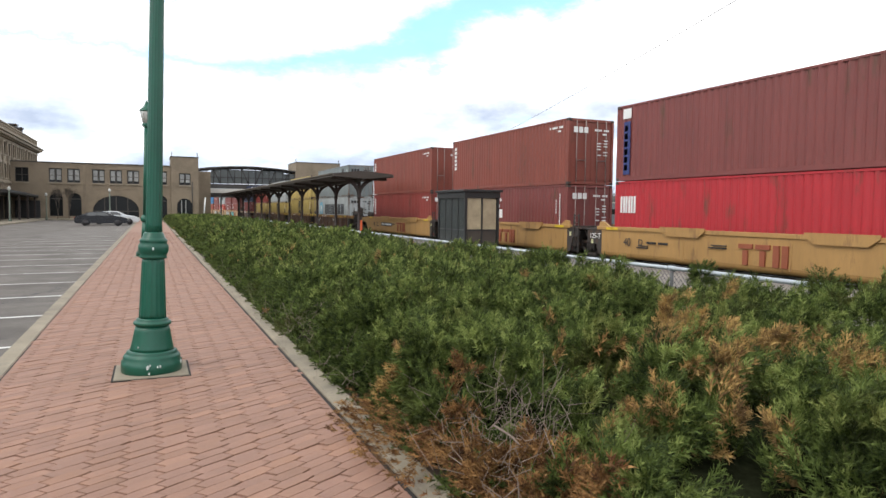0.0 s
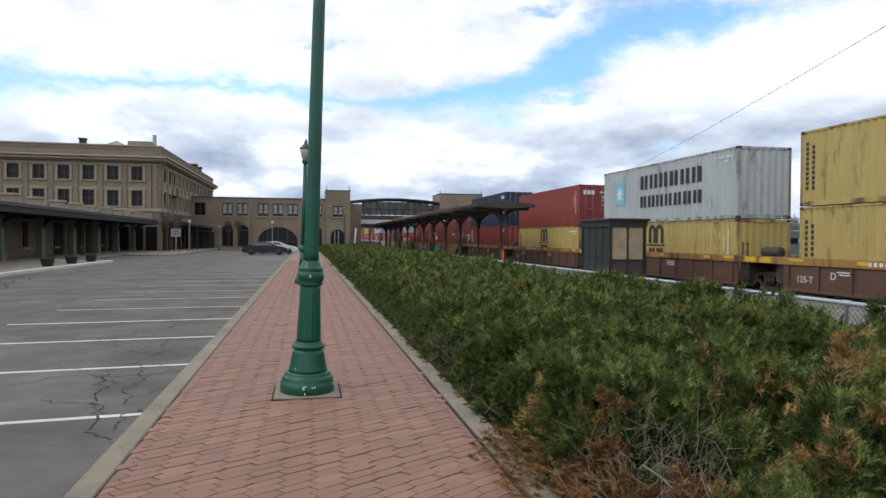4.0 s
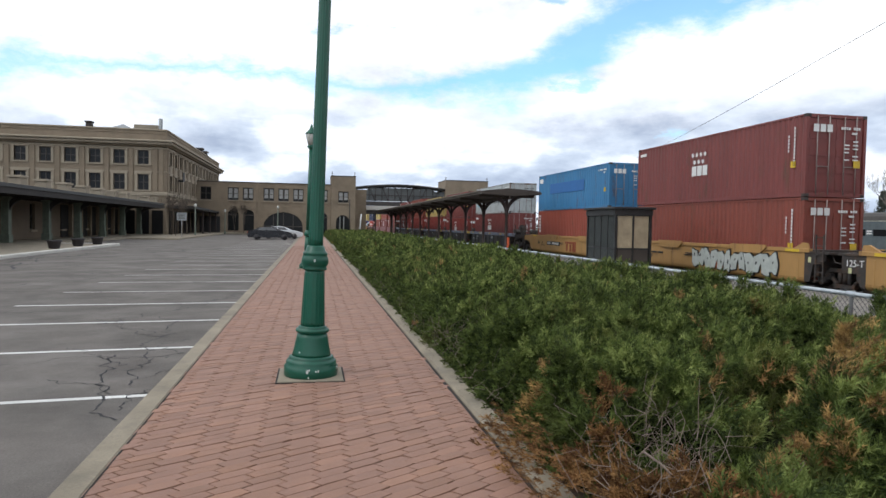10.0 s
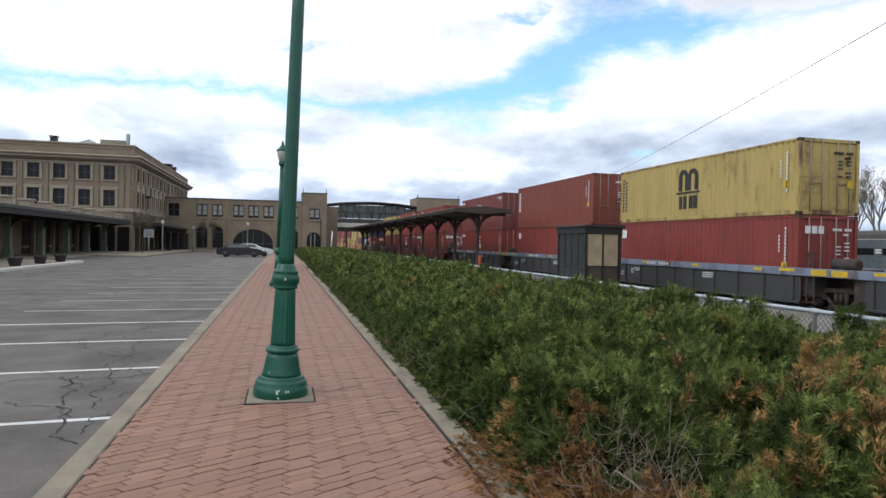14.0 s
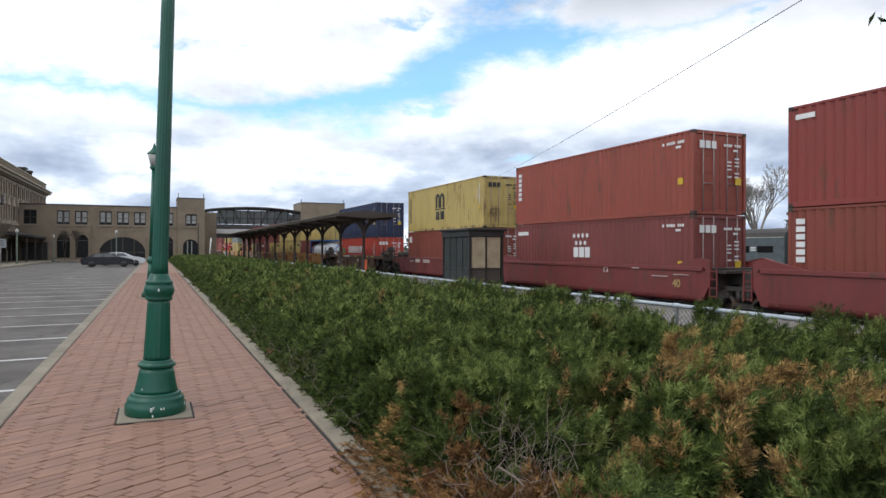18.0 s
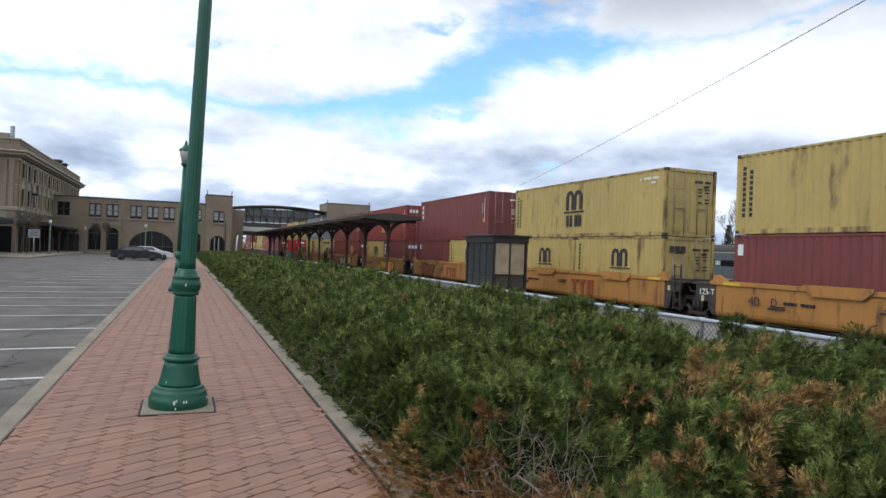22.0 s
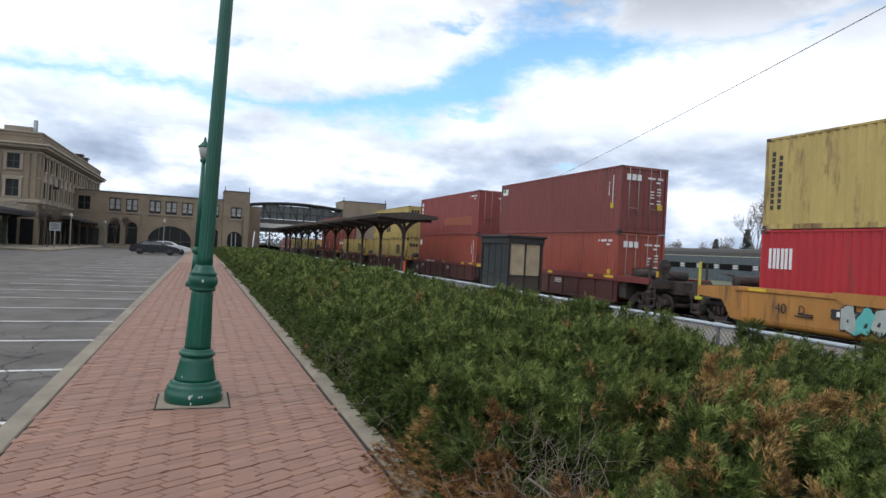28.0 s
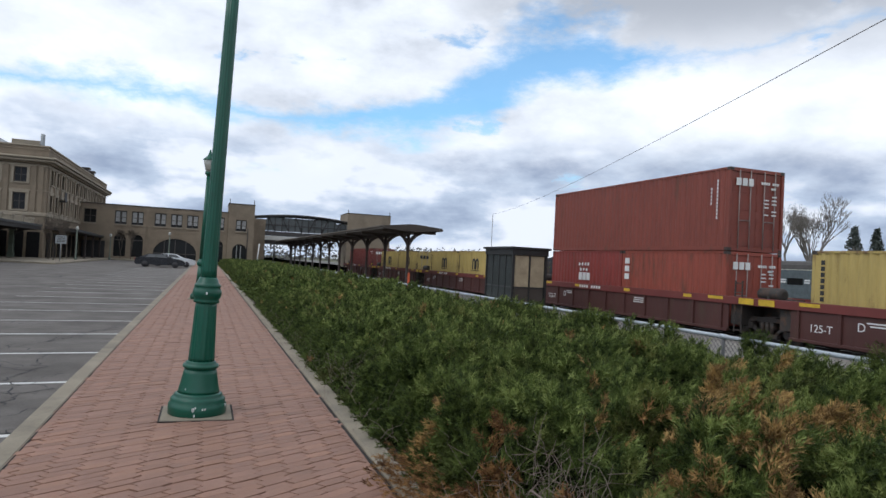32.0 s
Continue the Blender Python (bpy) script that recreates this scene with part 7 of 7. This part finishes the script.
M["juniper"] = foliage_material("juniper_foliage", (0.026, 0.042, 0.011), (0.165, 0.220, 0.054))
M["junipertip"] = foliage_material("young_juniper_tips", (0.105, 0.145, 0.030), (0.36, 0.42, 0.13))
M["deadjuniper"] = foliage_material("dead_juniper_foliage", (0.14, 0.082, 0.036), (0.60, 0.40, 0.145))
M["oldjuniper"] = foliage_material("old_dead_juniper_foliage", (0.095, 0.046, 0.022), (0.44, 0.25, 0.095))
M["twig"] = surface("grey_twigs", (0.23, 0.18, 0.145), 0.9)
HEDGE_X0, HEDGE_X1 = 1.58, 7.05
DEAD = [(1.70, 4.80, 0.12), (1.95, 5.10, 0.12), (2.30, 3.03, 0.26), (2.05, 2.85, 0.2), (2.5, 2.88, 0.2), (2.15, 3.42, 0.14), (3.63, 4.75, 0.12), (3.50, 3.85, 0.34), (3.85, 4.1, 0.24), (3.85, 3.40, 0.40), (4.2, 3.55, 0.34), (4.65, 3.50, 0.28), (5.0, 3.6, 0.22), (3.15, 2.91, 0.30), (4.3, 4.0, 0.2), (5.6, 5.2, 0.16), (2.9, 2.5, 0.3), (4.0, 2.7, 0.3)]
BROWN = [(1.95, 4.15, 0.24), (1.75, 3.75, 0.32), (1.62, 3.4, 0.34), (1.85, 3.2, 0.28), (1.7, 2.85, 0.34), (1.62, 2.4, 0.36)]   # older, redder dead wood


def spray(kind, rng):
    """Triangles of one juniper spray that grows along z, one unit long."""
    tri = []
    n = {"near": 8, "mid": 7, "far": 5}[kind]
    w = {"near": 0.092, "mid": 0.12, "far": 0.22}[kind]
    for k in range(n):
        t = 0.06 + 0.86 * k / n
        a = k * 2.4 + rng.random()
        ln = (0.58 - 0.28 * t) * (0.75 + 0.5 * rng.random())
        out = np.array([math.cos(a), math.sin(a), 0.0])
        base = np.array([0.06 * math.sin(3 * t), 0, t])
        way = out * (0.62 - 0.25 * t) + np.array([0, 0, 0.8])
        tip = base + way * ln
        side = np.cross(out, (0, 0, 1.0))
        tri.append([base - side * w * 0.5, base + side * w * 0.5, tip])
        if kind == "near":
            for q, sg in ((0.3, -1), (0.5, 1)):
                b2 = base + (tip - base) * q
                up = np.array([0, 0, w * 0.36])
                tri.append([b2 - up, b2 + up, b2 + way * ln * 0.42 + side * sg * ln * 0.30])
    tri.append([np.array([-0.02, 0, 0]), np.array([0.02, 0, 0]), np.array([0.05, 0, 1.1])])
    return np.array(tri)


def sow(name, kind, place, direction, size, material, label, rng):
    """Sprays at the given places as one mesh."""
    variants = [spray(kind, rng) for _ in range(6)]
    N = len(place)
    which = rng.integers(0, 6, N)
    d = direction / np.linalg.norm(direction, axis=1, keepdims=True)
    a = np.cross(d, np.tile([0.3, 0.9, 0.1], (N, 1)))
    a /= np.linalg.norm(a, axis=1, keepdims=True)
    b = np.cross(d, a)
    th = rng.random(N) * 6.283
    a, b = a * np.cos(th)[:, None] + b * np.sin(th)[:, None], b * np.cos(th)[:, None] - a * np.sin(th)[:, None]
    out = []
    for v in range(6):
        s = which == v
        if not s.any():
            continue
        t = variants[v].reshape(-1, 3)
        R = np.stack([a[s], b[s], d[s]], -1) * size[s][:, None, None]
        out.append((np.einsum("nij,kj->nki", R, t) + place[s][:, None, :]).reshape(-1, 3))
    P = np.concatenate(out)
    nt = len(P) // 3
    me = bpy.data.meshes.new(name)
    me.vertices.add(len(P))
    me.vertices.foreach_set("co", P.astype(np.float32).ravel())
    me.loops.add(len(P))
    me.loops.foreach_set("vertex_index", np.arange(len(P), dtype=np.int32))
    me.polygons.add(nt)
    me.polygons.foreach_set("loop_start", np.arange(0, len(P), 3, dtype=np.int32))
    me.materials.append(material)
    me.update(calc_edges=True)
    me.validate()
    ob = new(name, me)
    return tagged(ob, label, "shrubs", kind="stuff")


prng = np.random.default_rng(11)
# overlapping rounded clumps of branch tips: x, y, radius, height over the general level
CLUMPS = []
for k in range(2950):
    yy = 0.4 + 14 * prng.random() if k < 700 else (14 + 79 * prng.random() if k < 2600 else -10 + 10.4 * prng.random())
    CLUMPS.append((1.6 + 5.6 * prng.random(), yy, 0.24 + 0.28 * prng.random(), 0.20 + 0.24 * prng.random()))
CLUMPS = np.array(CLUMPS)


def general_level(x, y):
    """Height of the planting's broad form: a steep front at the kerb, a swell in the middle, lower at the fence."""
    front = 1 - np.exp(-((np.maximum(x - HEDGE_X0, 0) + 0.03) / 0.26) ** 1.3)
    swell = 0.25 + 0.08 * np.exp(-((x - 3.6) / 1.6) ** 2) + 0.07 * np.sin(1.1 * y + 1.3 * x) * np.sin(0.7 * x - 0.5 * y + 1) + 0.05 * np.sin(2.3 * y - 1.7 * x)
    swell = swell + 0.15 * np.exp(-((x - 7.1) / 1.3) ** 2) * (1 - 0.55 * np.exp(-((y - 6.3) / 1.6) ** 2)) + 0.30 * np.exp(-((x - 6.9) / 0.9) ** 2 - ((y - 4.3) / 0.75) ** 2)
    bare = 0.30 * np.exp(-((x - 2.0) / 0.36) ** 2 - ((y - 3.45) / 0.42) ** 2)
    return front * np.maximum(swell - bare, 0.08) + 0.02


def clump_at(x, y):
    """Rise of the highest clump at each place, and the way out from its middle."""
    rise, ox, oy = np.zeros(len(x)), np.zeros(len(x)), np.zeros(len(x))
    order = np.argsort(y)
    for cx, cy, r, hh in CLUMPS:
        i0, i1 = np.searchsorted(y[order], [cy - r, cy + r])
        idx = order[i0:i1]
        dx, dy = x[idx] - cx, y[idx] - cy
        v = hh * (1 - (dx * dx + dy * dy) / (r * r))
        up = v > rise[idx]
        j = idx[up]
        rise[j], ox[j], oy[j] = v[up], dx[up] / r, dy[up] / r
    return rise, ox, oy


def hedge():
    """Branches over the whole bed, fanning out of their clumps; each carries sprays along its outer half."""
    lab = "dense dark green juniper shrubs with feathery sprays"
    zones = (("near", 1.6, 7.5, 84, 13, 1.0, lab + " beside the brick walk"), ("mid", 7.5, 21, 72, 12, 1.05, lab + " along the kerb"), ("far", 21, 93, 20, 8, 2.0, lab + " along the fence"), ("mid", -10, 1.6, 26, 9, 1.6, lab + " in the bed"))
    deads = []
    for kind, ya, yb, dens, ns, gain, label in zones:
        nb = int(dens * (yb - ya) * (7.1 - HEDGE_X0))
        x = HEDGE_X0 - 0.06 + (7.22 - HEDGE_X0) * prng.random(nb)
        y = ya + (yb - ya) * prng.random(nb)
        if kind != "far":   # the steep front needs more
            nf = nb // 6
            x = np.concatenate([x, HEDGE_X0 - 0.08 + 0.4 * prng.random(nf)])
            y = np.concatenate([y, ya + (yb - ya) * prng.random(nf)])
            nb += nf
        rise, ox, oy = clump_at(x, y)
        keep = prng.random(len(x)) < 0.22 + rise / 0.16   # hollows between the clumps stay open
        x, y, rise, ox, oy = x[keep], y[keep], rise[keep], ox[keep], oy[keep]
        nb = len(x)
        lvl = general_level(x, y)
        sink = 0.16 * prng.random(nb) ** 2
        tz = lvl + rise * np.minimum(lvl / 0.3, 1) - sink + prng.normal(size=nb) * 0.03
        front = np.exp(-((x - HEDGE_X0) / 0.3) ** 2)
        d = np.stack([ox * 0.9 - 0.9 * front, oy * 0.9 - 0.25, 0.62 - 0.25 * np.hypot(ox, oy) - 0.3 * front + 0 * x], -1) + prng.normal(size=(nb, 3)) * 0.22
        d[:, 2] = np.abs(d[:, 2]) + 0.05
        d /= np.linalg.norm(d, axis=1, keepdims=True)
        tip = np.stack([x, y, np.maximum(tz, 0.05)], -1)
        ln = (0.20 + 0.24 * prng.random(nb)) * (0.7 + 0.3 * gain)
        dead = np.zeros(nb, bool)
        if kind == "near":
            for dx, dy, dr in DEAD + BROWN:
                dead |= (np.hypot(x - dx, y - dy) < dr * (0.22 + 0.72 * prng.random(nb)))
        dead |= prng.random(nb) < 0.012
        dead &= prng.random(nb) < 0.74
        tip[dead, 2] += 0.03 + 0.09 * prng.random(int(dead.sum()))
        t = 0.12 + 0.88 * prng.random((nb, ns))
        perp = prng.normal(size=(nb, ns, 3))
        perp -= (perp * d[:, None]).sum(-1, keepdims=True) * d[:, None]
        perp /= np.linalg.norm(perp, axis=-1, keepdims=True)
        P = tip[:, None] - d[:, None] * (ln[:, None] * (1 - t))[..., None] + perp * (0.04 * (1.15 - t))[..., None]
        P[..., 2] -= 0.05 * (1 - t)
        D = d[:, None] * (0.75 + 0.5 * t)[..., None] + perp * (0.62 - 0.30 * t)[..., None] + np.array([0, 0, 0.12])
        S = (0.085 + 0.085 * prng.random((nb, ns))) * (1.25 - 0.4 * t) * gain
        ok = (P[..., 0] > KERB_R0 + 0.1) & (P[..., 0] < FENCE_X - 0.02) & (P[..., 2] > 0.01)
        fresh = (t > 0.55) & (prng.random((nb, 1)) < 0.45 + 1.6 * (rise[:, None] - 0.14)) & (sink[:, None] < 0.05) & (prng.random((nb, 1)) > 1.6 * front[:, None] + 0.15)
        k = ok & ~dead[:, None] & ~fresh
        sow("juniper_shrubs", kind, P[k], D[k], S[k], M["juniper"], label, prng)
        k = ok & ~dead[:, None] & fresh
        sow("juniper_tips", kind, P[k], D[k], S[k] * 0.9, M["junipertip"], "lighter yellow-green young tips on the juniper shrubs", prng)
        k = ok & dead[:, None]
        deads.append((P[k], D[k], S[k] * (1 if kind == "near" else 0.8)))
    # dry sprays that spill over the kerb on to the walk
    n = 300
    c = np.array([(1.43, 4.75), (1.40, 4.4), (1.36, 4.1), (1.36, 3.8), (1.42, 3.5)])[prng.integers(0, 5, n)]
    q = prng.random(n)
    P = np.stack([c[:, 0] + 0.20 - 0.34 * q + prng.normal(size=n) * 0.06, c[:, 1] + prng.normal(size=n) * 0.13 - 0.1 * q, 0.05 + 0.2 * (1 - q) * prng.random(n) + 0.015], -1)
    D = np.stack([-0.8 + 0 * q, prng.normal(size=n) * 0.5 - 0.2, 0.15 + prng.random(n) * 0.3], -1)
    deads.append((P, D, 0.05 + 0.06 * prng.random(n)))
    # tall dry shoots
    for sx, sy, sz, hh in ((3.60, 4.02, 0.40, 0.50), (4.30, 4.05, 0.42, 0.26), (3.45, 3.8, 0.40, 0.26), (3.9, 3.45, 0.40, 0.24), (4.25, 3.6, 0.40, 0.26)):
        n = 300
        q, a = prng.random(n), prng.random(n) * 6.283
        r = 0.13 * (1.05 - q) * prng.random(n)
        deads.append((np.stack([sx + r * np.cos(a) + 0.1 * q, sy + r * np.sin(a), sz + hh * q], -1), np.stack([np.cos(a) * 0.6, np.sin(a) * 0.6, 0.7 + 0 * a], -1), 0.05 + 0.05 * prng.random(n)))
    cat = [np.concatenate([u[k] for u in deads]) for k in range(3)]
    old = np.zeros(len(cat[0]), bool)
    for dx, dy, dr in BROWN:
        old |= np.hypot(cat[0][:, 0] - dx, cat[0][:, 1] - dy) < dr + 0.1
    old |= cat[0][:, 0] < HEDGE_X0 - 0.02
    sow("dead_juniper_sprays", "near", *[u[~old] for u in cat], M["deadjuniper"], "dry orange-brown dead juniper sprays among green ones", prng)
    sow("dead_juniper_sprays", "near", *[u[old] for u in cat], M["oldjuniper"], "dark reddish-brown dead juniper sprays over the kerb", prng)
    # near-black sheet within the shrubs, well below the tips, standing in for inner shade
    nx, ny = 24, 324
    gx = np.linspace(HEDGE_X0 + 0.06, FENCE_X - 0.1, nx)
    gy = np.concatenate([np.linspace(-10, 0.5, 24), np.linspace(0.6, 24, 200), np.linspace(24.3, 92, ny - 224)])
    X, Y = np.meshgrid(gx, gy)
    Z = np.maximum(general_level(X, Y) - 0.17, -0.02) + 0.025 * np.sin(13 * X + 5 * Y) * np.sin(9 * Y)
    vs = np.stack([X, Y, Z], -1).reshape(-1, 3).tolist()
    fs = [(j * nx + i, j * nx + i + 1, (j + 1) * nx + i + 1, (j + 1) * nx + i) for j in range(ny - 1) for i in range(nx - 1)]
    ob = quads("shrub_heartwood", vs, fs, M["shrubshade"], smooth=True)
    tagged(ob, "near-black sheet inside the juniper shrubs that stands in for shade", "shrubs", kind="stuff")
    # bare grey twigs that show through
    bm = bmesh.new()
    spots = [(1.75, 2.95, 0.42, 40), (2.0, 3.75, 0.46, 34), (1.9, 3.4, 0.46, 40), (2.1, 3.3, 0.42, 24), (2.0, 2.9, 0.3, 16), (1.65, 7.4, 0.42, 26), (1.62, 8.1, 0.35, 16), (3.0, 7.9, 0.7, 8), (4.7, 4.7, 0.7, 7), (3.9, 4.3, 0.65, 9), (2.3, 12.4, 0.7, 8), (1.6, 2.5, 0.25, 22)] + [(1.6, 5.2 + 0.9 * k, 0.22, 9) for k in range(14)]
    for sx, sy, sz, cnt in spots:
        for _ in range(cnt):
            p = Vector((sx + prng.normal() * 0.17, sy + prng.normal() * 0.22, sz * prng.random()))
            d = Vector((prng.normal() * 0.7, prng.normal() * 0.7, 0.35 + prng.random() * 0.5)).normalized()
            ln = 0.08 + prng.random() * 0.16
            q = p + d * ln
            tube(bm, [p, (p + q) / 2 + Vector(prng.normal(size=3)) * 0.035, q, q + (d + Vector(prng.normal(size=3)) * 0.6) * ln * 0.5], 0.0026, 0.0010, seg=4, cap=False)
    tube(bm, [Vector((1.80, 3.32, 0.36)), Vector((1.83, 3.2, 0.34)), Vector((1.86, 3.04, 0.29))], 0.007, 0.005, seg=6)
    tagged(part("bare_twigs", bm, M["twig"]), "bare grey dead twigs under the shrubs", "twigs", kind="stuff")


# near-black, so the gaps between clumps carry their shade in this colour
M["shrubshade"] = surface("shrub_shade_colour", (0.018, 0.021, 0.011), 1.0, spec=0.0, var=0.5, scale=6, fine=30, bump=0.8)
hedge()
# dark clumps that stand at the fence rail
rng3 = np.random.default_rng(3)
for fx, fy, hh in ((FENCE_X - 0.05, 7.1, 0.95), (FENCE_X - 0.1, 10.6, 0.92), (FENCE_X - 0.12, 5.2, 0.98), (FENCE_X - 0.1, 13.4, 0.9), (FENCE_X + 0.1, 4.2, 0.95), (FENCE_X - 0.15, 11.4, 0.85)):
    n = 420
    t = rng3.random(n)
    a = rng3.random(n) * 6.283
    r = 0.30 * (1 - 0.6 * t) * np.sqrt(rng3.random(n))
    P = np.stack([fx + r * np.cos(a) * 0.6, fy + r * np.sin(a), 0.25 + (hh - 0.3) * t * (1 - 0.3 * rng3.random(n))], -1)
    D = np.stack([np.cos(a) * 0.7, np.sin(a) * 0.7, 0.6 + 0 * a], -1)
    sow("juniper_shoot", "near", P, D, 0.07 + 0.08 * rng3.random(n), M["juniper"], "upright dark juniper clump at the fence rail", rng3)


# ---- zigzag pavers ----
def paver_mesh():
    """One zigzag paving block: slanted long sides, notched ends and a worn edge. Also its pitch along and across, and the step from column to column."""
    P, Q, notch, drop, rise = 0.203, 0.1125, 0.062, 0.062, 0.080
    pts = [Vector(p) for p in ((0, 0), (P - notch, rise), (P, rise + Q - drop), (P - notch, rise + Q), (0, Q), (-notch, drop))]
    n = len(pts)

    def inset(k, ends):
        ring, far = [], [k if q in (0, 3) else ends for q in range(n)]   # joints at the ends gape more
        for q in range(n):
            d0, d1 = (pts[q] - pts[q - 1]).normalized(), (pts[(q + 1) % n] - pts[q]).normalized()
            n0, n1 = Vector((-d0.y, d0.x)), Vector((-d1.y, d1.x))
            det = n0.x * n1.y - n0.y * n1.x
            ring.append(pts[q] + Vector((far[q - 1] * n1.y - far[q] * n0.y, far[q] * n0.x - far[q - 1] * n1.x)) / det)
        return ring
    rings = [(inset(0.0022, 0.0040), -0.03), (inset(0.0022, 0.0040), -0.005), (inset(0.0040, 0.0058), 0.0)]
    vs = [(p.x, p.y, z) for r, z in rings for p in r]
    fs = [tuple(range(2 * n, 3 * n))] + [(q * n + k, q * n + (k + 1) % n, (q + 1) * n + (k + 1) % n, (q + 1) * n + k) for q in range(2) for k in range(n)]
    return vs, fs, P, Q, rise - drop


pv, pf, PP, PQ, PS = paver_mesh()
pave = bpy.data.objects["pavement"]
paver_me = bpy.data.meshes.new("brick")
paver_me.from_pydata(pv, [], pf)
paver_me.materials.append(M["brick"])
paver_me.update()
prs = random.Random(4)
cols = 14
off = KERB_L1 - 0.08
base_v = np.array(pv)
joined = []
y = -9.6
while y < 46:
    for c in range(cols):
        x = off + c * PP
        yy = y + c * PS + prs.gauss(0, 0.0010)
        mx, my = x + 0.075, yy + 0.092   # middle of the block
        if (abs(mx - 0.01) < 0.225 and abs(my - 6.99) < 0.225) or (abs(mx + 0.155) < 0.22 and abs(my - 23.5) < 0.335):
            continue
        dz = prs.gauss(0, 0.0018)
        tx, ty = prs.gauss(0, 0.008), prs.gauss(0, 0.010)
        if 4.1 < yy < 6.45:
            b = new("brick", paver_me)
            b.parent = pave
            b.matrix_basis = pose(x, yy, dz, math.degrees(ty), math.degrees(tx), 0)
        else:
            joined.append((x, yy, dz, tx, ty))
    y += PQ
J = np.array(joined)
V = base_v[None] + np.stack([J[:, 0], J[:, 1], J[:, 2]], -1)[:, None, :]
V[:, :, 2] += (base_v[None, :, 0] - 0.075) * J[:, 3, None] + (base_v[None, :, 1] - 0.092) * J[:, 4, None]
nv = len(pv)
faces = [tuple(q + k * nv for q in f) for k in range(len(J)) for f in pf]


def island_brick():
    m = M["brick"].copy()
    m.name = "red_paver_rest"
    n, l = m.node_tree.nodes, m.node_tree.links
    g = n.new("ShaderNodeNewGeometry")
    for node in list(n):
        if node.type == "OBJECT_INFO":
            for lk in list(l):
                if lk.from_node == node:
                    to = lk.to_socket
                    l.remove(lk)
                    l.new(g.outputs["Random Per Island"], to)
    return m


rest = quads("brick_rest", V.reshape(-1, 3).tolist(), faces, island_brick(), pave)
rest["kind"] = "stuff"
part("brick_walk_far", B((KERB_L1 + 0.01, 46, -0.02, KERB_R0 - 0.01, 95.9, -0.001)), M["brick"], pave, kind="stuff")
part("edge_joint", B((KERB_R0 - 0.028, -9, -0.03, KERB_R0 - 0.002, 46, 0.003)), M["sand"], pave)
part("edge_joint", B((KERB_L1 + 0.002, -9, -0.03, KERB_L1 + 0.012, 46, 0.003)), M["sand"], pave)


def run(t):
    u = t / 32
    return t * (16.9086 + 0.2415 * u - 0.3191 * u * u + 0.2115 * u ** 3)


def motions():
    """The train runs past at an even speed."""
    for th, y, z, x in RIDERS:
        walk(th, [(t, pose(x, y - run(t), z)) for t in (0, 8, 16, 24, 32)])


motions()
